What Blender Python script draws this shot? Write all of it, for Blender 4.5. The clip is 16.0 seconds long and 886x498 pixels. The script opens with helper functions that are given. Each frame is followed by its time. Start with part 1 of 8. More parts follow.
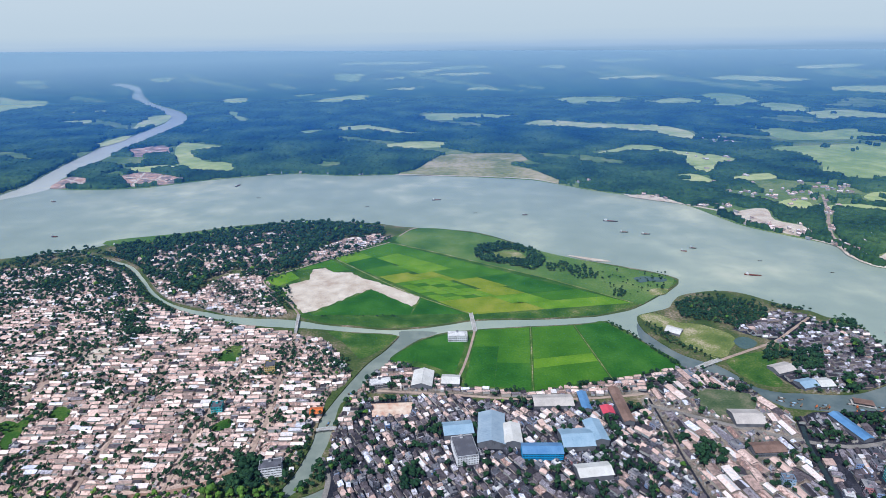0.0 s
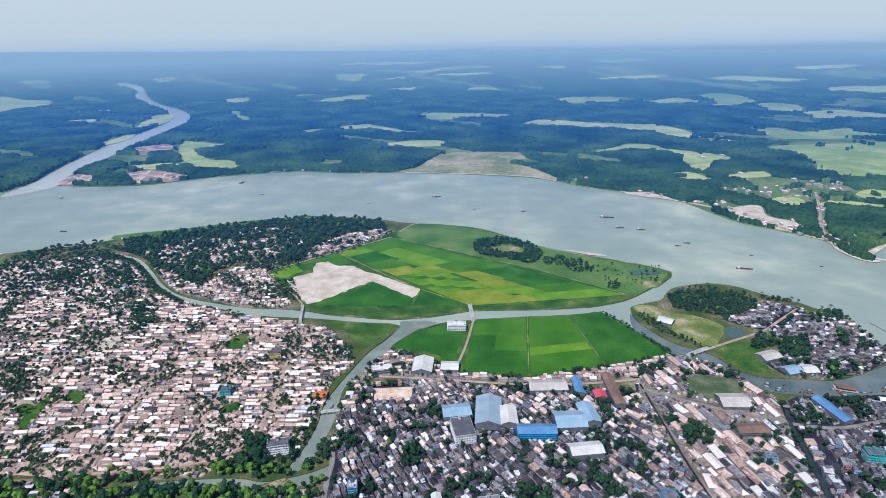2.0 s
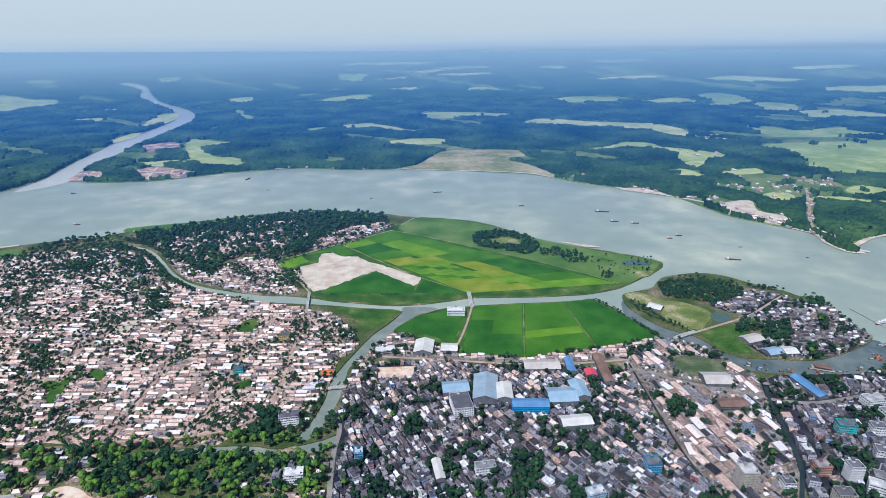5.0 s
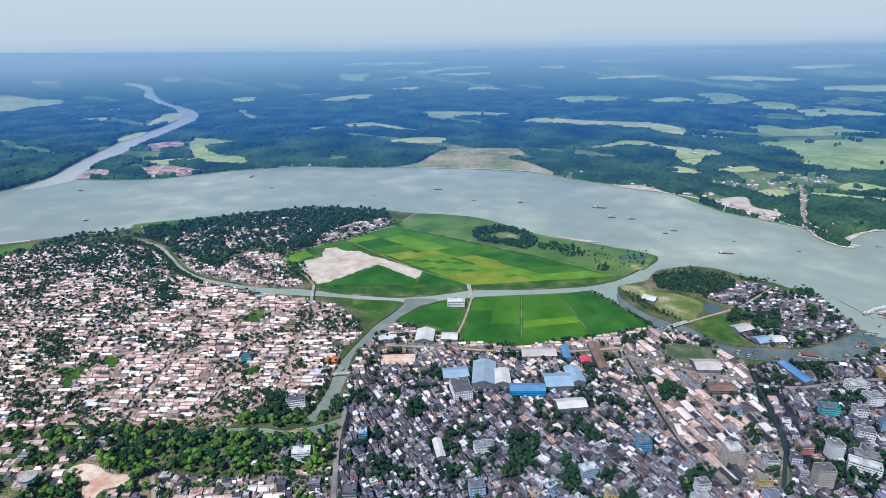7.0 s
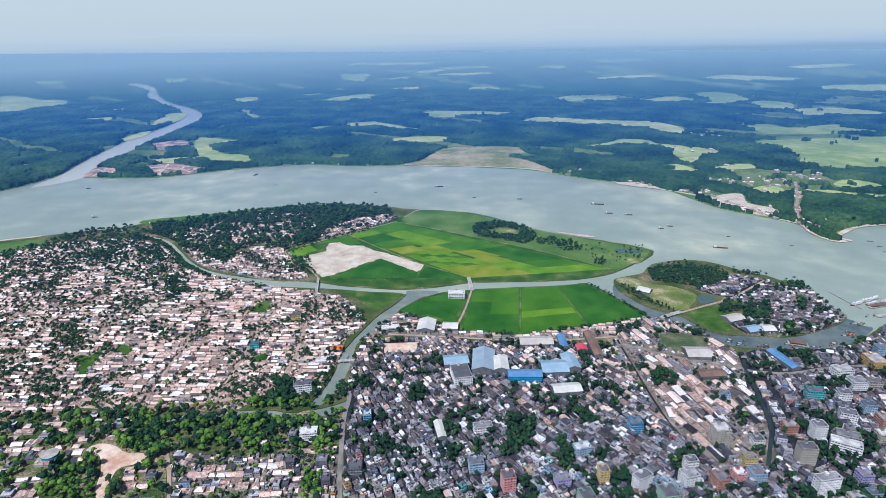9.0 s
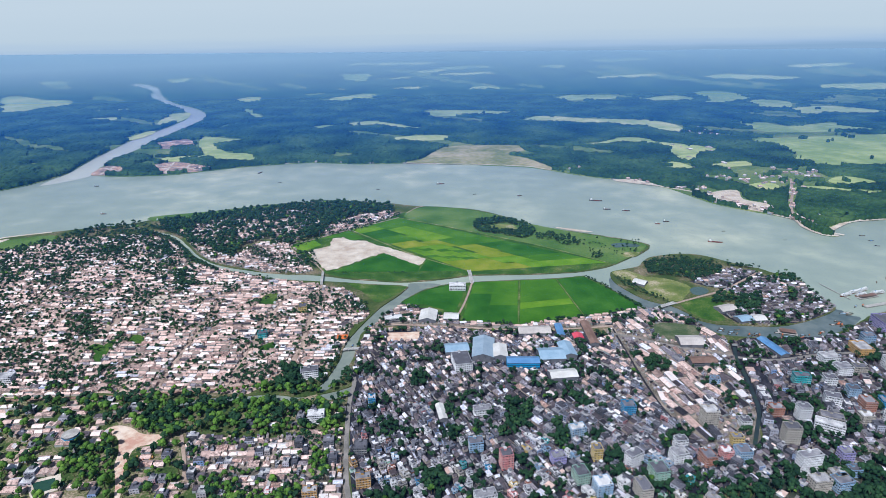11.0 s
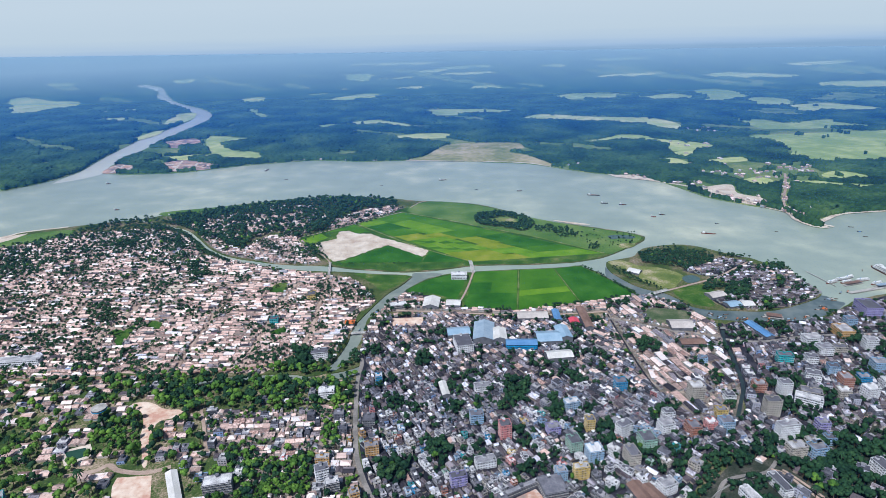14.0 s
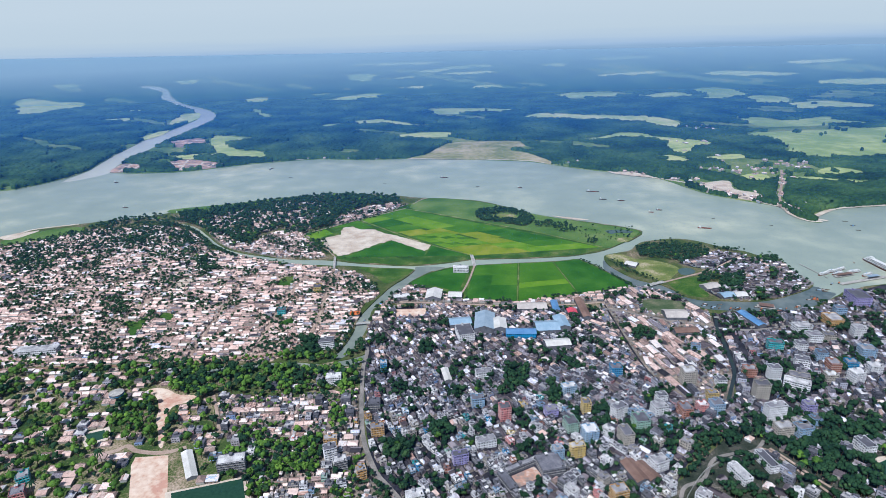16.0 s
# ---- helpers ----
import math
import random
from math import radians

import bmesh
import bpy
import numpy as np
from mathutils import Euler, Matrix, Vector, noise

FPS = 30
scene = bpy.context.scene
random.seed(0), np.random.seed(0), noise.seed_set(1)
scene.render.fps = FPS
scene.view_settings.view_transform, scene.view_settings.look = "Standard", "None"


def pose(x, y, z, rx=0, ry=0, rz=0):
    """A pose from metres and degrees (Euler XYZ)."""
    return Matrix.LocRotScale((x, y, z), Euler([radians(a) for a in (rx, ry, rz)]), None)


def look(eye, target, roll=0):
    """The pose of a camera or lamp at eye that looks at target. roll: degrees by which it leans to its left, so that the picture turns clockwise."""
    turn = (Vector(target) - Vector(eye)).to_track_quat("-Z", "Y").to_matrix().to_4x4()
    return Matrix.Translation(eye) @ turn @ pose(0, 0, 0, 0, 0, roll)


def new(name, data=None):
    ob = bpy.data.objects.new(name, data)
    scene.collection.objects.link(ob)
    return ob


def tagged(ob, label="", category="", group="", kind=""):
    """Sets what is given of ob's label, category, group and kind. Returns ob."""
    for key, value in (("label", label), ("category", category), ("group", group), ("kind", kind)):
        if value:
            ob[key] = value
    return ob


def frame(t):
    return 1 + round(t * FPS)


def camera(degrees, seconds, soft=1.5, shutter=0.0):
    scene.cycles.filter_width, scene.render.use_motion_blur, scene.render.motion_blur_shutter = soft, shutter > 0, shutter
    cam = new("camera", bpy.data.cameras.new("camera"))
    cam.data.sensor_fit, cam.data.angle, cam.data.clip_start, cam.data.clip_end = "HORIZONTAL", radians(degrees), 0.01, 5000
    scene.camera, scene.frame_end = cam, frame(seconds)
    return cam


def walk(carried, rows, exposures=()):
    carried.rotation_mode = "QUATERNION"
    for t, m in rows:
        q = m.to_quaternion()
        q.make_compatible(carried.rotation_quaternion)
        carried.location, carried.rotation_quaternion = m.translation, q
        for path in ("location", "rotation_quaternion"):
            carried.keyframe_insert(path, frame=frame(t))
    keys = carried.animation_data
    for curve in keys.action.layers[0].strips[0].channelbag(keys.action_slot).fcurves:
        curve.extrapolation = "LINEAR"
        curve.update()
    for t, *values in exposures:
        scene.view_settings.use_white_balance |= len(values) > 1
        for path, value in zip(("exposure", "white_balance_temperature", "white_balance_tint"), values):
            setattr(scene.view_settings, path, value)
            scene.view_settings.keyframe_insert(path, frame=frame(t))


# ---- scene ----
cam = camera(74.0, 16.0, soft=0.85)
ROWS = [
    (0.0, 0.00, 0.00, 450.00, 68.865, 0.206, 0.000),
    (1.0, 0.57, -16.96, 449.65, 68.891, 0.173, 0.029),
    (2.0, 1.11, -33.90, 449.34, 68.915, 0.151, 0.059),
    (3.0, 1.62, -50.80, 449.06, 68.938, 0.140, 0.092),
    (4.0, 2.11, -67.67, 448.81, 68.959, 0.140, 0.126),
    (5.0, 2.58, -84.51, 448.60, 68.978, 0.150, 0.162),
    (6.0, 3.02, -101.33, 448.43, 68.996, 0.172, 0.200),
    (7.0, 3.44, -118.11, 448.28, 69.012, 0.204, 0.240),
    (8.0, 3.83, -134.86, 448.17, 69.026, 0.247, 0.281),
    (9.0, 4.19, -151.58, 448.10, 69.039, 0.300, 0.325),
    (10.0, 4.53, -168.27, 448.06, 69.050, 0.365, 0.370),
    (11.0, 4.85, -184.93, 448.05, 69.059, 0.440, 0.417),
    (12.0, 5.14, -201.56, 448.08, 69.066, 0.526, 0.466),
    (13.0, 5.40, -218.16, 448.14, 69.072, 0.623, 0.517),
    (14.0, 5.64, -234.73, 448.24, 69.077, 0.731, 0.569),
    (15.0, 5.85, -251.27, 448.37, 69.079, 0.849, 0.623),
    (16.0, 6.04, -267.78, 448.54, 69.080, 0.978, 0.679),
]
walk(cam, [(t, pose(x, y, z, rx, ry, rz)) for t, x, y, z, rx, ry, rz in ROWS], [(0.0, 0.04, 5620, 9)])

# ---- sky and sun ----
SUN_FROM = Vector((-0.34, -0.62, 0.95)).normalized()
sun = new("sun", bpy.data.lights.new("sun", "SUN"))
sun.matrix_world = look(SUN_FROM * 500, (0, 0, 0))
sun.data.energy, sun.data.angle, sun.data.color = 4.25, radians(1.5), (1.0, 0.94, 0.87)
world = bpy.data.worlds.new("sky")
scene.world = world
world.use_nodes = True
wn, wl = world.node_tree.nodes, world.node_tree.links
wn.clear()
sky = wn.new("ShaderNodeTexSky")
sky.sky_type, sky.sun_disc = "NISHITA", False
sky.sun_elevation = math.asin(SUN_FROM.z)
sky.sun_rotation = math.atan2(SUN_FROM.x, SUN_FROM.y)
clear = wn.new("ShaderNodeBackground")
clear.inputs["Strength"].default_value = 0.085
wl.new(sky.outputs[0], clear.inputs["Color"])
# high thin cloud, white and uneven
coord = wn.new("ShaderNodeTexCoord")
stretch = wn.new("ShaderNodeMapping")
stretch.inputs["Scale"].default_value = (1.0, 1.0, 2.5)
wl.new(coord.outputs["Generated"], stretch.inputs["Vector"])
cloud = wn.new("ShaderNodeTexNoise")
cloud.inputs["Scale"].default_value, cloud.inputs["Detail"].default_value = 2.2, 5.0
wl.new(stretch.outputs[0], cloud.inputs["Vector"])
cloud_ramp = wn.new("ShaderNodeValToRGB")
cloud_ramp.color_ramp.elements[0].position, cloud_ramp.color_ramp.elements[0].color = 0.30, (0.34, 0.47, 0.60, 1)
cloud_ramp.color_ramp.elements[1].position, cloud_ramp.color_ramp.elements[1].color = 0.70, (0.56, 0.66, 0.76, 1)
wl.new(cloud.outputs["Fac"], cloud_ramp.inputs[0])
veil = wn.new("ShaderNodeBackground")
veil.inputs["Strength"].default_value = 0.22
wl.new(cloud_ramp.outputs[0], veil.inputs["Color"])
both = wn.new("ShaderNodeMixShader")
both.inputs[0].default_value = 0.45
wl.new(clear.outputs[0], both.inputs[1])
wl.new(veil.outputs[0], both.inputs[2])
world_out = wn.new("ShaderNodeOutputWorld")
wl.new(both.outputs[0], world_out.inputs[0])


# ---- materials ----
def mat(name, ramp, scale=0.2, fine=2.0, rough=0.85, metal=0.0, bump=0.0, vary="", spread=0.25, bump_scale=None, own=1.0):
    """A procedural surface: colours of ramp chosen by two scales of noise, or by each piece's own random number (vary)."""
    m = bpy.data.materials.new(name)
    m.use_nodes = True
    n, l = m.node_tree.nodes, m.node_tree.links
    b = n["Principled BSDF"]
    b.inputs["Roughness"].default_value, b.inputs["Metallic"].default_value = rough, metal
    b.inputs["Specular IOR Level"].default_value = 0.5 if rough < 0.55 else 0.12      # dusty, weathered surfaces hardly shine
    tc = n.new("ShaderNodeTexCoord")
    big, small = n.new("ShaderNodeTexNoise"), n.new("ShaderNodeTexNoise")
    for node, s, d in ((big, scale, 4.0), (small, fine, 3.0)):
        node.inputs["Scale"].default_value, node.inputs["Detail"].default_value = s, d
        l.new(tc.outputs["Object"], node.inputs["Vector"])
    mix = n.new("ShaderNodeMath")
    mix.operation = "MULTIPLY_ADD"
    mix.inputs[1].default_value = 1.0
    l.new(small.outputs["Fac"], mix.inputs[0])
    half = n.new("ShaderNodeMath")
    half.operation = "MULTIPLY_ADD"
    half.inputs[1].default_value, half.inputs[2].default_value = 1.7, -0.85
    l.new(big.outputs["Fac"], half.inputs[0])
    l.new(half.outputs[0], mix.inputs[2])
    fac = mix.outputs[0]
    if vary:
        src = n.new("ShaderNodeObjectInfo") if vary == "object" else n.new("ShaderNodeNewGeometry")
        out = src.outputs["Random"] if vary == "object" else src.outputs["Random Per Island"]
        add = n.new("ShaderNodeMath")
        add.operation = "MULTIPLY_ADD"
        add.inputs[1].default_value = spread
        l.new(fac, add.inputs[0])
        sub = n.new("ShaderNodeMath")
        sub.operation = "MULTIPLY_ADD"
        sub.inputs[1].default_value, sub.inputs[2].default_value = own, 0.5 - own / 2 - spread / 2
        l.new(out, sub.inputs[0])
        l.new(sub.outputs[0], add.inputs[2])
        fac = add.outputs[0]
    cr = n.new("ShaderNodeValToRGB")
    cr.color_ramp.elements[0].position, cr.color_ramp.elements[0].color = ramp[0][0], (*ramp[0][1], 1)
    cr.color_ramp.elements[1].position, cr.color_ramp.elements[1].color = ramp[-1][0], (*ramp[-1][1], 1)
    for p, c in ramp[1:-1]:
        cr.color_ramp.elements.new(p).color = (*c, 1)
    l.new(fac, cr.inputs[0])
    l.new(cr.outputs[0], b.inputs["Base Color"])
    if bump:
        bm_ = n.new("ShaderNodeBump")
        bm_.inputs["Strength"].default_value, bm_.inputs["Distance"].default_value = bump, 1.0 / (bump_scale or fine)
        if bump_scale:
            rip = n.new("ShaderNodeTexNoise")
            rip.inputs["Scale"].default_value, rip.inputs["Detail"].default_value = bump_scale, 4.0
            l.new(tc.outputs["Object"], rip.inputs["Vector"])
            l.new(rip.outputs["Fac"], bm_.inputs["Height"])
        else:
            l.new(small.outputs["Fac"], bm_.inputs["Height"])
        l.new(bm_.outputs[0], b.inputs["Normal"])
    return m


M_GROUND = mat("bare_earth", [(0.1, (0.04, 0.075, 0.02)), (0.45, (0.08, 0.11, 0.035)), (0.65, (0.16, 0.14, 0.08)), (0.85, (0.30, 0.24, 0.17)), (0.97, (0.42, 0.33, 0.26))], 0.02, 0.3, 0.95, bump=0.3)
# silty water; its broad bright patches put cloud reflections into the colour
M_WATER = mat("silty_cloud_water", [(0.1, (0.28, 0.338, 0.292)), (0.5, (0.34, 0.398, 0.335)), (0.7, (0.42, 0.463, 0.374)), (0.95, (0.60, 0.603, 0.465))], 0.0022, 0.012, 0.2, bump=0.10, bump_scale=0.35)
M_CREEK = mat("creek_water", [(0.25, (0.20, 0.235, 0.205)), (0.5, (0.25, 0.285, 0.245)), (0.8, (0.31, 0.335, 0.285))], 0.01, 0.06, 0.18, bump=0.05, bump_scale=0.5)
M_HARBOUR = mat("harbour_water", [(0.25, (0.10, 0.135, 0.14)), (0.5, (0.14, 0.175, 0.175)), (0.8, (0.19, 0.22, 0.21))], 0.01, 0.06, 0.18, bump=0.05, bump_scale=0.5)
M_CANAL = mat("canal_water", [(0.2, (0.022, 0.036, 0.042)), (0.6, (0.035, 0.052, 0.06)), (0.9, (0.03, 0.06, 0.03))], 0.05, 0.3, 0.6, bump=0.04, bump_scale=0.6)
M_PADDY = mat("rice_green", [(0.1, (0.018, 0.085, 0.009)), (0.5, (0.032, 0.125, 0.013)), (0.9, (0.065, 0.175, 0.022))], 0.02, 0.35, 0.9, bump=0.3)
M_PADDY_LIGHT = mat("rice_light", [(0.1, (0.085, 0.20, 0.010)), (0.5, (0.125, 0.26, 0.016)), (0.9, (0.19, 0.31, 0.03))], 0.03, 0.35, 0.9, bump=0.3)
M_PADDY_MID = mat("rice_mid", [(0.1, (0.035, 0.125, 0.009)), (0.5, (0.06, 0.17, 0.013)), (0.9, (0.10, 0.22, 0.022))], 0.02, 0.35, 0.9, bump=0.3)
M_PADDY_RIPE = mat("rice_ripening", [(0.1, (0.13, 0.205, 0.012)), (0.5, (0.20, 0.26, 0.022)), (0.9, (0.29, 0.30, 0.045))], 0.03, 0.35, 0.9, bump=0.3)
M_GRASS = mat("rough_grass", [(0.1, (0.02, 0.07, 0.012)), (0.5, (0.05, 0.12, 0.02)), (0.75, (0.11, 0.16, 0.035)), (0.98, (0.28, 0.24, 0.14))], 0.03, 0.4, 0.95, bump=0.3)
M_DRYGRASS = mat("dry_grass", [(0.1, (0.09, 0.14, 0.035)), (0.45, (0.17, 0.205, 0.06)), (0.62, (0.24, 0.25, 0.10)), (0.75, (0.40, 0.35, 0.22)), (0.97, (0.52, 0.44, 0.32))], 0.03, 0.4, 0.95, bump=0.3)
M_PASTURE = mat("pasture", [(0.1, (0.055, 0.13, 0.03)), (0.5, (0.10, 0.185, 0.045)), (0.9, (0.19, 0.25, 0.085))], 0.015, 0.3, 0.95, bump=0.3)
M_PINKSAND = mat("pink_sand", [(0.25, (0.58, 0.33, 0.25)), (0.5, (0.68, 0.49, 0.38)), (0.9, (0.80, 0.66, 0.55))], 0.035, 0.14, 0.95, bump=0.1)
M_WORN = mat("worn_turf", [(0.1, (0.045, 0.085, 0.035)), (0.5, (0.085, 0.12, 0.06)), (0.9, (0.19, 0.185, 0.12))], 0.04, 0.4, 0.95, bump=0.3)
M_SAND = mat("dredged_sand", [(0.1, (0.44, 0.33, 0.26)), (0.5, (0.60, 0.51, 0.42)), (0.9, (0.74, 0.66, 0.57))], 0.04, 0.5, 0.95, bump=0.2)
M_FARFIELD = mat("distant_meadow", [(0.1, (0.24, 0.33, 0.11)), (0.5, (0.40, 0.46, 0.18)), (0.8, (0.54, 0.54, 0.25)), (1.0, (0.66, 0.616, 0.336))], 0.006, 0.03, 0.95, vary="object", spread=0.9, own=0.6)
# dark bluish greens: cloud shade is put into the leaf colour
M_LEAF = mat("shaded_foliage", [(0.1, (0.00864, 0.0262, 0.0169)), (0.4, (0.0173, 0.0485, 0.0234)), (0.75, (0.0307, 0.0757, 0.0312)), (0.95, (0.0672, 0.126, 0.0442))], 0.06, 0.5, 0.8, vary="island", spread=0.8, own=0.35)
M_CANOPY = mat("far_canopy", [(0.15, (0.008, 0.026, 0.012)), (0.42, (0.022, 0.060, 0.022)), (0.62, (0.042, 0.095, 0.030)), (0.9, (0.085, 0.15, 0.045))], 0.006, 0.11, 0.9)
M_TRUNK = mat("bark", [(0.2, (0.08, 0.055, 0.035)), (0.8, (0.16, 0.12, 0.08))], 0.5, 4.0, 0.95)
M_ROOF_TIN = mat("weathered_tin", [(0.0, (0.25, 0.185, 0.165)), (0.14, (0.52, 0.36, 0.315)), (0.36, (0.78, 0.57, 0.50)), (0.45, (0.34, 0.20, 0.165)), (0.54, (0.17, 0.135, 0.13)), (0.62, (0.56, 0.39, 0.34)), (0.74, (0.86, 0.67, 0.605)), (0.87, (0.88, 0.80, 0.78)), (0.90, (0.86, 0.82, 0.80)), (0.906, (0.50, 0.20, 0.15)), (0.918, (0.88, 0.80, 0.78)), (0.955, (0.80, 0.66, 0.60)), (0.96, (0.14, 0.34, 0.58)), (0.972, (0.84, 0.80, 0.79)), (1.0, (0.74, 0.70, 0.69))], 0.3, 1.5, 0.55, metal=0.1, vary="island", spread=0.3)
# rust tones cooled and darkened: cloud shade is mixed into the roof colour
M_ROOF_RUST = mat("shaded_rusty_tin", [(0.0, (0.0242, 0.0239, 0.0317)), (0.14, (0.0465, 0.0414, 0.0505)), (0.28, (0.0884, 0.0754, 0.0861)), (0.42, (0.149, 0.125, 0.139)), (0.52, (0.0558, 0.0442, 0.0515)), (0.60, (0.195, 0.166, 0.181)), (0.68, (0.335, 0.294, 0.322)), (0.74, (0.112, 0.103, 0.129)), (0.86, (0.428, 0.396, 0.446)), (0.93, (0.688, 0.672, 0.752)), (0.936, (0.112, 0.276, 0.614)), (0.95, (0.744, 0.727, 0.812)), (1.0, (0.818, 0.8, 0.891))], 0.3, 1.5, 0.8, vary="island", spread=0.3)
M_WALL_TIN = mat("plain_wall", [(0.0, (0.25, 0.20, 0.17)), (0.5, (0.45, 0.40, 0.35)), (1.0, (0.30, 0.34, 0.36))], 0.3, 2.0, 0.9, vary="island")
M_DUST = mat("pink_dust", [(0.2, (0.26, 0.185, 0.155)), (0.5, (0.46, 0.335, 0.28)), (0.8, (0.66, 0.49, 0.41))], 0.03, 0.5, 0.95)
# grime with the dark blue shade of narrow gaps mixed into its colour
M_GRIME_SHADE = mat("shaded_grimy_ground", [(0.1, (0.0119, 0.0136, 0.0206)), (0.5, (0.0272, 0.0281, 0.0402)), (0.9, (0.0723, 0.068, 0.0843))], 0.03, 0.5, 0.95)
M_UNDER = mat("garden_ground", [(0.1, (0.03, 0.06, 0.018)), (0.42, (0.07, 0.11, 0.03)), (0.6, (0.20, 0.18, 0.10)), (0.8, (0.40, 0.31, 0.23)), (0.95, (0.50, 0.40, 0.31))], 0.03, 0.4, 0.95)
# dark earth: the shade under trees is put into this colour
M_SHADE = mat("painted_tree_shade", [(0.1, (0.02, 0.03, 0.02)), (0.5, (0.045, 0.055, 0.04)), (0.8, (0.10, 0.095, 0.08)), (0.97, (0.24, 0.21, 0.18))], 0.05, 0.5, 0.95)
M_ASPHALT = mat("worn_asphalt", [(0.2, (0.17, 0.16, 0.15)), (0.8, (0.32, 0.29, 0.27))], 0.05, 0.6, 0.95)
M_FARGROUND = mat("far_ground", [(0.1, (0.06, 0.12, 0.03)), (0.5, (0.13, 0.20, 0.06)), (0.9, (0.27, 0.29, 0.12))], 0.01, 0.1, 0.95)
M_BAR = mat("dry_bar", [(0.1, (0.14, 0.19, 0.06)), (0.4, (0.27, 0.27, 0.12)), (0.7, (0.42, 0.37, 0.22)), (0.95, (0.5, 0.43, 0.3))], 0.008, 0.06, 0.95)
M_BRICKYARD = mat("brickyard_earth", [(0.2, (0.16, 0.15, 0.15)), (0.45, (0.34, 0.26, 0.23)), (0.62, (0.52, 0.30, 0.22)), (0.85, (0.66, 0.57, 0.50))], 0.03, 0.15, 0.95)
M_BRICKROAD = mat("brick_paving", [(0.2, (0.24, 0.14, 0.10)), (0.8, (0.36, 0.24, 0.18))], 0.05, 0.6, 0.95)
M_POND = mat("green_pond", [(0.2, (0.015, 0.05, 0.03)), (0.8, (0.03, 0.08, 0.05))], 0.02, 0.3, 0.08, bump=0.04, bump_scale=0.6)
M_POND_BLUE = mat("grey_pond", [(0.2, (0.07, 0.115, 0.105)), (0.8, (0.11, 0.165, 0.15))], 0.02, 0.3, 0.1, bump=0.04, bump_scale=0.6)
M_TRODDEN = mat("trodden_earth", [(0.1, (0.07, 0.07, 0.05)), (0.4, (0.15, 0.13, 0.11)), (0.7, (0.30, 0.25, 0.21)), (0.95, (0.45, 0.37, 0.31))], 0.04, 0.5, 0.95)
# silt paled further: the bright sky's reflection is put into its colour
M_SILT_SKY = mat("silt_sky_water", [(0.1, (0.52, 0.53, 0.47)), (0.9, (0.64, 0.64, 0.57))], 0.004, 0.03, 0.2, bump=0.05, bump_scale=0.4)
M_ROAD = mat("dusty_road", [(0.2, (0.32, 0.235, 0.19)), (0.8, (0.50, 0.38, 0.31))], 0.05, 0.6, 0.95)
M_CONCRETE = mat("concrete", [(0.2, (0.30, 0.28, 0.26)), (0.8, (0.50, 0.48, 0.45))], 0.2, 2.0, 0.9)
M_GLASS = mat("dark_window", [(0.2, (0.02, 0.025, 0.03)), (0.8, (0.05, 0.06, 0.07))], 0.3, 2.0, 0.2)


# ---- plan helpers ----
def far_rise(y):
    """Towards the horizon the land climbs a little."""
    return 233 * (np.maximum(np.asarray(y, float) - 3500, 0) / 1400) ** 2


def smooth(pts, n=4, wobble=0.0, closed=True):
    """A finer line through the corners of a plan, rounded, with a small natural wobble."""
    p = np.array(pts, float)
    k = len(p)
    out = []
    for i in range(k if closed else k - 1):
        a, b, c, d = (p[(i + j) % k] if closed else p[min(max(i + j, 0), k - 1)] for j in (-1, 0, 1, 2))
        for s in np.arange(n) / n:
            q = 0.5 * (2 * b + (c - a) * s + (2 * a - 5 * b + 4 * c - d) * s * s + (3 * b - a - 3 * c + d) * s ** 3)
            if wobble and s > 0:
                w = noise.noise_vector(Vector((q[0] * 0.05, q[1] * 0.05, 3.0)))
                q = q + wobble * np.array((w.x, w.y))
            out.append(q)
    if not closed:
        out.append(p[-1])
    return np.array(out)


def ragged(pts, step, wobble):
    """Straight sides broken into short uneven steps."""
    p, out = np.array(pts, float), []
    for a, b in zip(p, np.roll(p, -1, 0)):
        n = max(1, int(np.linalg.norm(b - a) / step))
        for k in range(n):
            q = a + (b - a) * k / n
            w = noise.noise_vector(Vector((q[0] * 0.09, q[1] * 0.09, 7.0)))
            out.append((q[0] + wobble * w.x, q[1] + wobble * w.y))
    return out


def inside(poly, x, y):
    """Which of the places (x, y) lie in the polygon."""
    x, y = np.asarray(x, float), np.asarray(y, float)
    res = np.zeros(x.shape, bool)
    p = np.asarray(poly, float)
    for (ax, ay), (bx, by) in zip(p, np.roll(p, -1, 0)):
        if ay != by:
            res ^= ((ay > y) != (by > y)) & (x < (bx - ax) * (y - ay) / (by - ay) + ax)
    return res


def mesh_of(name, verts, faces, mats, index=None, smooth_faces=False):
    me = bpy.data.meshes.new(name)
    me.from_pydata([tuple(v) for v in verts], [], [tuple(f) for f in faces])
    for m in mats:
        me.materials.append(m)
    if index is not None:
        me.polygons.foreach_set("material_index", np.asarray(index, np.int32))
    if smooth_faces:
        me.polygons.foreach_set("use_smooth", np.ones(len(me.polygons), bool))
    me.update()
    return me


def tri_mesh(name, V, F, mats, index):
    """A mesh of triangles from arrays."""
    me = bpy.data.meshes.new(name)
    me.vertices.add(len(V))
    me.vertices.foreach_set("co", np.asarray(V, np.float32).ravel())
    me.loops.add(F.size)
    me.loops.foreach_set("vertex_index", np.asarray(F, np.int32).ravel())
    me.polygons.add(len(F))
    me.polygons.foreach_set("loop_start", np.arange(0, F.size, 3, dtype=np.int32))
    me.polygons.foreach_set("material_index", np.asarray(index, np.int32))
    for m in mats:
        me.materials.append(m)
    me.update(calc_edges=True)
    return me


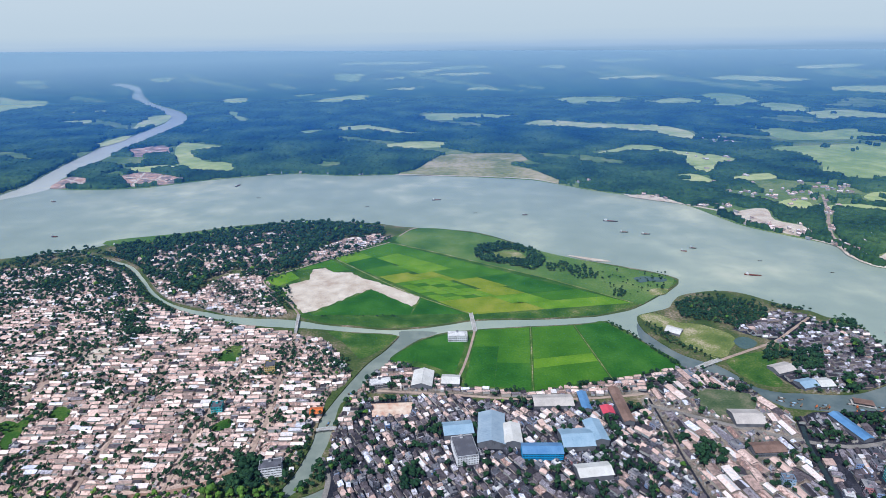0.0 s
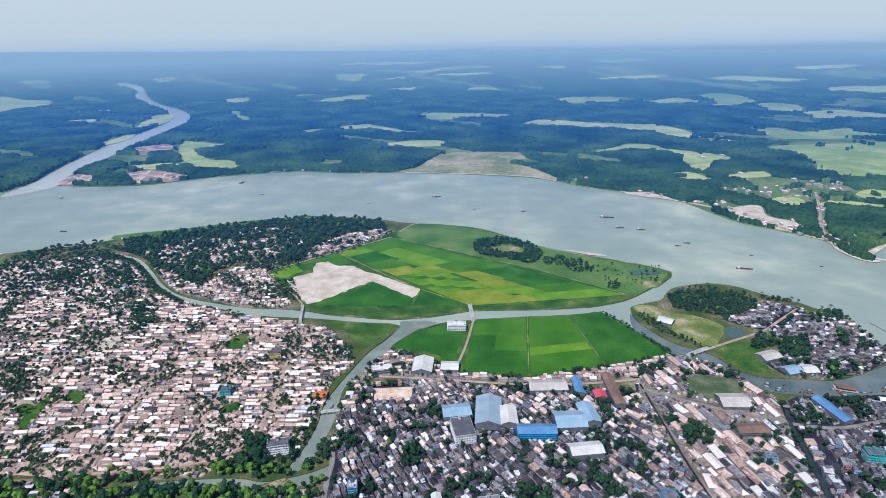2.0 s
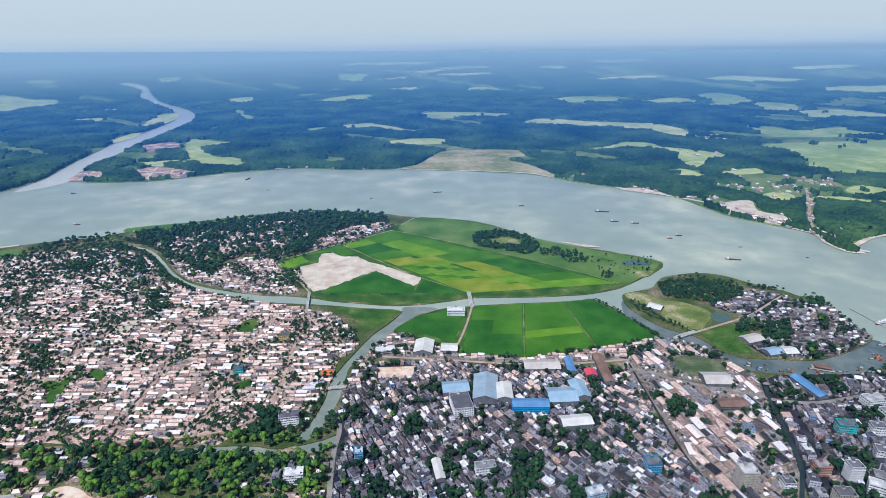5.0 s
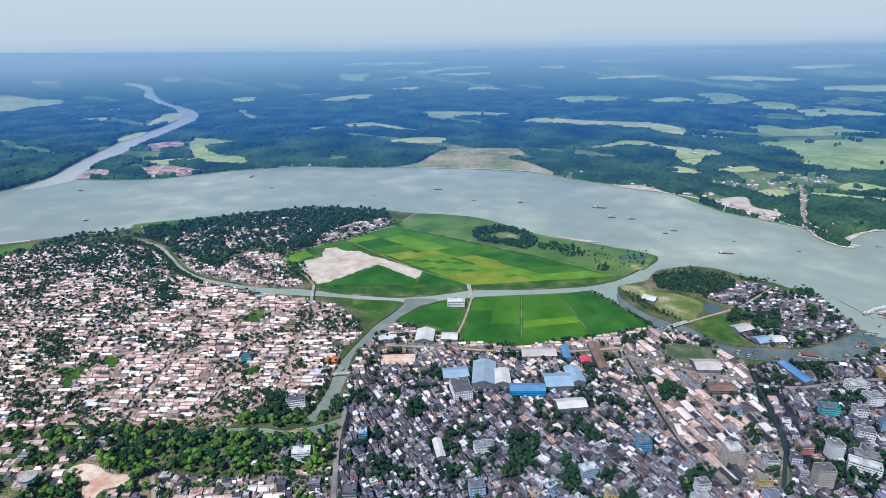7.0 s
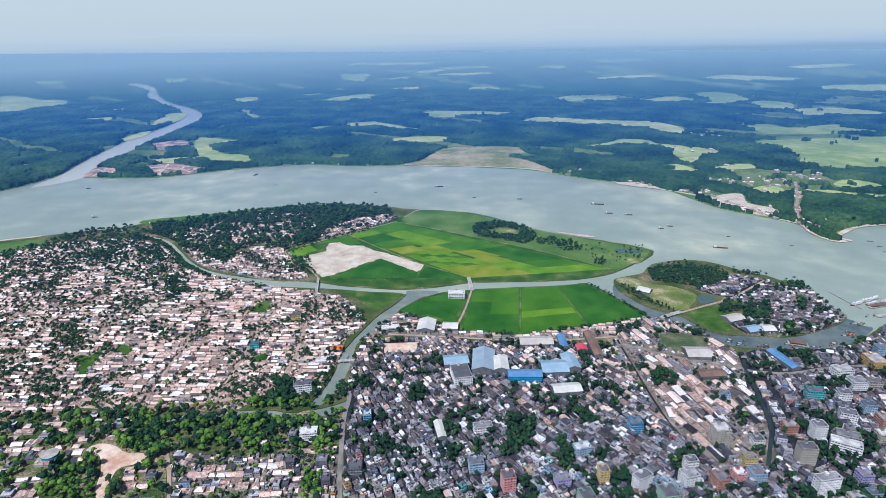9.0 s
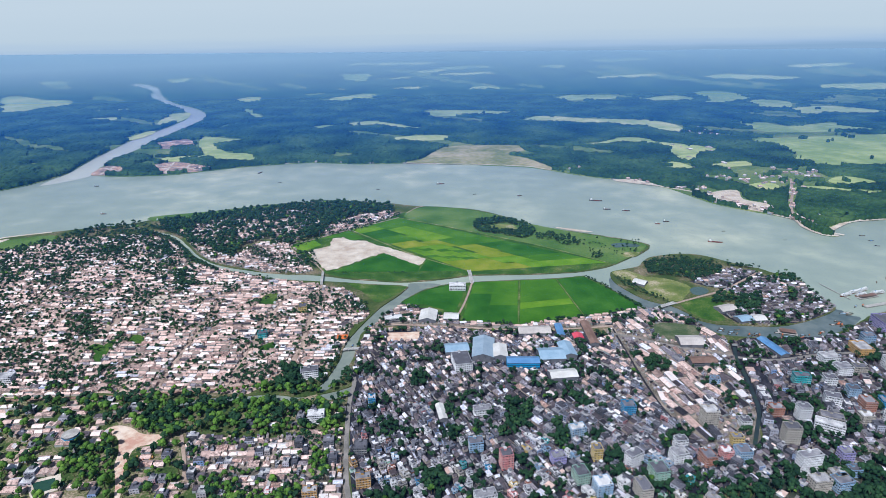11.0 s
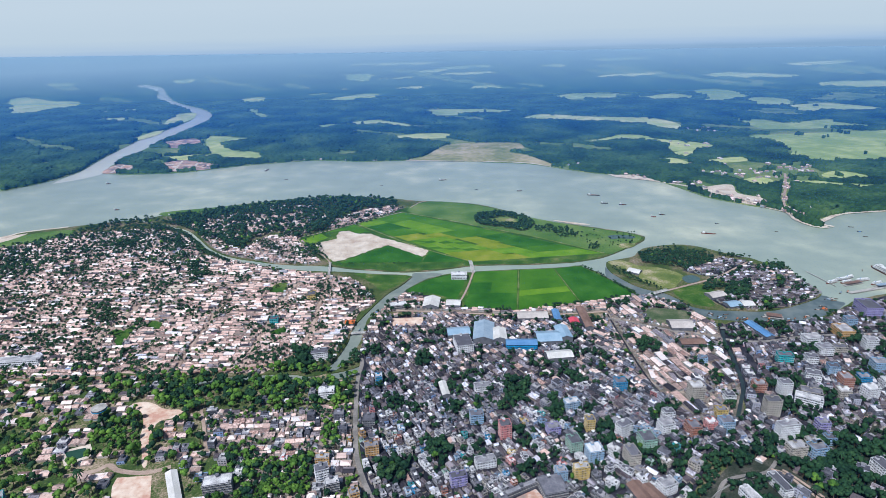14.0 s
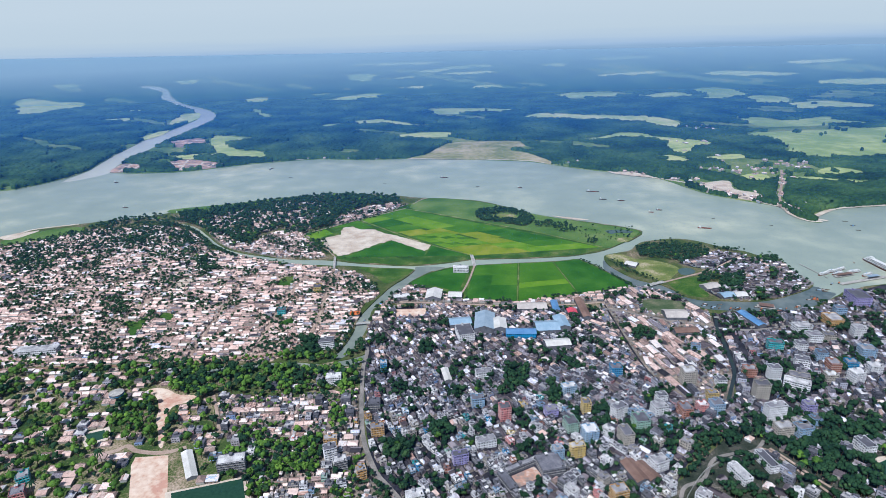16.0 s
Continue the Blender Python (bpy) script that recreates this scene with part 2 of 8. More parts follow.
def merged(name, protos, places, mats):
    """Many small pieces in one mesh: places are rows (proto, x, y, z, turn, sx, sy, sz)."""
    VV, FF, II, base = [], [], [], 0
    places = np.asarray(places, float)
    for k, (V, F, I) in enumerate(protos):
        rows = places[places[:, 0] == k]
        if not len(rows):
            continue
        c, s = np.cos(rows[:, 4]), np.sin(rows[:, 4])
        x = V[None, :, 0] * rows[:, 5:6]
        y = V[None, :, 1] * rows[:, 6:7]
        z = V[None, :, 2] * rows[:, 7:8]
        P = np.stack([c[:, None] * x - s[:, None] * y + rows[:, 1:2], s[:, None] * x + c[:, None] * y + rows[:, 2:3], z + rows[:, 3:4]], -1)
        VV.append(P.reshape(-1, 3))
        FF.append((F[None] + base + (np.arange(len(rows)) * len(V))[:, None, None]).reshape(-1, 3))
        II.append(np.tile(I, len(rows)))
        base += P.shape[0] * P.shape[1]
    return new(name, tri_mesh(name, np.concatenate(VV), np.concatenate(FF), mats, np.concatenate(II)))


def sheet(name, pts, z, material, label="", parent=None, thick=0.0, rise=False):
    """A flat piece of ground cover, with an edge of its own thickness."""
    n = len(pts)
    V = [(x, y, z) for x, y in pts]
    F = [tuple(range(n))]
    if thick:
        V += [(x, y, z - thick) for x, y in pts]
        F += [(i, n + i, n + (i + 1) % n, (i + 1) % n) for i in range(n)]
    me = bpy.data.meshes.new(name)
    area = sum(pts[i][0] * pts[(i + 1) % n][1] - pts[(i + 1) % n][0] * pts[i][1] for i in range(n))
    if area < 0:
        F = [tuple(reversed(f)) for f in F]
    if rise:
        V = [(x, y, z_ + float(far_rise(y))) for x, y, z_ in V]
    me.from_pydata(V, [], F)
    me.materials.append(material)
    me.update()
    ob = new(name, me)
    if parent:
        ob.parent = parent
    if label:
        ob["label"] = label
    return ob


def strip(line, width):
    """The outline of a road or a channel along a line; width may be one number or one for each end."""
    p = np.array(line, float)
    w = np.linspace(width[0], width[1], len(p)) if isinstance(width, tuple) else np.full(len(p), float(width))
    d = np.gradient(p, axis=0)
    d /= np.linalg.norm(d, axis=1)[:, None]
    nrm = np.stack([-d[:, 1], d[:, 0]], 1) * (w / 2)[:, None]
    return np.concatenate([p + nrm, (p - nrm)[::-1]])


# ---- the plan: water and islands ----
SOUTH_BANK = [(-1053, 1014), (-1021, 1044), (-1006, 1073), (-923, 1108), (-853, 1137), (-779, 1162), (-735, 1194), (-689, 1227), (-612, 1266), (-558, 1291), (-473, 1326), (-381, 1345), (-253, 1351), (-155, 1334), (-89, 1308), (5, 1292), (81, 1266), (152, 1205), (204, 1149), (267, 1105), (342, 1072), (400, 1040), (432, 1014), (435, 995), (411, 962), (345, 905)]
EAST_SHORE = [(263, 842), (284, 811), (302, 771), (320, 733), (334, 704), (357.8, 695.9), (396, 668.4), (406.7, 642.5), (425, 612.9), (476.5, 603.6), (508, 592.8), (558.2, 601.8), (604.9, 619.4), (647.6, 644.2), (682.8, 670.4), (723.4, 688.2), (781, 704), (982, 726)]
NORTH_EAST = [(1316, 1209), (1105, 1178), (1000, 1163), (947, 1146), (891, 1116), (873, 1089), (874, 1055), (846, 1064), (832, 1114), (841, 1170), (812, 1211), (759, 1256), (698, 1327)]
NORTH_BANK = [(642, 1473), (571, 1526), (510, 1577), (427, 1625), (344, 1695), (267, 1750), (132, 1780), (-9, 1803), (-152, 1820), (-293, 1807), (-440, 1832), (-529, 1825), (-674, 1777), (-777, 1730), (-870, 1673), (-960, 1656), (-1056, 1651), (-1158, 1671)]
RIVER = smooth([(-2750, 1500)] + [(-1425, 1200)] + SOUTH_BANK + EAST_SHORE + NORTH_EAST + NORTH_BANK + [(-1190, 1690), (-1242, 1661), (-1252, 1610), (-1275, 1545), (-1310, 1490), (-1370, 1445), (-1700, 1450)] + [(-2750, 1875)], 3, 2.5)
TRIBUTARY = smooth([(-1236, 1540), (-1242, 1693), (-1268, 1827), (-1292, 1967), (-1312, 2138), (-1332, 2320), (-1327, 2511), (-1333, 2749), (-1363, 2947), (-1480, 3181), (-1689, 3458), (-1867, 3679), (-1985, 3840), (-2054, 4022), (-2290, 4165), (-2227, 4208), (-2060, 4107), (-1950, 3920), (-1800, 3680), (-1640, 3480), (-1450, 3270), (-1308, 3048), (-1234, 2796), (-1222, 2633), (-1213, 2439), (-1213, 2256), (-1209, 2094), (-1194, 1940), (-1185, 1813), (-1178, 1760), (-1150, 1650)], 3, 2.0)
CREEK_MID = smooth([(428, 984), (337, 897), (265, 863), (222, 855), (169, 849), (117, 848), (65, 846), (45, 844), (14, 834), (-37, 820), (-87, 815), (-139, 823), (-191, 833), (-235, 847), (-300, 855), (-300, 829), (-230, 821), (-188, 815), (-137, 806), (-86, 801), (-69, 794), (-36, 786), (-12, 799), (13, 808), (46, 812), (64, 816), (115, 822), (166, 826), (218, 832), (263, 842), (310, 862)], 3, 0.8)
CREEK_WEST = smooth([(-225, 843), (-272, 851), (-320, 857), (-360, 866), (-395, 878), (-428, 889), (-464, 907), (-499, 935), (-527, 965), (-563, 1012), (-604, 1062), (-634, 1088), (-670, 1107), (-712, 1127), (-762, 1157), (-776, 1162), (-771, 1152), (-707, 1118), (-664, 1094), (-628, 1073), (-600, 1045), (-561, 998), (-526, 952), (-496, 923), (-460, 895), (-423, 872), (-389, 859), (-356, 845), (-317, 831), (-269, 825), (-225, 820)], 3, 0.8)
CREEK_SOUTH = smooth([(-10, 808), (-36, 785), (-62, 755), (-76, 726), (-88, 705), (-99.3, 686.1), (-106.9, 666.3), (-117, 642), (-130.7, 623.1), (-132.8, 594.4), (-132.9, 567.2), (-133.5, 545), (-137.1, 520.3), (-142.2, 496.9), (-148.1, 480.9), (-160.3, 465.5), (-168.6, 474.9), (-162, 494), (-156.2, 520.6), (-152.2, 545.3), (-151.7, 571.3), (-149.3, 598.7), (-139, 634), (-127.9, 666.3), (-118.1, 693.6), (-107, 719), (-91, 745), (-79, 768), (-69, 794), (-66, 812)], 3, 0.8)
CREEK_GARDEN = smooth([(-118.4, 483.6), (-141.1, 468.7), (-187.5, 454.4), (-220.1, 459.7), (-280.8, 456.2), (-315.5, 451), (-351.9, 444.1), (-349.6, 434), (-310, 439), (-276.2, 444.9), (-222.5, 448.3), (-184.2, 442.3), (-137.5, 450.8), (-113.2, 471.4)], 3, 0.8)
EAST_ISLAND = smooth([(315, 855), (341, 870), (377, 886), (396, 913), (418, 935), (464, 950), (505, 952), (537, 935), (559, 912), (590, 884), (610, 871), (624, 851), (652, 839), (656, 809), (649, 767), (652, 737), (655, 707), (630.3, 684), (587.7, 662), (549, 646), (520, 640), (490, 641), (462, 644), (430, 648), (405, 665), (398.8, 686.5), (382, 713), (367, 721), (345, 739), (331, 762), (319, 788), (311, 818)], 3, 1.0)
WATERS = [RIVER, TRIBUTARY, CREEK_MID, CREEK_WEST, CREEK_SOUTH, CREEK_GARDEN]


def on_water(x, y):
    w = np.zeros(np.shape(x), bool)
    for p in WATERS:
        w |= inside(p, x, y)
    return w & ~inside(EAST_ISLAND, x, y)


def build_ground():
    """One sheet of land that reaches the horizon, cut open along the banks, which drop to the water."""
    from mathutils.geometry import delaunay_2d_cdt
    verts, faces = [], []
    for poly in [[(-4900, -900), (4900, -900), (4900, 4920), (-4900, 4920)]] + WATERS + [EAST_ISLAND]:
        p = np.asarray(poly, float)
        if np.sum(p[:, 0] * np.roll(p[:, 1], -1) - np.roll(p[:, 0], -1) * p[:, 1]) < 0:
            poly = p[::-1]
        faces.append(list(range(len(verts), len(verts) + len(poly))))
        verts += [Vector((float(x), float(y))) for x, y in poly]
    steps = [3500 + 70 * k for k in range(20)]
    base = len(verts)
    verts += [Vector((x, y)) for y in steps for x in (-4900, 4900)]
    v, e, f, ov, oe, of = delaunay_2d_cdt(verts, [(base + 2 * k, base + 2 * k + 1) for k in range(len(steps))], faces, 1, 0.01)
    isle = len(faces) - 1
    land = [t for t, o in zip(f, of) if o and (isle in o or not any(0 < k < isle for k in o))]
    V = [(p.x, p.y, float(far_rise(p.y))) for p in v]
    F = [tuple(t) for t in land]
    count = {}
    for t in F:
        for i in range(len(t)):
            a, b = t[i], t[(i + 1) % len(t)]
            count[(a, b)] = 1
    edge = [k for k in count if (k[1], k[0]) not in count]
    low = {}
    for a, b in edge:
        for k in (a, b):
            if k not in low:
                low[k] = len(V)
                V.append((v[k].x, v[k].y, float(far_rise(v[k].y)) - 3.5))
    F += [(b, a, low[a], low[b]) for a, b in edge]
    bank = sorted(SOUTH_BANK[:22]) + [(1125, 950), (4900, 950)]
    north = [1 if sum(V[i][1] for i in f) / len(f) > np.interp(sum(V[i][0] for i in f) / len(f), [p[0] for p in bank], [p[1] for p in bank]) + 60 else 0 for f in F]
    ground = new("ground", mesh_of("ground", V, F, [M_GROUND, M_FARGROUND], north))
    tagged(ground, "low flat delta land of pale earth and grass", "ground", kind="structure")
    return ground


build_ground()
ys = [50, 3500] + [3500 + 70 * k for k in range(1, 21)]
WATER = new("water", mesh_of("water", [(x, y, float(far_rise(y)) - 1.6) for y in ys for x in (-4900, 4900)], [(2 * k, 2 * k + 1, 2 * k + 3, 2 * k + 2) for k in range(len(ys) - 1)], [M_WATER]))
tagged(WATER, "wide calm silty grey-green river", "river", kind="structure")

tagged(sheet("water", [tuple(p) for p in TRIBUTARY], -1.3, M_SILT_SKY, rise=True), "pale winding tributary river", "river", kind="structure")
for pts in (CREEK_SOUTH, CREEK_GARDEN):
    tagged(sheet("water", [tuple(p) for p in pts], -1.45, M_CREEK), "narrow grey-green town creek", "creek", kind="structure")
tagged(sheet("water", smooth([(309, 835), (319, 788), (345, 739), (382, 713), (398.8, 686.5), (405, 665), (430, 648), (462, 644), (520, 640), (590, 662), (650.7, 699.7), (659.9, 677.9), (670.4, 666.1), (601.4, 613.2), (556.1, 597.8), (506, 588.9), (474.6, 599.6), (423.3, 608.8), (404, 640), (357, 694), (332, 704), (318, 735), (298, 775)], 3), -1.42, M_HARBOUR), "dark harbour creek beside the small island", "creek", kind="structure")

# ---- fields, sand and tracks on the land ----
FIELDS = new("rice_fields")
tagged(FIELDS, "bright green rice fields in plots between low bunds", "field", kind="structure")


def plot(pts, material, label, z=0.25):
    return sheet("rice_plot", pts, z, material, label, FIELDS, 0.3)


def between(a, b, c, d, s0, s1, u0, u1, gap=0.004):
    """A plot of the four-cornered field a, b, c, d."""
    a, b, c, d = (np.array(p) for p in (a, b, c, d))
    out = []
    for s, u in ((s0 + gap, u0 + gap * 2), (s1 - gap, u0 + gap * 2), (s1 - gap, u1 - gap * 2), (s0 + gap, u1 - gap * 2)):
        out.append(tuple((a * (1 - s) + d * s) * (1 - u) + (b * (1 - s) + c * s) * u))
    return out


ISLAND_FIELD = [(-224, 1114), (-118, 1201), (321, 905), (43, 864)]
G0, G1, G2 = (M_PADDY, "deep green rice"), (M_PADDY_LIGHT, "fresh light green rice"), (M_PADDY_RIPE, "yellowing ripe rice")
G3 = (M_PADDY_MID, "mid green rice")
for s0, s1, u0, u1, (m, lab) in (
    (0.0, 0.11, 0.0, 0.4, G1), (0.0, 0.13, 0.4, 1.0, G3), (0.11, 0.25, 0.0, 0.4, G0), (0.13, 0.28, 0.4, 0.72, G1), (0.13, 0.30, 0.72, 1.0, G3),
    (0.25, 0.38, 0.0, 0.36, G3), (0.28, 0.42, 0.36, 0.72, G1), (0.30, 0.56, 0.72, 1.0, G3), (0.38, 0.50, 0.0, 0.30, G2), (0.42, 0.56, 0.30, 0.50, G2),
    (0.42, 0.56, 0.50, 0.72, G3), (0.56, 0.70, 0.46, 0.68, G2), (0.56, 0.72, 0.68, 1.0, G0), (0.70, 0.80, 0.40, 0.64, G2), (0.72, 0.81, 0.64, 1.0, G0),
    (0.80, 0.90, 0.0, 0.38, G2), (0.80, 0.91, 0.38, 0.64, G1), (0.81, 0.91, 0.64, 1.0, G3), (0.90, 1.0, 0.0, 0.46, G2), (0.91, 1.0, 0.46, 1.0, G1)):
    plot(between(*ISLAND_FIELD, s0, s1, u0, u1, 0.0009), m, lab)
# small seed plots, each with its own bund
for i in range(7):
    for j in range(4):
        s0, u0 = 0.50 + 0.043 * i, 0.105 * j
        plot(between(*ISLAND_FIELD, s0, s0 + 0.043, u0, u0 + 0.105, 0.0016), *(G1 if (3 * i + j) % 4 else G3), z=0.26)
plot([(-130, 962), (-51, 890), (-56, 864), (-219, 864)], *G0)
plot([(-39, 926), (36, 867), (-53, 864), (-48, 890)], *G0)
plot([(-333, 1000), (-295, 1044), (-272, 1014), (-302, 978)], *G1)
plot([(-287, 1050), (-228, 1106), (-184, 1054), (-212, 1042), (-232, 1068), (-257, 1060)], *G3)
SOUTH_FIELD = [(53, 812), (134, 820), (114.4, 651), (26, 664.1)]
for s0, s1, u0, u1, m in ((0, 0.34, 0, 0.45, G3), (0, 0.30, 0.45, 1, G3), (0.34, 0.66, 0, 0.45, G0), (0.30, 0.62, 0.45, 1, G3), (0.66, 1, 0, 0.45, G0), (0.62, 1, 0.45, 1, G0)):
    plot(between(*SOUTH_FIELD, s0, s1, u0, u1, 0.0012), *m)
MID_FIELD = [(139, 821), (204, 826), (224.4, 676.5), (118.3, 651)]
for s0, s1, m in ((0, 0.22, G3), (0.22, 0.44, G3), (0.44, 0.56, G3), (0.56, 0.70, G1), (0.70, 1.0, G3)):
    plot(between(*MID_FIELD, s0, s1, 0, 1, 0.0012), *m)
plot([(208, 826), (260, 834), (300, 766), (329, 704), (228.4, 678.4)], *G0)
plot([(-60, 750), (-31, 780), (10, 800), (24, 800), (30, 757), (14, 690), (-38, 722), (-77, 722)], *G0)
GRASSES = []
GRASSES.append(([(-240, 862), (-270, 915), (-339, 1003), (-295, 1055), (-224, 1118), (-113, 1243), (-58, 1301), (81, 1261), (203, 1145), (341, 1067), (429, 1011), (408, 965), (337, 903), (265, 866), (222, 858), (169, 852), (117, 851), (65, 849), (14, 838), (-37, 824), (-87, 819), (-139, 827), (-191, 837)], "green river meadow under the fields"))
GRASSES.append(([(-78, 722), (-60, 755), (-12, 797), (48, 808), (115, 818), (217, 828), (262, 838), (300, 771), (331, 705), (222.6, 673), (114.1, 646), (22.3, 660), (-42, 708)], "green margin round the fields"))
GRASSES.append(([(-183, 811), (-136, 803), (-86, 798), (-72, 791), (-93, 753), (-118, 730), (-128, 739), (-152, 775)], "low green grass by the creek"))
GRASSES.append(([(-322, 722), (-322, 761), (-300, 766), (-298, 721)], "mown green playing field"))
GRASSES.append(([(319, 858), (350, 865), (376, 835), (409, 827), (439, 799), (440, 777), (423, 755), (397, 729), (359, 766), (360, 799), (329, 830)], "dry trampled grass meadow"))
GRASSES.append(([(399, 719), (445, 741), (469, 745), (474, 724), (451.7, 695.6), (452, 668.2), (437.4, 656), (411, 671.9)], "wet green grass"))
GRASSES.append(([(-107, 1215), (-58, 1295), (81, 1256), (191, 1159), (292, 1091), (398, 1032), (430, 1007), (405, 965), (345, 908), (327, 907), (203, 1004), (78, 1087), (-23, 1152)], "rough green pasture along the river"))
GRASSES.append(([(-746, 1220), (-584, 1275), (-442, 1331), (-380, 1339), (-435, 1302), (-549, 1263), (-687, 1187)], "green river bank"))
GRASSES.append(([(-222, 857), (-91, 854), (14, 856), (40, 856), (14, 841), (-43, 829), (-98, 824), (-171, 834), (-214, 847)], "green creek margin"))
GRASSES.append(([(-1031, 986), (-996, 1047), (-909, 1086), (-881, 1043), (-934, 994), (-990, 962)], "green embankment meadow"))
GRASSES.append(([(319.4, 634.3), (343.8, 651.3), (393.4, 641.3), (385.7, 607.6), (334.5, 592.5)], "worn green sports ground"))
GRASSES.append(([(100, 1135), (136, 1150), (162, 1136), (165, 1104), (119, 1104)], "dry grass clearing in the grove"))
GRASSES.append(([(365, 935), (372, 960), (403, 962), (391, 940)], "dry brown grass patch"))
GRASSES.append(([(-534.7, 571.4), (-532.5, 589.8), (-512.4, 583.5), (-509.3, 563.9)], "scrubby green clearing"))
GRASSES.append(([(-485.3, 597.5), (-485.5, 618.6), (-465.1, 610.3), (-462.2, 588)], "scrubby green clearing"))
GRASSES.append(([(-277.2, 578.2), (-263, 593.7), (-253.7, 581.2), (-268.8, 569.2)], "scrubby green clearing"))
GRASSES.append(([(-511.8, 548.5), (-514.6, 586.4), (-506.4, 606.2), (-499.3, 572.5), (-494.4, 533.8)], "scrubby green clearing"))
for k, (pts, lab) in enumerate(GRASSES):
    tagged(sheet("meadow", smooth(pts, 3, 0.8), 0.10 + 0.008 * k, M_WORN if "worn" in lab else M_DRYGRASS if "dry" in lab else M_PASTURE if "pasture" in lab or "bank" in lab else M_GRASS, thick=0.2), lab, "meadow", kind="structure")
SANDS = []
SANDS.append(([(-528, 737), (-513, 760), (-490, 754), (-490, 728), (-501, 712)], "dusty clearing between houses"))
SANDS.append(([(-547.7, 561), (-545.3, 572.9), (-531.8, 563.9), (-533.2, 548)], "dusty clearing between houses"))
SANDS.append(([(-92.4, 622.2), (-39.9, 625.3), (-41.7, 598.5), (-88.2, 595.4)], "pale dusty yard ground"))
SANDS.append(([(-254, 1006), (-254, 1054), (-232, 1063), (-212, 1041), (-178, 1039), (-157, 1015), (-126, 997), (-107, 981), (-43, 930), (-53, 893), (-79, 915), (-112, 948), (-131, 965), (-164, 936), (-202, 894), (-231, 870), (-266, 916), (-294, 966), (-276, 990)], "pale dredged sand dump beside the rice"))
SANDS.append(([(253, 1128), (313, 1105), (336, 1092), (300, 1096)], "pale beach"))
SANDS.append(([(-152, 1827), (-92, 1872), (-10, 2095), (135, 2132), (278, 2119), (289, 2016), (219, 1948), (286, 1882), (351, 1735), (336, 1702), (268, 1757), (132, 1787), (-9, 1810)], "dry sandy river bar"))
SANDS.append(([(-404.1, 389), (-392.6, 396.7), (-375.5, 392.5), (-355.2, 380.8), (-332.1, 379.2), (-327.1, 366.8), (-339.8, 362.1), (-352.8, 355.1), (-351.4, 337.7), (-347, 318.9), (-330.5, 279.9), (-335.7, 279.9), (-346.7, 302), (-361.1, 326.7), (-368.2, 349.4), (-384.4, 376.1)], "sandy open lot"))
SANDS.append(([(65, 229), (90.8, 243.3), (97.9, 229.6), (72.1, 211.9)], "red earth school yard ground"))
SANDS.append(([(-351.8, 248.4), (-353.2, 261.1), (-317.6, 264.5), (-289, 198.5), (-328.7, 198.8)], "bare pink-brown playing ground"))
SANDS.append(([(713, 1400), (804, 1448), (826, 1434), (802, 1352), (844, 1308), (828, 1253), (795, 1236), (757, 1278), (716, 1322)], "pale sand yard on the river bank"))
SANDS.append(([(-1056, 1018), (-1017, 1048), (-990, 1060), (-1015, 997)], "sandy beach"))
SANDS.append(([(507, 1566), (572, 1576), (624, 1504), (570, 1521)], "pale beach"))
SANDS.append(([(-1015, 1810), (-959, 1862), (-791, 1765), (-820, 1711), (-926, 1686)], "brick yard of red earth"))
SANDS.append(([(-1172, 1740), (-1170, 1800), (-1110, 1783), (-1061, 1688), (-1146, 1664)], "brick yard of red earth"))
SANDS.append(([(-1195, 2226), (-1098, 2301), (-1011, 2151), (-1109, 2094)], "red earth clearing"))
for pts, lab in SANDS:
    tagged(sheet("sand_patch", (ragged(pts, 5.0, 5.0) if "dump" in lab else smooth(pts, 3, 1.0) if "ground" not in lab else pts), 0.22, M_BAR if "river bar" in lab else M_BRICKYARD if "red earth" in lab else M_PINKSAND if "lot" in lab or "ground" in lab else M_SAND, thick=0.22), lab, "sand", kind="structure")
PONDS = []
PONDS.append(([(-288.4, 206.3), (-220.5, 226.8), (-203.6, 186.1), (-279.5, 186.5)], M_POND, "dark green square tank pond with pale stone rim"))
PONDS.append(([(444.2, 238.9), (471.4, 250), (536.7, 262.9), (504.1, 220.2), (452.4, 222.2)], M_POND, "dark green tank pond"))
PONDS.append(([(356, 1009), (384, 1016), (416, 1003), (402, 990), (380, 994), (362, 988)], M_POND_BLUE, "shallow grey pool in the pasture"))
PONDS.append(([(435, 773), (449, 786), (463, 785), (468, 770), (455, 756), (438, 753)], M_POND_BLUE, "round grey-green pond"))
PONDS.append(([(-434.2, 300.8), (-415, 308.9), (-404.1, 295.4), (-420, 285.5)], M_POND, "small overgrown pond"))
ROADS = []
ROADS.append(([(-224, 1114), (-114, 999), (-47, 935), (43, 868)], 2.0, "track between the rice plots"))
ROADS.append(([(-118, 1203), (-23, 1149), (78, 1084), (203, 1002), (323, 906)], 2.0, "track along the field"))
ROADS.append(([(-240, 868), (-268, 912), (-339, 1005), (-295, 1051), (-224, 1116), (-174, 1158), (-118, 1206)], 2.6, "dirt track"))
ROADS.append(([(48, 810), (37, 750), (27, 706), (16.3, 669.5), (14.4, 652)], 3.5, "dusty lane to the bridge"))
ROADS.append(([(136.5, 822), (116.4, 650)], 0.9, "field path"))
ROADS.append(([(206, 827), (226.4, 677)], 0.9, "field path"))
ROADS.append(([(-135.8, 523.7), (-122.7, 490), (-122.2, 444), (-115, 376.5), (-104.6, 307.9), (-93.3, 268.2), (-77.7, 232.5), (-62.4, 212), (-42.9, 185.2)], 5.5, "main town street of grey asphalt"))
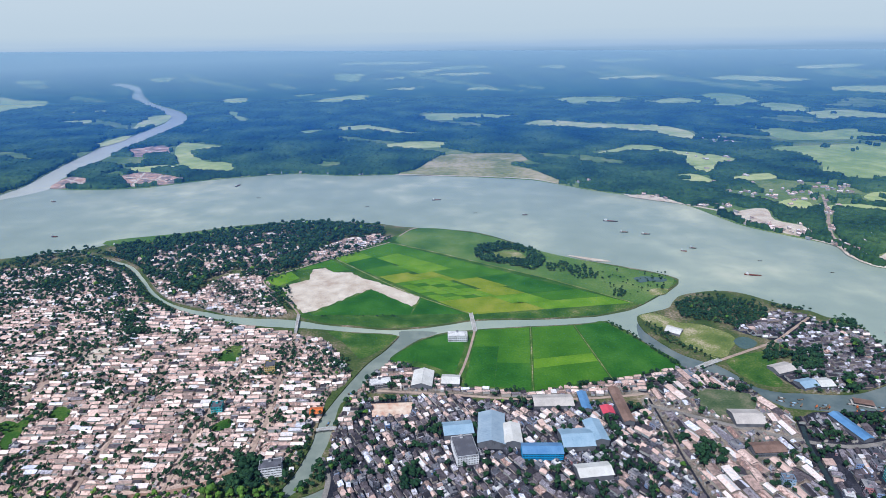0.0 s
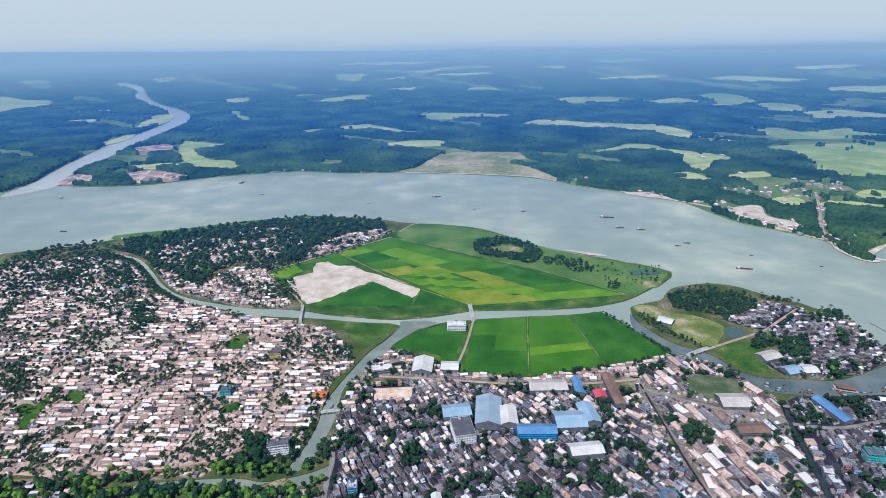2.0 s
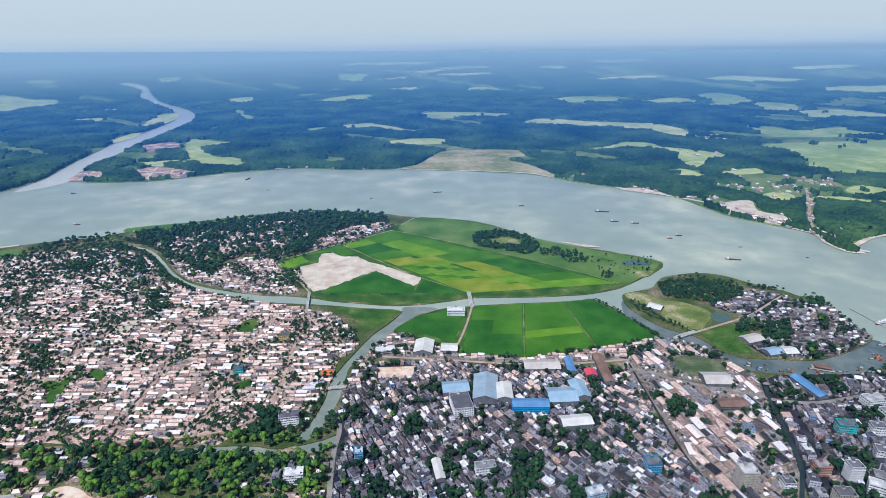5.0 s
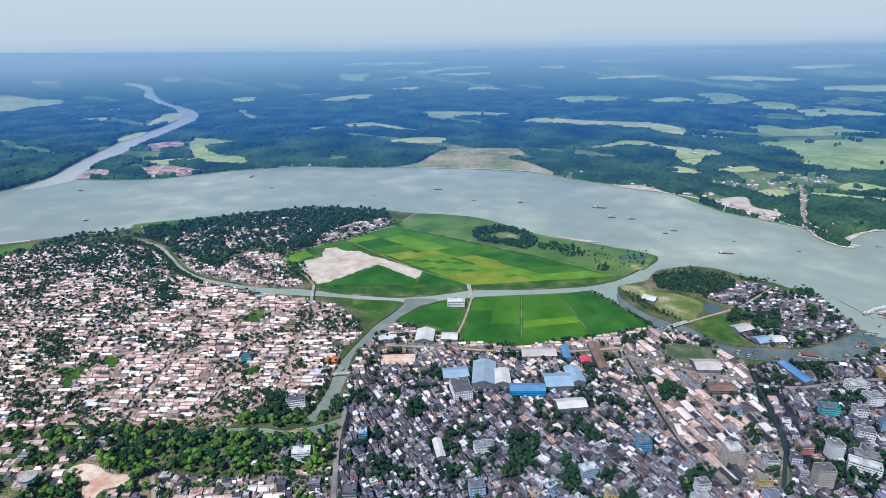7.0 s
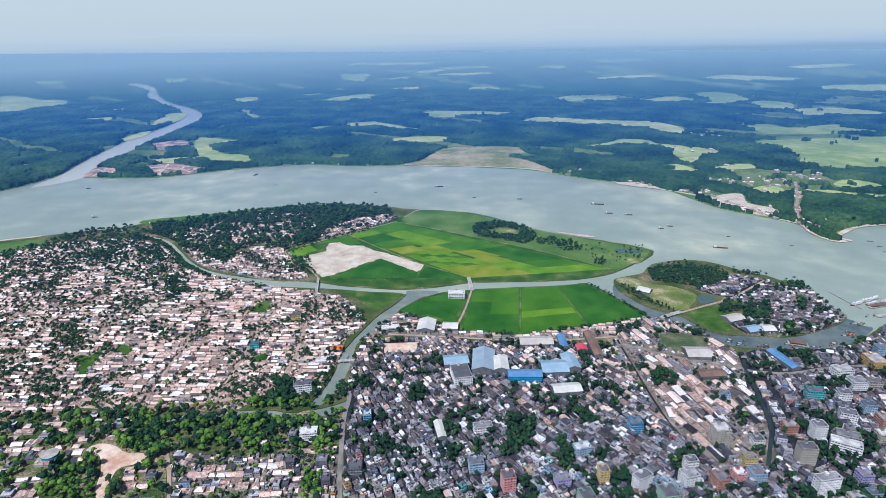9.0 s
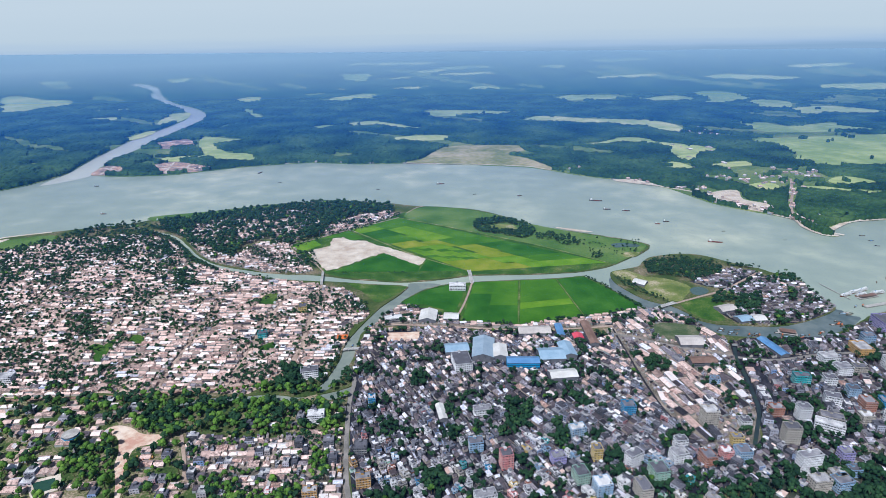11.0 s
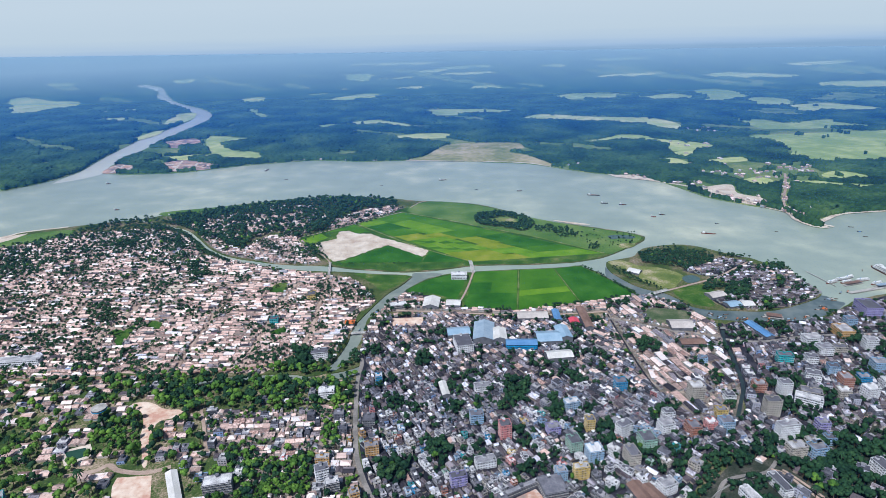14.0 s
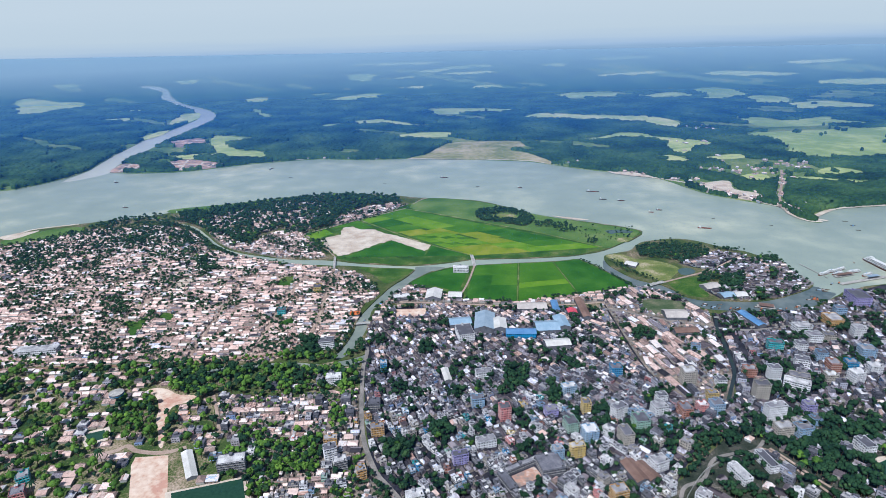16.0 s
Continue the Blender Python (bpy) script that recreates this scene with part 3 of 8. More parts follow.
ROADS.append(([(-412.3, 263.5), (-384, 270.7), (-372.7, 280.2), (-358.9, 272.4), (-337.5, 268.4), (-318.9, 270.2), (-302.6, 277.7)], 6.0, "pale concrete road"))
ROADS.append(([(-309.7, 378.9), (-291.7, 342.8), (-274.6, 304.4)], 4.0, "lane"))
ROADS.append(([(231.8, 197), (242, 212.4), (264.9, 223.5), (286.4, 251.4), (307.4, 260.3), (338.1, 266.4), (357.1, 283.3)], 4.0, "narrow grey road among trees"))
ROADS.append(([(345, 271), (356, 264), (366, 242), (386, 196)], 3.0, "road along the railings"))
ROADS.append(([(357, 270), (366.7, 253.5), (377.2, 231), (397, 196)], 3.0, "road along the railings"))
ROADS.append(([(391, 721), (435, 743), (497, 774), (543, 810), (600, 856)], 4.5, "raised pale road across the island"))
ROADS.append(([(339, 847), (364, 811), (365, 771), (391, 722)], 3.0, "embankment path"))
ROADS.append(([(-272, 921), (-252, 888), (-239, 864)], 3.0, "path"))
ROADS.append(([(-229, 803), (-220.6, 664.5), (-215.5, 570.7), (-219.3, 508.2)], 4.0, "dusty street"))
ROADS.append(([(-94.8, 650.4), (3.1, 641.5), (99, 630.7), (194.9, 632.8), (264.1, 642.1)], 4.0, "bazaar street of brown dust"))
ROADS.append(([(261.4, 631.3), (263.6, 533.9), (268.9, 438.1), (281.5, 383.9)], 2.6, "narrow dark street"))
ROADS.append(([(249.5, 621), (362.5, 568.6), (455.7, 539.1), (550.9, 555.5), (684.6, 562.1)], 6.0, "town street"))
ROADS.append(([(425, 575), (413, 540), (405.6, 499), (396.5, 459), (386.2, 423), (368, 390), (350, 359)], 4.6, "narrow dark canal"))
ROADS.append(([(424.5, 528), (426.2, 499), (418.4, 459), (408.5, 423), (387.3, 379)], 3.2, "dark town street"))
ROADS.append(([(-640.5, 444.5), (-537.4, 448.8), (-442.8, 454.8), (-364.4, 462.6), (-262.6, 479.6), (-205.7, 525)], 5.0, "dusty brick street"))
ROADS.append(([(-626.4, 550.6), (-628, 722), (-604, 802)], 6.0, "lane"))
ROADS.append(([(-539.9, 510.4), (-538.3, 627.7), (-521, 720)], 8.0, "broad dusty lane"))
ROADS.append(([(-290.1, 461.5), (-290, 643.8), (-279, 765)], 3.5, "lane"))
ROADS.append(([(-380.9, 462.9), (-389.1, 646), (-391, 742)], 3.5, "lane"))
ROADS.append(([(-646, 754), (-478, 744), (-346, 773)], 3.5, "lane"))
ROADS.append(([(1047, 1570), (968, 1416), (905, 1306), (862, 1211), (862, 1102)], 7.0, "pale riverside road"))
ROADS.append(([(-101, 1243), (-80, 1285), (-61, 1301)], 3.0, "pale path"))
ROADS.append(([(-690.1, 620.5), (-736, 835), (-715, 882)], 5.5, "lane"))
ROAD_LINES = []
for k, (line, width, lab) in enumerate(ROADS):
    fine = smooth(line, 5, 0.0, closed=False)
    ROAD_LINES.append((fine, width))
    tagged(sheet("water" if "canal" in lab else "road", [tuple(p) for p in strip(fine, width)], 0.34 + 0.012 * k, M_CANAL if "canal" in lab else M_BRICKROAD if "brick" in lab else M_GRIME_SHADE if "dark" in lab else M_ASPHALT if "grey" in lab or "town" in lab else M_DRYGRASS if "field" in lab or "rice" in lab or "embank" in lab else M_ROAD, thick=0.3), lab, "water" if "canal" in lab else "road", kind="structure")


def near_road(x, y, margin=0.0):
    hit = np.zeros(np.shape(x), bool)
    for line, width in ROAD_LINES:
        hit |= inside(strip(line, width + 2 * margin), x, y)
    return hit


OPEN = [np.array(p) for p in (ISLAND_FIELD, SOUTH_FIELD, MID_FIELD)] + [np.array(p) for p, _ in GRASSES[1:]] + [np.array(p) for p, _ in SANDS] + [np.array(p) for p, _, _ in PONDS]
OPEN += [np.array([v.co.xy[:] for v in o.data.vertices][:len(o.data.vertices) // 2]) for o in FIELDS.children[48:]]


def free(x, y, margin=1.0):
    """Where something may stand: not in water, on a road or in a field."""
    ok = ~on_water(x, y) & ~near_road(x, y, margin)
    for p in OPEN:
        ok &= ~inside(p, x, y)
    return ok


# ---- pale beaches along the far bank ----
for line, width in (([(504, 1583), (573, 1532), (644, 1478), (726, 1400), (792, 1312)], 9.0), ([(843, 1263), (858, 1226), (856, 1163), (860, 1099), (890, 1061)], 8.0), ([(810, 1222), (844, 1175), (835, 1118), (848, 1068), (876, 1059)], 12.0), ([(881, 1098), (950, 1150), (1003, 1168), (1109, 1183), (1218, 1193)], 12.0), ([(-694, 1784), (-614, 1812), (-531, 1833)], 10.0), ([(-152, 1820), (-9, 1803), (132, 1787), (268, 1757), (341, 1702)], 6.0), ([(-1053, 1018), (-1024, 1048), (-1006, 1073), (-923, 1108)], 7.0)):
    tagged(sheet("beach", [tuple(p) for p in strip(smooth(line, 6, 1.5, closed=False), width)], 0.45, M_SAND, thick=0.5), "pale sand beach along the river", "beach", kind="structure")

for line in ([(-1165, 1770), (-1072, 1712)], [(-1140, 1795), (-1125, 1675)], [(-1100, 1780), (-1092, 1690)], [(-1005, 1800), (-820, 1745)], [(-960, 1850), (-925, 1700)], [(-890, 1815), (-870, 1710)], [(-1180, 2230), (-1030, 2170)]):
    tagged(sheet("brickyard_lane", [tuple(p) for p in strip(smooth(line, 4, 0.0, closed=False), 7.0)], 0.5, M_SAND, thick=0.4), "pale lane through a brick yard", "lane", kind="structure")

# ---- the far country ----
# outlines of clearings in the far woods
FAR_PLAN = []
FAR_PLAN.append([(-1060, 2350), (-925, 2308), (-849, 2257), (-904, 2187), (-856, 2054), (-806, 2003), (-754, 2002), (-672, 1905), (-692, 1844), (-803, 1880), (-902, 1955)])
FAR_PLAN.append([(-1043, 1929), (-933, 1956), (-883, 1908), (-954, 1865), (-1011, 1883)])
FAR_PLAN.append([(-1378, 2317), (-1353, 2538), (-1310, 2422), (-1329, 2290)])
FAR_PLAN.append([(-1416, 2698), (-1506, 3015), (-1429, 3118), (-1351, 2912), (-1351, 2765), (-1379, 2648)])
FAR_PLAN.append([(-2961, 3809), (-2773, 3806), (-2645, 3723), (-2416, 3675), (-2315, 3479), (-2372, 3256), (-2486, 3146)])
FAR_PLAN.append([(-1880, 2886), (-1762, 2961), (-1715, 2864), (-1832, 2830)])
FAR_PLAN.append([(-1999, 3223), (-1858, 3290), (-1805, 3218), (-1944, 3154)])
FAR_PLAN.append([(-1351, 3715), (-1224, 3774), (-1182, 3600), (-1236, 3527), (-1324, 3603)])
FAR_PLAN.append([(-1154, 3223), (-1092, 3176), (-974, 2942), (-1000, 2884)])
FAR_PLAN.append([(-636, 2600), (-553, 2646), (-542, 2522), (-611, 2523)])
FAR_PLAN.append([(-765, 3589), (-722, 3743), (-518, 3856), (-470, 3758), (-597, 3631), (-743, 3564)])
FAR_PLAN.append([(-964, 3846), (-822, 3881), (-815, 3805), (-933, 3788)])
FAR_PLAN.append([(-470, 2711), (-356, 2778), (-265, 2690), (-151, 2574), (-48, 2572), (-84, 2497), (-226, 2545), (-334, 2594), (-444, 2628)])
FAR_PLAN.append([(-219, 2308), (-116, 2358), (-10, 2356), (27, 2266), (-110, 2232), (-201, 2233)])
FAR_PLAN.append([(-792, 4398), (-583, 4409), (-570, 4296), (-618, 4193), (-730, 4269)])
FAR_PLAN.append([(-407, 4308), (-285, 4335), (-281, 4277), (-383, 4264)])
FAR_PLAN.append([(-229, 4472), (-38, 4523), (-16, 4469), (-185, 4444)])
FAR_PLAN.append([(-382, 4013), (-191, 4076), (-206, 3976), (-339, 3961)])
FAR_PLAN.append([(-2062, 4317), (-1927, 4343), (-1882, 4227), (-1992, 4198)])
FAR_PLAN.append([(-117, 3084), (35, 3146), (338, 3073), (344, 2989), (33, 2917), (-98, 2960)])
FAR_PLAN.append([(-744, 4660), (-568, 4670), (-127, 4677), (-135, 4640), (-717, 4622)])
FAR_PLAN.append([(-2981, 4257), (-2790, 4284), (-2736, 4224), (-2923, 4197)])
FAR_PLAN.append([(378, 2779), (494, 2906), (702, 2807), (858, 2768), (989, 2747), (1069, 2595), (1046, 2431), (965, 2378), (900, 2552), (712, 2619), (385, 2726)])
FAR_PLAN.append([(547, 2117), (660, 2218), (745, 2278), (829, 2251), (850, 2179), (956, 2110), (1016, 2024), (952, 1946), (880, 1919), (828, 1939), (833, 2069), (732, 2158), (585, 2094)])
FAR_PLAN.append([(706, 1758), (764, 1815), (801, 1789), (810, 1718), (757, 1673), (698, 1681)])
FAR_PLAN.append([(828, 1911), (920, 1919), (868, 1839), (814, 1822)])
FAR_PLAN.append([(1659, 3851), (1795, 3867), (1890, 3748), (1859, 3567), (1646, 3363), (1501, 3367), (1657, 3621), (1585, 3754)])
FAR_PLAN.append([(1868, 3515), (2028, 3403), (1885, 3141), (1730, 3168)])
FAR_PLAN.append([(1412, 2636), (1503, 2634), (1556, 2538), (1814, 2627), (1806, 2533), (1874, 2429), (1463, 2368), (1372, 2425)])
FAR_PLAN.append([(1258, 2219), (1349, 2242), (1822, 2308), (1968, 2280), (1586, 1778), (1421, 1733), (1309, 1750), (1227, 1767), (1210, 1834), (1270, 1942), (1264, 2041), (1234, 2150)])
FAR_PLAN.append([(1002, 1466), (1088, 1477), (1202, 1418), (1243, 1407), (1176, 1380), (1053, 1420), (991, 1432)])
FAR_PLAN.append([(1149, 1551), (1228, 1597), (1272, 1537), (1251, 1488), (1150, 1501)])
FAR_PLAN.append([(2566, 4013), (2690, 4061), (3149, 4054), (3003, 3844), (2874, 3827), (2662, 3888), (2554, 3926)])
FAR_PLAN.append([(1915, 3140), (2168, 3202), (2294, 3022), (2234, 2902), (1930, 2910), (1851, 2971)])
FAR_PLAN.append([(1175, 3536), (1409, 3716), (1552, 3624), (1460, 3473), (1226, 3480)])
FAR_PLAN.append([(699, 3668), (844, 3770), (1087, 3724), (1017, 3590), (764, 3547)])
FAR_PLAN.append([(742, 4578), (876, 4602), (910, 4550), (756, 4526)])
FAR_PLAN.append([(1113, 4301), (1501, 4367), (1504, 4310), (1143, 4256)])
FAR_PLAN.append([(-16, 4562), (266, 4597), (329, 4557), (48, 4508)])
FAR_PLAN.append([(-58, 4402), (258, 4439), (340, 4396), (47, 4358)])
FAR_PLAN.append([(160, 4038), (279, 4068), (371, 4000), (195, 3952)])
FAR_PLAN.append([(871, 1756), (1031, 1819), (1018, 1754), (894, 1724)])
FAR_PLAN.append([(866, 1480), (939, 1528), (968, 1491), (929, 1432), (873, 1444)])
FAR_PLAN.append([(1886, 4290), (2112, 4344), (2558, 4250), (2447, 4192), (1977, 4214)])
FAR_PLAN.append([(1156, 4699), (1519, 4732), (1553, 4695), (1192, 4662)])
FAR_PLAN.append([(2629, 4554), (3084, 4600), (3097, 4548), (2688, 4501)])
FAR_POLYS = []
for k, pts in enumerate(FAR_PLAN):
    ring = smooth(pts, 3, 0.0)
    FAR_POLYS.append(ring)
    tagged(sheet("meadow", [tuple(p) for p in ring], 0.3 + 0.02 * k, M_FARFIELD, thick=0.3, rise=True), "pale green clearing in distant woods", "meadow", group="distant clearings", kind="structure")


def wooded(x, y):
    """Where the far woods stand."""
    ok = ~on_water(x, y)
    f = 0.35 + 0.65 * np.clip((y - 900) / 1500, 0, 1)
    wx = x + f * (20 * np.sin(y * 0.021 + 1.3 * np.sin(x * 0.013)) + 12 * np.sin(y * 0.071 + x * 0.05))
    wy = y + f * (16 * np.sin(x * 0.024 + 1.7 * np.sin(y * 0.011)) + 9 * np.sin(x * 0.083 - y * 0.06))
    clumps = np.sin(wx * 0.031 + 2.1 * np.sin(wy * 0.017)) + np.sin(wy * 0.045 + 1.9 * np.sin(wx * 0.023)) > 1.72
    for p in FAR_POLYS:
        ok &= ~inside(p, wx, wy) | clumps
    glades = np.sin(wx * 0.0041 + 2.3 * np.sin(wy * 0.0031)) + np.sin(wy * 0.0093 + 1.7 * np.sin(wx * 0.0037)) + 0.5 * np.sin(wx * 0.019 + wy * 0.027)
    ok &= (glades < np.where((x > 900) & (y > 1500), 1.25, 1.75)) | clumps
    for p in [np.array(q) for q, _ in SANDS]:
        ok &= ~inside(p, x, y)
    for line, width in ROAD_LINES[-3:]:
        ok &= ~inside(strip(line, width + 6), x, y)
    return ok


def domes(x, y, cell, rng):
    """Rounded crowns on a loose grid: 1 at a crown's middle, 0 between them."""
    size = 1024
    jx, jy, tall, wide = (rng.uniform(lo, hi, (size, size)) for lo, hi in ((0, 1), (0, 1), (0.55, 1.0), (0.55, 0.95)))
    best = np.zeros(x.shape)
    i0, j0 = np.floor(x / cell).astype(int), np.floor(y / cell).astype(int)
    for di in (-1, 0, 1):
        for dj in (-1, 0, 1):
            i, j = i0 + di, j0 + dj
            a, b = i % size, j % size
            d = np.hypot(x / cell - i - jx[a, b], y / cell - j - jy[a, b]) / wide[a, b]
            best = np.maximum(best, tall[a, b] * np.sqrt(np.maximum(1 - d * d, 0)))
    return best


def build_woods():
    """The rough canopy of the far side: an uneven sheet of crowns, open over water and clearings."""
    rng = np.random.default_rng(5)
    rad = 1050 * np.exp(np.arange(0, math.log(6500 / 1050), 0.0038))
    ang = np.arange(-0.80, 0.80, 0.0026)
    R, A = np.meshgrid(rad, ang, indexing="ij")
    R = R * (1 + rng.uniform(-0.002, 0.002, R.shape))
    A = A + rng.uniform(-0.0014, 0.0014, A.shape)
    X, Y = R * np.sin(A), -75 + R * np.cos(A)
    keep = np.zeros(X.shape, bool)
    m = (Y > 900) & (Y < 4890) & (np.abs(X) < 4850)
    keep[m] = wooded(X[m], Y[m])
    # the near side of the river is planted tree by tree
    bank_x = np.array([p[0] for p in SOUTH_BANK + EAST_SHORE])
    bank_y = np.array([p[1] for p in SOUTH_BANK + EAST_SHORE])
    order = np.argsort(bank_x)
    keep &= Y > np.interp(X, bank_x[order], bank_y[order]) + 170
    keep &= ~inside(smooth(GRASSES[0][0], 3), X, Y) & ~inside(EAST_ISLAND, X, Y)
    near = sum(np.roll(np.roll(keep, a, 0), b, 1).astype(int) for a in (-1, 0, 1) for b in (-1, 0, 1))
    keep &= near > 5
    clump = np.array([noise.noise(Vector((x * 0.009, y * 0.009, 0))) + 0.6 * noise.noise(Vector((x * 0.04, y * 0.04, 5))) for x, y in zip(X[keep], Y[keep])])
    Z = np.zeros(X.shape)
    dome = domes(X[keep], Y[keep], 15.0, rng)
    Z[keep] = 4.0 + 3.0 * clump + 11.0 * dome + rng.uniform(-1.2, 1.2, clump.shape)
    Z[keep] *= np.clip((4890 - Y[keep]) / 700, 0.12, 1.0)
    Z[keep] += far_rise(Y[keep])
    gaps = np.zeros(X.shape)
    gaps[keep] = clump
    keep &= (gaps > -0.62)
    idx = -np.ones(X.shape, int)
    idx[keep] = np.arange(keep.sum())
    V = np.stack([X[keep], Y[keep], Z[keep]], 1)
    a, b, c, d = idx[:-1, :-1], idx[1:, :-1], idx[1:, 1:], idx[:-1, 1:]
    full = (a >= 0) & (b >= 0) & (c >= 0) & (d >= 0)
    F = np.concatenate([np.stack([a, d, c], -1)[full], np.stack([a, c, b], -1)[full]])
    # skirts from the rim of the canopy to the ground
    E = np.concatenate([F[:, [0, 1]], F[:, [1, 2]], F[:, [2, 0]]])
    key = E[:, 0] * (len(V) + 1) + E[:, 1]
    rev = E[:, 1] * (len(V) + 1) + E[:, 0]
    rim = E[~np.isin(key, rev)]
    low = V.copy()
    low[:, 2] = far_rise(low[:, 1])
    n = len(V)
    S = np.concatenate([np.stack([rim[:, 1], rim[:, 0], rim[:, 0] + n], -1), np.stack([rim[:, 1], rim[:, 0] + n, rim[:, 1] + n], -1)])
    V = np.concatenate([V, low])
    F = np.concatenate([F, S])
    ob = new("far_woods", tri_mesh("far_woods", V, F, [M_CANOPY], np.zeros(len(F))))
    return tagged(ob, "dense dark green woods stretching to the horizon", "woods", kind="stuff")


build_woods()


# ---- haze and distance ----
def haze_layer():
    """A thin sheet over the land with haze painted in, thicker with distance."""
    m = bpy.data.materials.new("painted_haze")
    m.use_nodes = True
    n, l = m.node_tree.nodes, m.node_tree.links
    n.clear()
    tc = n.new("ShaderNodeTexCoord")
    sep = n.new("ShaderNodeSeparateXYZ")
    l.new(tc.outputs["Object"], sep.inputs[0])
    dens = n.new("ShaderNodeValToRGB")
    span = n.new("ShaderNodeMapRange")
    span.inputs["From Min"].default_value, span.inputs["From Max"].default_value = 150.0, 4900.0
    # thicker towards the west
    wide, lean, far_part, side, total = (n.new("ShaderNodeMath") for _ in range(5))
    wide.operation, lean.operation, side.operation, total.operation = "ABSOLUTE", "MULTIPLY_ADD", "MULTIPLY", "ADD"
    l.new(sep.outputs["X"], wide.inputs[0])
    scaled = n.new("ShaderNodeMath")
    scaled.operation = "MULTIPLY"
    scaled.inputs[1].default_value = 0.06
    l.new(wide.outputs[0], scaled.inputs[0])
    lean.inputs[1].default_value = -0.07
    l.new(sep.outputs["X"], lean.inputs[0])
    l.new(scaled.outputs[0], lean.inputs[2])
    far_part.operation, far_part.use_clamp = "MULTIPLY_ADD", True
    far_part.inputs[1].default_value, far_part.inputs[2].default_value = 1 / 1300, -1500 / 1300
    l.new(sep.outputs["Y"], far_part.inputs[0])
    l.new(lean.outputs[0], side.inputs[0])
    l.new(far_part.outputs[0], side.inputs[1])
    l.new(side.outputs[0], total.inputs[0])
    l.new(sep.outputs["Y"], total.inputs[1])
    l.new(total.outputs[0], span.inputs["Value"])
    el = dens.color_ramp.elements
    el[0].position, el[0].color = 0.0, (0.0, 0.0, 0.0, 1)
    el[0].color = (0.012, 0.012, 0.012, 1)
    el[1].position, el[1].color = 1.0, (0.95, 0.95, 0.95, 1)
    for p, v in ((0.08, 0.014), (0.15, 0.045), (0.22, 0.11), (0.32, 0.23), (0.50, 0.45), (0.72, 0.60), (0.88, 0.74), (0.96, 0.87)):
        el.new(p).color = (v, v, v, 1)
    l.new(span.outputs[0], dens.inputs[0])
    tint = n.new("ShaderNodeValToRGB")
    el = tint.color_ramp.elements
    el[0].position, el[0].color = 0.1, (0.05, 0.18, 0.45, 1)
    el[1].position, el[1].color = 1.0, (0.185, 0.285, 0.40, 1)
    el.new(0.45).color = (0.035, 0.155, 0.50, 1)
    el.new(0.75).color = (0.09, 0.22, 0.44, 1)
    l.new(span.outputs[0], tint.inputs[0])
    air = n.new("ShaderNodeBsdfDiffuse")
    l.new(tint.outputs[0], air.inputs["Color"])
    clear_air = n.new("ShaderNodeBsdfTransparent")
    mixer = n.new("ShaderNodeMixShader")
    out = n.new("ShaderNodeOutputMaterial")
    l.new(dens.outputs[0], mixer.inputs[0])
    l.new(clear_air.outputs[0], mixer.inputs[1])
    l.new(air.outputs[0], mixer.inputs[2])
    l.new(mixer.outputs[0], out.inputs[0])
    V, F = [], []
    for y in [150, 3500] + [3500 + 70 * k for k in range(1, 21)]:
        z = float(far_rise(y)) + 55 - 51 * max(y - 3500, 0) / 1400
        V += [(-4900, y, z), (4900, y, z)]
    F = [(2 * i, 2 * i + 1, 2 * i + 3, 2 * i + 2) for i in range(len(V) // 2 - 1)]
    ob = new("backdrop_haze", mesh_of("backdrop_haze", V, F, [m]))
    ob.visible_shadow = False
    return tagged(ob, "thin sheet with blue haze painted over the land", "haze", kind="structure")


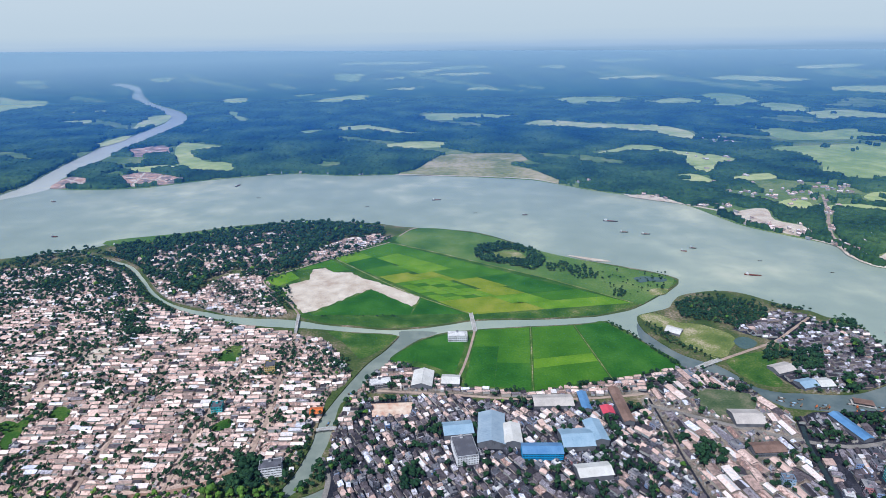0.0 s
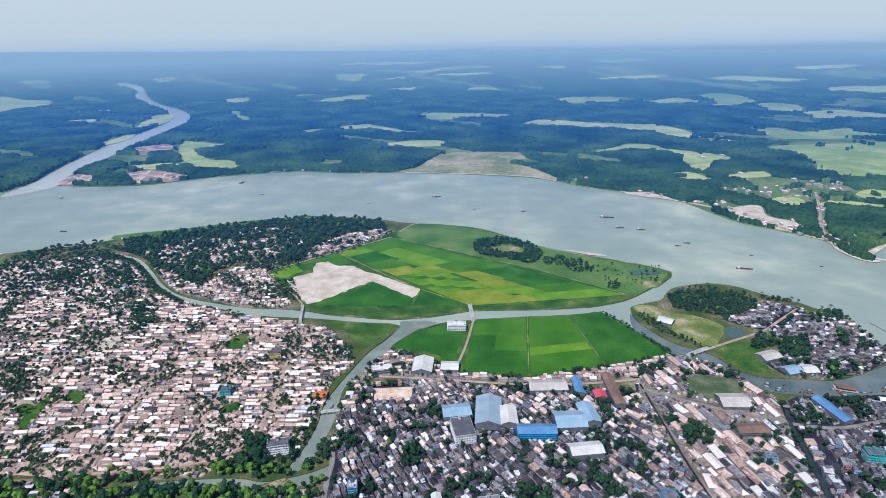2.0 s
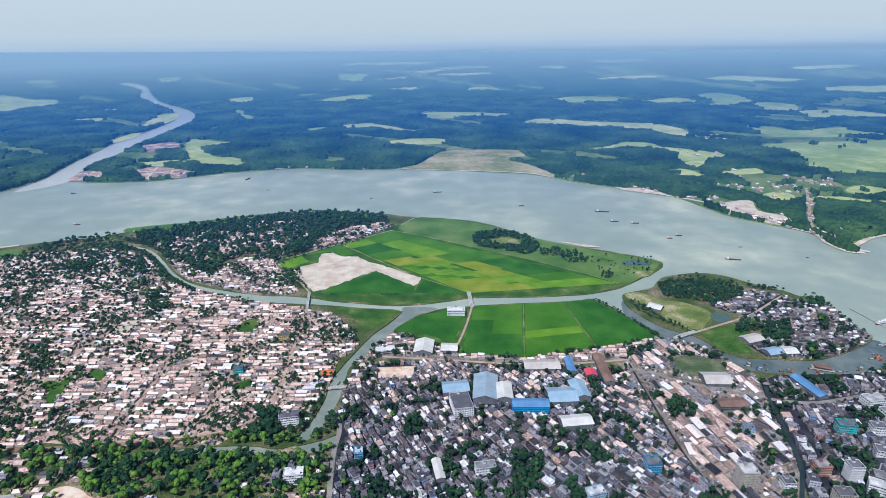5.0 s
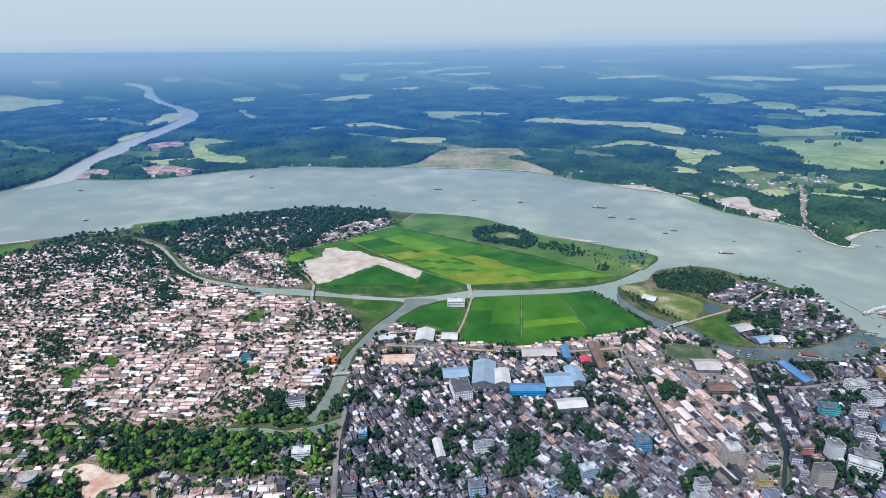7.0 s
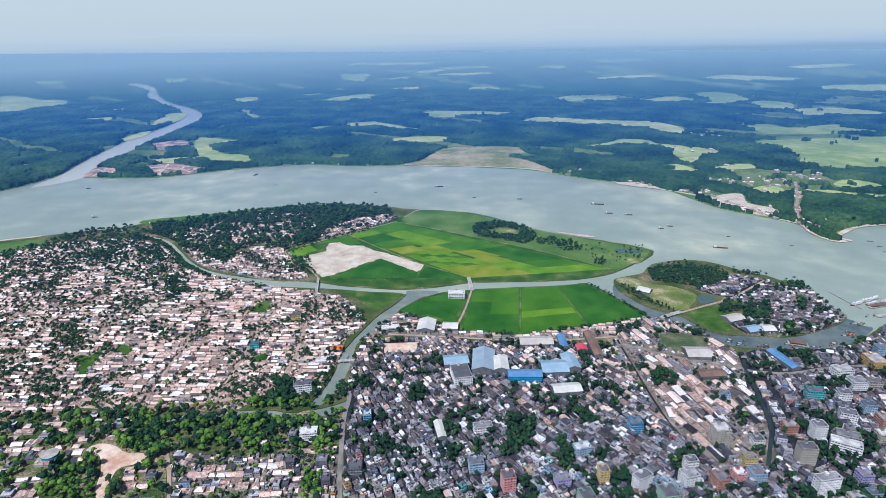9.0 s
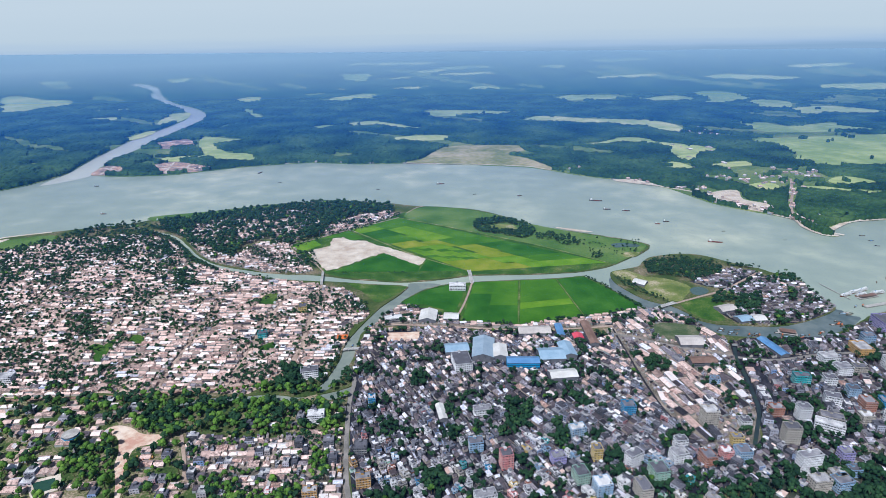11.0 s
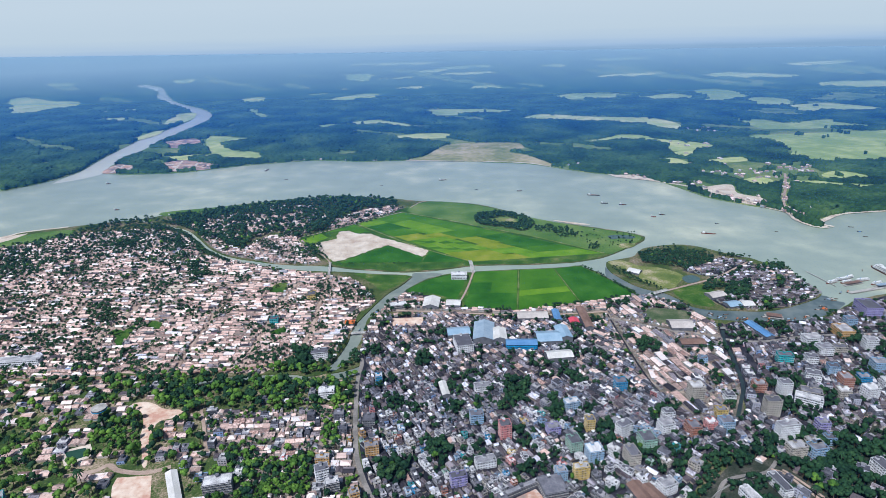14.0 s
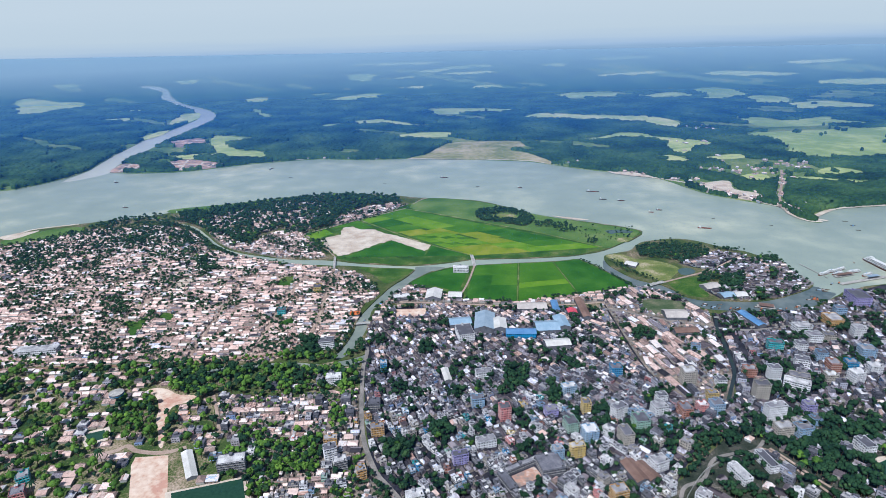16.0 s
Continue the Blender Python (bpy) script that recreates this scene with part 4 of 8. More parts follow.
def distance_backdrop():
    """A glowing wall painted as the last hazy land and low sky."""
    m = bpy.data.materials.new("glowing_haze")
    m.use_nodes = True
    n, l = m.node_tree.nodes, m.node_tree.links
    n.clear()
    tc = n.new("ShaderNodeTexCoord")
    sep = n.new("ShaderNodeSeparateXYZ")
    l.new(tc.outputs["Object"], sep.inputs[0])
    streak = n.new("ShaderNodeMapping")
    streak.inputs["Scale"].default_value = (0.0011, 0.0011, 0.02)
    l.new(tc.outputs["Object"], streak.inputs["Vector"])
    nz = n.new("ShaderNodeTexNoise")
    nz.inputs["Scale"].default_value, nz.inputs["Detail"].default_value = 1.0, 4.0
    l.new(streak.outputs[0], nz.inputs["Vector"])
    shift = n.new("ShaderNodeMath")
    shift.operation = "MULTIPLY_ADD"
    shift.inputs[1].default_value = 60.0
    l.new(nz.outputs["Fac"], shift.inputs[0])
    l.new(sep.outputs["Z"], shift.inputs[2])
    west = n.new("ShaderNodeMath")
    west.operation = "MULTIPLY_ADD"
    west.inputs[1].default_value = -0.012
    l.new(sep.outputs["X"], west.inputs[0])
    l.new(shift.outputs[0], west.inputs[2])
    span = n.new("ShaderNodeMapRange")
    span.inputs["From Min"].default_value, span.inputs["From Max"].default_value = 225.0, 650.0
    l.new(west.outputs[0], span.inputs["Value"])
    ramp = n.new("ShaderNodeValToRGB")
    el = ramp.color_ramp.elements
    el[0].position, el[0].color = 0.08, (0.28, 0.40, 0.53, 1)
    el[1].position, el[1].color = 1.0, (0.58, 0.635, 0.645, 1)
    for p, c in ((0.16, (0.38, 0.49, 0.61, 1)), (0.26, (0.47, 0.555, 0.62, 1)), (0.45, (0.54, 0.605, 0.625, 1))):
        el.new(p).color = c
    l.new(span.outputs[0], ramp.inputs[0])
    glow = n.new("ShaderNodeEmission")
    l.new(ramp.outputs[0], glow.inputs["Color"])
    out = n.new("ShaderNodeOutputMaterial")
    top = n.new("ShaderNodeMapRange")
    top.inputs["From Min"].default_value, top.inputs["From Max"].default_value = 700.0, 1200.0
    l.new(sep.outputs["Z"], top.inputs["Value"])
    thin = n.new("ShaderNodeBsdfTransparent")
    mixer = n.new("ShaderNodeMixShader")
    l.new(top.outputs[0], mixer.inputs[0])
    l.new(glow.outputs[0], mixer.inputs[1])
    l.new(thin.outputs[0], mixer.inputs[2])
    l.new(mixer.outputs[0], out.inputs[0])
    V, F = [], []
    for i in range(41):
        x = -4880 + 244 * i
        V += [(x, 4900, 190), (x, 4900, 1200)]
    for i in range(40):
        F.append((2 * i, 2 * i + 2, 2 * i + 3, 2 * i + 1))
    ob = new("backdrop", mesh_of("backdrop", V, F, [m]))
    return tagged(ob, "glowing backdrop painted as pale hazy sky over blue land", "sky", kind="structure")


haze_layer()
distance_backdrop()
# ---- where things may stand: a plan in squares of one metre ----
X0, Y0, NX, NY = -1425, 112, 2812, 1425
TAKEN = np.zeros((NX, NY), bool)
GX, GY = np.meshgrid(X0 + np.arange(NX) + 0.5, Y0 + np.arange(NY) + 0.5, indexing="ij")


def span_of(poly):
    p = np.asarray(poly, float)
    i0, j0 = np.floor(p.min(0) - (X0, Y0)).astype(int) - 1
    i1, j1 = np.ceil(p.max(0) - (X0, Y0)).astype(int) + 2
    return slice(max(i0, 0), max(min(i1, NX), 0)), slice(max(j0, 0), max(min(j1, NY), 0))


def squares(poly):
    s = span_of(poly)
    return s, inside(poly, GX[s], GY[s])


def take(poly):
    s, m = squares(poly)
    TAKEN[s] |= m


for p in WATERS:
    take(p)
s_isle, m_isle = squares(EAST_ISLAND)
TAKEN[s_isle] &= ~m_isle
for p in OPEN:
    take(p)
for line, width in ROAD_LINES:
    take(strip(line, width + 1.0))


def rect(x, y, w, d, a, grow=0.0):
    c, s = math.cos(a), math.sin(a)
    return [(x + c * u - s * v, y + s * u + c * v) for u, v in ((-w / 2 - grow, -d / 2 - grow), (w / 2 + grow, -d / 2 - grow), (w / 2 + grow, d / 2 + grow), (-w / 2 - grow, d / 2 + grow))]


def is_free(x, y, w, d, a):
    c, s = math.cos(a), math.sin(a)
    for u in (-0.5, -0.17, 0.17, 0.5):
        for v in (-0.5, 0.0, 0.5):
            i, j = int(x + c * u * w - s * v * d - X0), int(y + s * u * w + c * v * d - Y0)
            if not (0 <= i < NX and 0 <= j < NY) or TAKEN[i, j]:
                return False
    return True


def part(name, me, parent, label=""):
    ob = new(name, me)
    ob.parent = parent
    if label:
        ob["label"] = label
    return ob


class Shape:
    """Collects quads and triangles of one part."""

    def __init__(self):
        self.V, self.F, self.I = [], [], []

    def face(self, pts, i=0):
        k = len(self.V)
        self.V += [tuple(p) for p in pts]
        self.F.append(tuple(range(k, k + len(pts))))
        self.I.append(i)

    def box(self, x0, y0, z0, x1, y1, z1, i=0, bottom=False):
        a, b, c, d = (x0, y0), (x1, y0), (x1, y1), (x0, y1)
        for p, q in ((a, b), (b, c), (c, d), (d, a)):
            self.face([(*p, z0), (*q, z0), (*q, z1), (*p, z1)], i)
        self.face([(*a, z1), (*b, z1), (*c, z1), (*d, z1)], i)
        if bottom:
            self.face([(*d, z0), (*c, z0), (*b, z0), (*a, z0)], i)

    def drum(self, x, y, z0, z1, r0, r1, n=12, i=0, cap=True):
        ring = [(math.cos(k * 2 * math.pi / n), math.sin(k * 2 * math.pi / n)) for k in range(n)]
        for (c0, s0), (c1, s1) in zip(ring, ring[1:] + ring[:1]):
            self.face([(x + r0 * c0, y + r0 * s0, z0), (x + r0 * c1, y + r0 * s1, z0), (x + r1 * c1, y + r1 * s1, z1), (x + r1 * c0, y + r1 * s0, z1)], i)
        if cap:
            self.face([(x + r1 * c, y + r1 * s, z1) for c, s in ring], i)

    def mesh(self, name, mats):
        return mesh_of(name, self.V, self.F, mats, self.I)

    def arrays(self):
        """Triangles as arrays, for merged()."""
        F, I = [], []
        for f, i in zip(self.F, self.I):
            for k in range(1, len(f) - 1):
                F.append((f[0], f[k], f[k + 1]))
                I.append(i)
        return np.array(self.V, float), np.array(F), np.array(I)


# ---- painted walls ----
def paint(name, c):
    d = tuple(v * 0.62 for v in c)
    return mat("paint_" + name, [(0.15, d), (0.45, c), (0.85, tuple(min(1, v * 1.12) for v in c))], 0.12, 1.2, 0.85)


PAINTS = {
    "white": paint("white", (0.65, 0.65, 0.675)), "grey": paint("grey", (0.145, 0.15, 0.172)), "cream": paint("cream", (0.42, 0.385, 0.34)),
    "pale blue": paint("pale_blue", (0.27, 0.42, 0.60)), "pink": paint("pink", (0.62, 0.24, 0.24)), "yellow": paint("yellow", (0.60, 0.44, 0.14)),
    "pale green": paint("pale_green", (0.30, 0.48, 0.40)), "ochre": paint("ochre", (0.52, 0.30, 0.10)), "terracotta": paint("terracotta", (0.40, 0.17, 0.12)),
    "bright blue": paint("bright_blue", (0.03, 0.26, 0.52)), "lilac": paint("lilac", (0.33, 0.30, 0.58)), "teal": paint("teal", (0.05, 0.42, 0.46)),
}
M_FLATROOF = mat("flat_roof", [(0.0, (0.102, 0.102, 0.122)), (0.35, (0.177, 0.175, 0.206)), (0.55, (0.28, 0.275, 0.295)), (0.75, (0.44, 0.43, 0.44)), (1.0, (0.74, 0.725, 0.725))], 0.10, 1.0, 0.9, vary="object", spread=0.6)
M_TANK = mat("tank_plastic", [(0.2, (0.02, 0.02, 0.025)), (0.8, (0.05, 0.05, 0.055))], 0.5, 3.0, 0.5)
SHEETS = {
    "sky-blue": mat("sheet_sky_blue", [(0.2, (0.24, 0.36, 0.48)), (0.8, (0.34, 0.46, 0.58))], 0.08, 1.0, 0.45), "blue": mat("sheet_blue", [(0.2, (0.09, 0.21, 0.42)), (0.8, (0.15, 0.30, 0.52))], 0.08, 1.0, 0.4),
    "grey-blue": mat("sheet_grey_blue", [(0.2, (0.25, 0.33, 0.42)), (0.8, (0.34, 0.42, 0.50))], 0.08, 1.0, 0.45), "white": mat("sheet_white", [(0.2, (0.55, 0.53, 0.50)), (0.8, (0.72, 0.70, 0.68))], 0.08, 1.0, 0.5),
    "pale": mat("sheet_pale", [(0.2, (0.42, 0.38, 0.36)), (0.8, (0.58, 0.53, 0.50))], 0.08, 0.8, 0.55), "red": mat("sheet_red", [(0.2, (0.55, 0.05, 0.09)), (0.8, (0.68, 0.10, 0.14))], 0.08, 1.0, 0.45),
    "brown": mat("sheet_brown", [(0.2, (0.16, 0.10, 0.08)), (0.8, (0.26, 0.17, 0.14))], 0.08, 0.8, 0.6), "orange": mat("sheet_orange", [(0.2, (0.60, 0.13, 0.03)), (0.8, (0.70, 0.20, 0.05))], 0.08, 1.0, 0.5),
}
STOREY = 3.1
WORDS = {1: "one", 2: "two", 3: "three", 4: "four", 5: "five", 6: "six", 7: "seven", 8: "eight", 9: "nine"}


def facade(sh, p, q, n, style):
    """One side wall from p to q, n storeys, with windows set back in it."""
    p, q = Vector((*p, 0)), Vector((*q, 0))
    length = (q - p).length
    u = (q - p) / length
    inn = Vector((-u.y, u.x, 0))
    bays = max(1, round(length / 3.0))
    b = length / bays

    def at(s, z, deep=0.0):
        v = p + u * s + inn * deep
        return (v.x, v.y, z)

    for k in range(n):
        z0, z1 = k * STOREY, (k + 1) * STOREY
        for j in range(bays):
            s0, s1 = j * b, (j + 1) * b
            if style == 1 and j % 3 == 1:
                a0, a1, w0, w1, deep = s0 + 0.2, s1 - 0.2, z0 + 0.9, z1 - 0.35, 0.9
            elif style == 2:
                a0, a1, w0, w1, deep = s0 + 0.35, s1 - 0.35, z0 + 1.0, z1 - 0.5, 0.8
            else:
                a0, a1, w0, w1, deep = s0 + b * 0.27, s1 - b * 0.27, z0 + 1.0, z1 - 0.75, 0.2
            sh.face([at(s0, z0), at(s1, z0), at(s1, w0), at(s0, w0)])
            sh.face([at(s0, w1), at(s1, w1), at(s1, z1), at(s0, z1)])
            sh.face([at(s0, w0), at(a0, w0), at(a0, w1), at(s0, w1)])
            sh.face([at(a1, w0), at(s1, w0), at(s1, w1), at(a1, w1)])
            sh.face([at(a0, w0), at(a1, w0), at(a1, w0, deep), at(a0, w0, deep)])
            sh.face([at(a0, w1, deep), at(a1, w1, deep), at(a1, w1), at(a0, w1)])
            sh.face([at(a0, w0), at(a0, w0, deep), at(a0, w1, deep), at(a0, w1)])
            sh.face([at(a1, w0, deep), at(a1, w0), at(a1, w1), at(a1, w1, deep)])
            sh.face([at(a0, w0, deep), at(a1, w0, deep), at(a1, w1, deep), at(a0, w1, deep)], 1)


BLOCKS = {}


def block_meshes(w, d, n, colour, style):
    key = (w, d, n, colour, style)
    if key in BLOCKS:
        return BLOCKS[key]
    h = n * STOREY
    wall = Shape()
    c = [(-w / 2, -d / 2), (w / 2, -d / 2), (w / 2, d / 2), (-w / 2, d / 2)]
    for k in range(4):
        facade(wall, c[k], c[(k + 1) % 4], n, style if k in (0, 2) else (0 if style == 2 else style))
    ledge = Shape()
    ledge.box(-w / 2 - 0.35, -d / 2 - 0.35, -0.12, w / 2 + 0.35, d / 2 + 0.35, 0.10, bottom=True)
    roof = Shape()
    roof.box(-w / 2 - 0.4, -d / 2 - 0.4, h, w / 2 + 0.4, d / 2 + 0.4, h + 0.22, bottom=True)
    par = Shape()
    for x0, y0, x1, y1 in ((-w / 2, -d / 2, w / 2, -d / 2 + 0.2), (-w / 2, d / 2 - 0.2, w / 2, d / 2), (-w / 2, -d / 2 + 0.2, -w / 2 + 0.2, d / 2 - 0.2), (w / 2 - 0.2, -d / 2 + 0.2, w / 2, d / 2 - 0.2)):
        par.box(x0, y0, h + 0.22, x1, y1, h + 1.1)
    stair = Shape()
    sx = min(w, 4.5) * 0.45
    stair.box(-sx, d / 2 - 4.2, h + 0.22, sx * 0.4, d / 2 - 0.9, h + 2.8)
    stair.box(-sx - 0.3, d / 2 - 4.5, h + 2.8, sx * 0.4 + 0.3, d / 2 - 0.6, h + 3.0, 1, bottom=True)
    tank = Shape()
    tank.drum(w / 2 - 2.2, -d / 2 + 2.4, h + 0.22, h + 1.6, 0.75, 0.75, 10)
    lid = Shape()
    lid.drum(w / 2 - 2.2, -d / 2 + 2.4, h + 1.6, h + 1.9, 0.78, 0.3, 10)
    m = PAINTS[colour]
    BLOCKS[key] = {
        "wall": wall.mesh("wall", [m, M_GLASS]), "roof_slab": roof.mesh("roof_slab", [M_FLATROOF]), "parapet": par.mesh("parapet", [m]),
        "stair_room": stair.mesh("stair_room", [m, M_FLATROOF]), "water_tank": tank.mesh("water_tank", [M_TANK]), "tank_lid": lid.mesh("tank_lid", [M_TANK])}
    if n > 1:
        BLOCKS[key]["floor_ledge"] = ledge.mesh("floor_ledge", [M_CONCRETE if colour != "white" else PAINTS["white"]])
    return BLOCKS[key]


BALCONIES = {}


def balcony_mesh(wide, colour):
    if (wide, colour) not in BALCONIES:
        sh = Shape()
        sh.box(-wide / 2, -1.15, -0.1, wide / 2, 0, 0.08, 1, bottom=True)
        sh.box(-wide / 2, -1.15, 0.08, wide / 2, -1.05, 0.95)
        sh.box(-wide / 2, -1.05, 0.08, -wide / 2 + 0.1, 0, 0.95)
        sh.box(wide / 2 - 0.1, -1.05, 0.08, wide / 2, 0, 0.95)
        BALCONIES[wide, colour] = sh.mesh("balcony", [PAINTS[colour], M_CONCRETE])
    return BALCONIES[wide, colour]


DOOR = Shape()
DOOR.box(-0.6, -0.06, 0, 0.6, 0.02, 2.2)
DOOR = DOOR.mesh("door", [mat("door_steel", [(0.2, (0.05, 0.06, 0.07)), (0.8, (0.10, 0.11, 0.12))], 0.8, 5.0, 0.5)])


def apartment(x, y, w, d, deg, n, colour, style, kind="apartment_building"):
    w, d = max(5, round(w)), max(5, round(d))
    ob = new(kind)
    ob.matrix_basis = pose(x, y, 0, 0, 0, deg)
    made = {}
    for name, me in block_meshes(w, d, n, colour, style).items():
        for k in range(1, n) if name == "floor_ledge" else (0,):
            made[name] = part(name, me, made["water_tank"] if name == "tank_lid" else ob)
            made[name].location.z = k * STOREY
    bays = max(1, round(w / 3.0))
    if style == 1:
        for k in range(1, n):
            for j in range(1, bays, 3):
                part("balcony", balcony_mesh(round(w / bays - 0.1, 2), colour), ob).location = (-w / 2 + (j + 0.5) * w / bays, -d / 2, k * STOREY)
    part("door", DOOR, ob).location = (-w / 2 + w / bays, -d / 2, 0)
    take(rect(x, y, w, d, radians(deg), 1.0))
    tagged(ob, f"{colour} painted {WORDS[n]}-storey concrete building with flat roof and windows", "building", group="concrete town buildings")
    return ob


def shed(x, y, w, d, deg, h, roof, kind="shed", rise=0.16, wall_paint="grey", bays=0):
    """A hall with a low double-pitched sheet roof, its ridge along the longer side."""
    ob = new(kind)
    if d > w:
        w, d, deg = d, w, deg + 90
    ob.matrix_basis = pose(x, y, 0, 0, 0, deg)
    top = h + d * rise
    wall = Shape()
    n = max(1, round(h / STOREY)) if bays else 0
    if bays:
        c = [(-w / 2, -d / 2), (w / 2, -d / 2), (w / 2, d / 2), (-w / 2, d / 2)]
        for k in range(4):
            facade(wall, c[k], c[(k + 1) % 4], n, 2 if k in (0, 2) else 0)
        hb = n * STOREY
    else:
        hb = 0.0
    if hb < h:
        wall.box(-w / 2, -d / 2, hb, w / 2, d / 2, h)
    for s in (-1, 1):
        wall.face([(s * w / 2, -d / 2, h), (s * w / 2, d / 2, h), (s * w / 2, 0, top)])
    part("wall", wall.mesh("wall", [PAINTS[wall_paint], M_GLASS]), ob)
    e, t = 0.6, 0.12
    for s in (-1, 1):
        r = Shape()
        a = (-w / 2 - e, s * (d / 2 + e), h - e * rise * 2)
        b = (w / 2 + e, s * (d / 2 + e), h - e * rise * 2)
        c_, d_ = (w / 2 + e, 0, top), (-w / 2 - e, 0, top)
        up = lambda p: (p[0], p[1], p[2] + t)
        r.face([up(a), up(b), up(c_), up(d_)] if s < 0 else [up(b), up(a), up(d_), up(c_)])
        r.face([d_, c_, b, a] if s < 0 else [c_, d_, a, b])
        for p, q in ((a, b), (b, c_), (d_, a)):
            r.face([p, q, up(q), up(p)])
        # standing ribs of the sheeting
        k = max(2, int(w / 3.0))
        for i in range(k + 1):
            xx = -w / 2 + w * i / k
            lo, hi = (xx, s * (d / 2 + e), h - e * rise * 2 + t), (xx, 0, top + t)
            for dx in (0.0,):
                r.face([(xx - 0.07, lo[1], lo[2]), (xx + 0.07, lo[1], lo[2] + 0.1), (xx + 0.07, hi[1], hi[2] + 0.1), (xx - 0.07, hi[1], hi[2])])
        part("roof_slope", r.mesh("roof_slope", [SHEETS[roof]]), ob)
    ridge = Shape()
    ridge.box(-w / 2 - e, -0.35, top + 0.02, w / 2 + e, 0.35, top + 0.24)
    part("ridge_cap", ridge.mesh("ridge_cap", [SHEETS[roof]]), ob)
    take(rect(x, y, w, d, radians(deg), 1.0))
    tagged(ob, f"long hall with a low pitched {roof} sheet metal roof", "shed", group="sheet-roofed halls")
    return ob


# ---- halls and factories ----
HALLS = [
    (54.9, 564.8, 31.0, 54.7, -4.4, 8, "grey-blue", 0), (15.6, 566.4, 34.4, 23.6, 8.1, 7, "sky-blue", 0), (77.6, 554.9, 21.4, 33.7, -0.3, 8, "white", 0),
    (108.2, 527.6, 44.9, 17.7, -0.1, 9.3, "blue", 1), (150.7, 548.8, 36.3, 31.4, 3.8, 7, "sky-blue", 0), (175.6, 560.0, 20.1, 37.3, 5.1, 8, "sky-blue", 0),
    (158.4, 496.9, 36.9, 20.0, 7.3, 7, "white", 0), (136.7, 622.2, 49.3, 23.5, 1.2, 5, "pale", 0), (176.0, 621.5, 10.9, 36.1, -0.3, 5.4, "blue", 0),
    (200.5, 602.5, 14.5, 15.4, 1.9, 5, "red", 0), (220.3, 614.5, 12.7, 70.2, 1.3, 5, "brown", 0), (-28.6, 672.4, 27.0, 36.2, -4.4, 5, "white", 0),
]
HALLS += [
    (8.8, 669.6, 23.9, 21.0, -4.7, 5, "white", 0), (355.9, 803.7, 22.4, 20.2, -35.4, 4, "white", 0), (478.0, 659.7, 23.7, 19.4, 15.0, 4, "sky-blue", 0),
    (501.8, 661.4, 20.0, 19.5, 5.4, 4, "white", 0), (465.3, 696.6, 30.5, 21.2, 18.9, 4, "pale", 0), (479.0, 571.2, 14.7, 49.9, 13.1, 4.5, "blue", 0),
    (360.4, 532.2, 35.9, 17.0, 2.8, 6.2, "brown", 1), (364.5, 588.4, 35.3, 28.2, -1.4, 5, "pale", 0), (-157.6, 603.5, 15.1, 12.7, 5.2, 4, "orange", 0),
    (195.7, 231.6, 15.5, 32.7, 17.0, 5, "brown", 0), (207.5, 231.1, 14.4, 26.8, 26.3, 5, "brown", 0), (-285.6, 246.1, 11.1, 46.5, 29.4, 4, "white", 0), (-5.1, 417.3, 9.4, 30.4, 11.8, 5, "white", 0),
]
for x, y, w, d, deg, h, roof, bays in HALLS:
    shed(x, y, w, d, deg, h, roof, "factory_hall" if w * d > 500 else "shed", bays=bays, wall_paint="bright blue" if bays and roof == "blue" else "grey")

# ---- buildings that stand out ----
MARKED = [
    (22.4, 528.0, 24.1, 33.6, 11.1, 4, "white", 0), (-84.7, 662.9, 27.7, 14.8, 12.3, 2, "grey", 2), (20.5, 783, 29.0, 14.0, 0.0, 3, "white", 2),
    (66.1, 327.0, 12.6, 13.1, 10.7, 6, "pink", 1), (383.6, 316.6, 23.9, 9.9, 9.8, 8, "white", 2), (392.4, 366.3, 17.0, 13.0, -3.7, 7, "cream", 0),
    (323.8, 335.4, 15.0, 14.4, 3.9, 5, "pale blue", 0), (140.2, 260.0, 16.2, 8.4, 10.9, 5, "yellow", 1), (153.1, 378.3, 17.8, 10.9, 15.6, 4, "pale blue", 0),
    (166.6, 339.0, 10.2, 11.0, 5.9, 5, "yellow", 0), (204.4, 330.0, 18.1, 11.3, 28.8, 5, "white", 1), (224.9, 310.9, 15.9, 17.6, 9.1, 4, "pale green", 1),
]
MARKED += [
    (200.1, 283.8, 12.0, 19.0, 11.1, 5, "cream", 2), (119.1, 258.6, 10.7, 9.5, 13.8, 4, "pale blue", 1), (45.3, 417.9, 22.3, 11.4, 10.1, 3, "white", 0),
    (11.2, 250.8, 16.6, 9.4, 15.0, 4, "lilac", 1), (-84.9, 298.8, 15.1, 10.2, 11.3, 4, "ochre", 0), (-155.8, 404.2, 20.0, 12.0, 6.7, 4, "white", 2),
    (-92.5, 437.2, 9.4, 11.1, 7.0, 4, "bright blue", 0), (-94.8, 351.2, 13.5, 14.4, 3.4, 3, "grey", 0), (-94.0, 228.5, 10.5, 9.4, 21.3, 4, "ochre", 1),
    (-119.0, 243.1, 14.1, 11.0, 17.9, 4, "grey", 2), (-132.7, 259.0, 14.2, 10.6, 20.4, 5, "white", 1), (-35.1, 192.1, 17.4, 10.6, 18.5, 4, "white", 1),
]
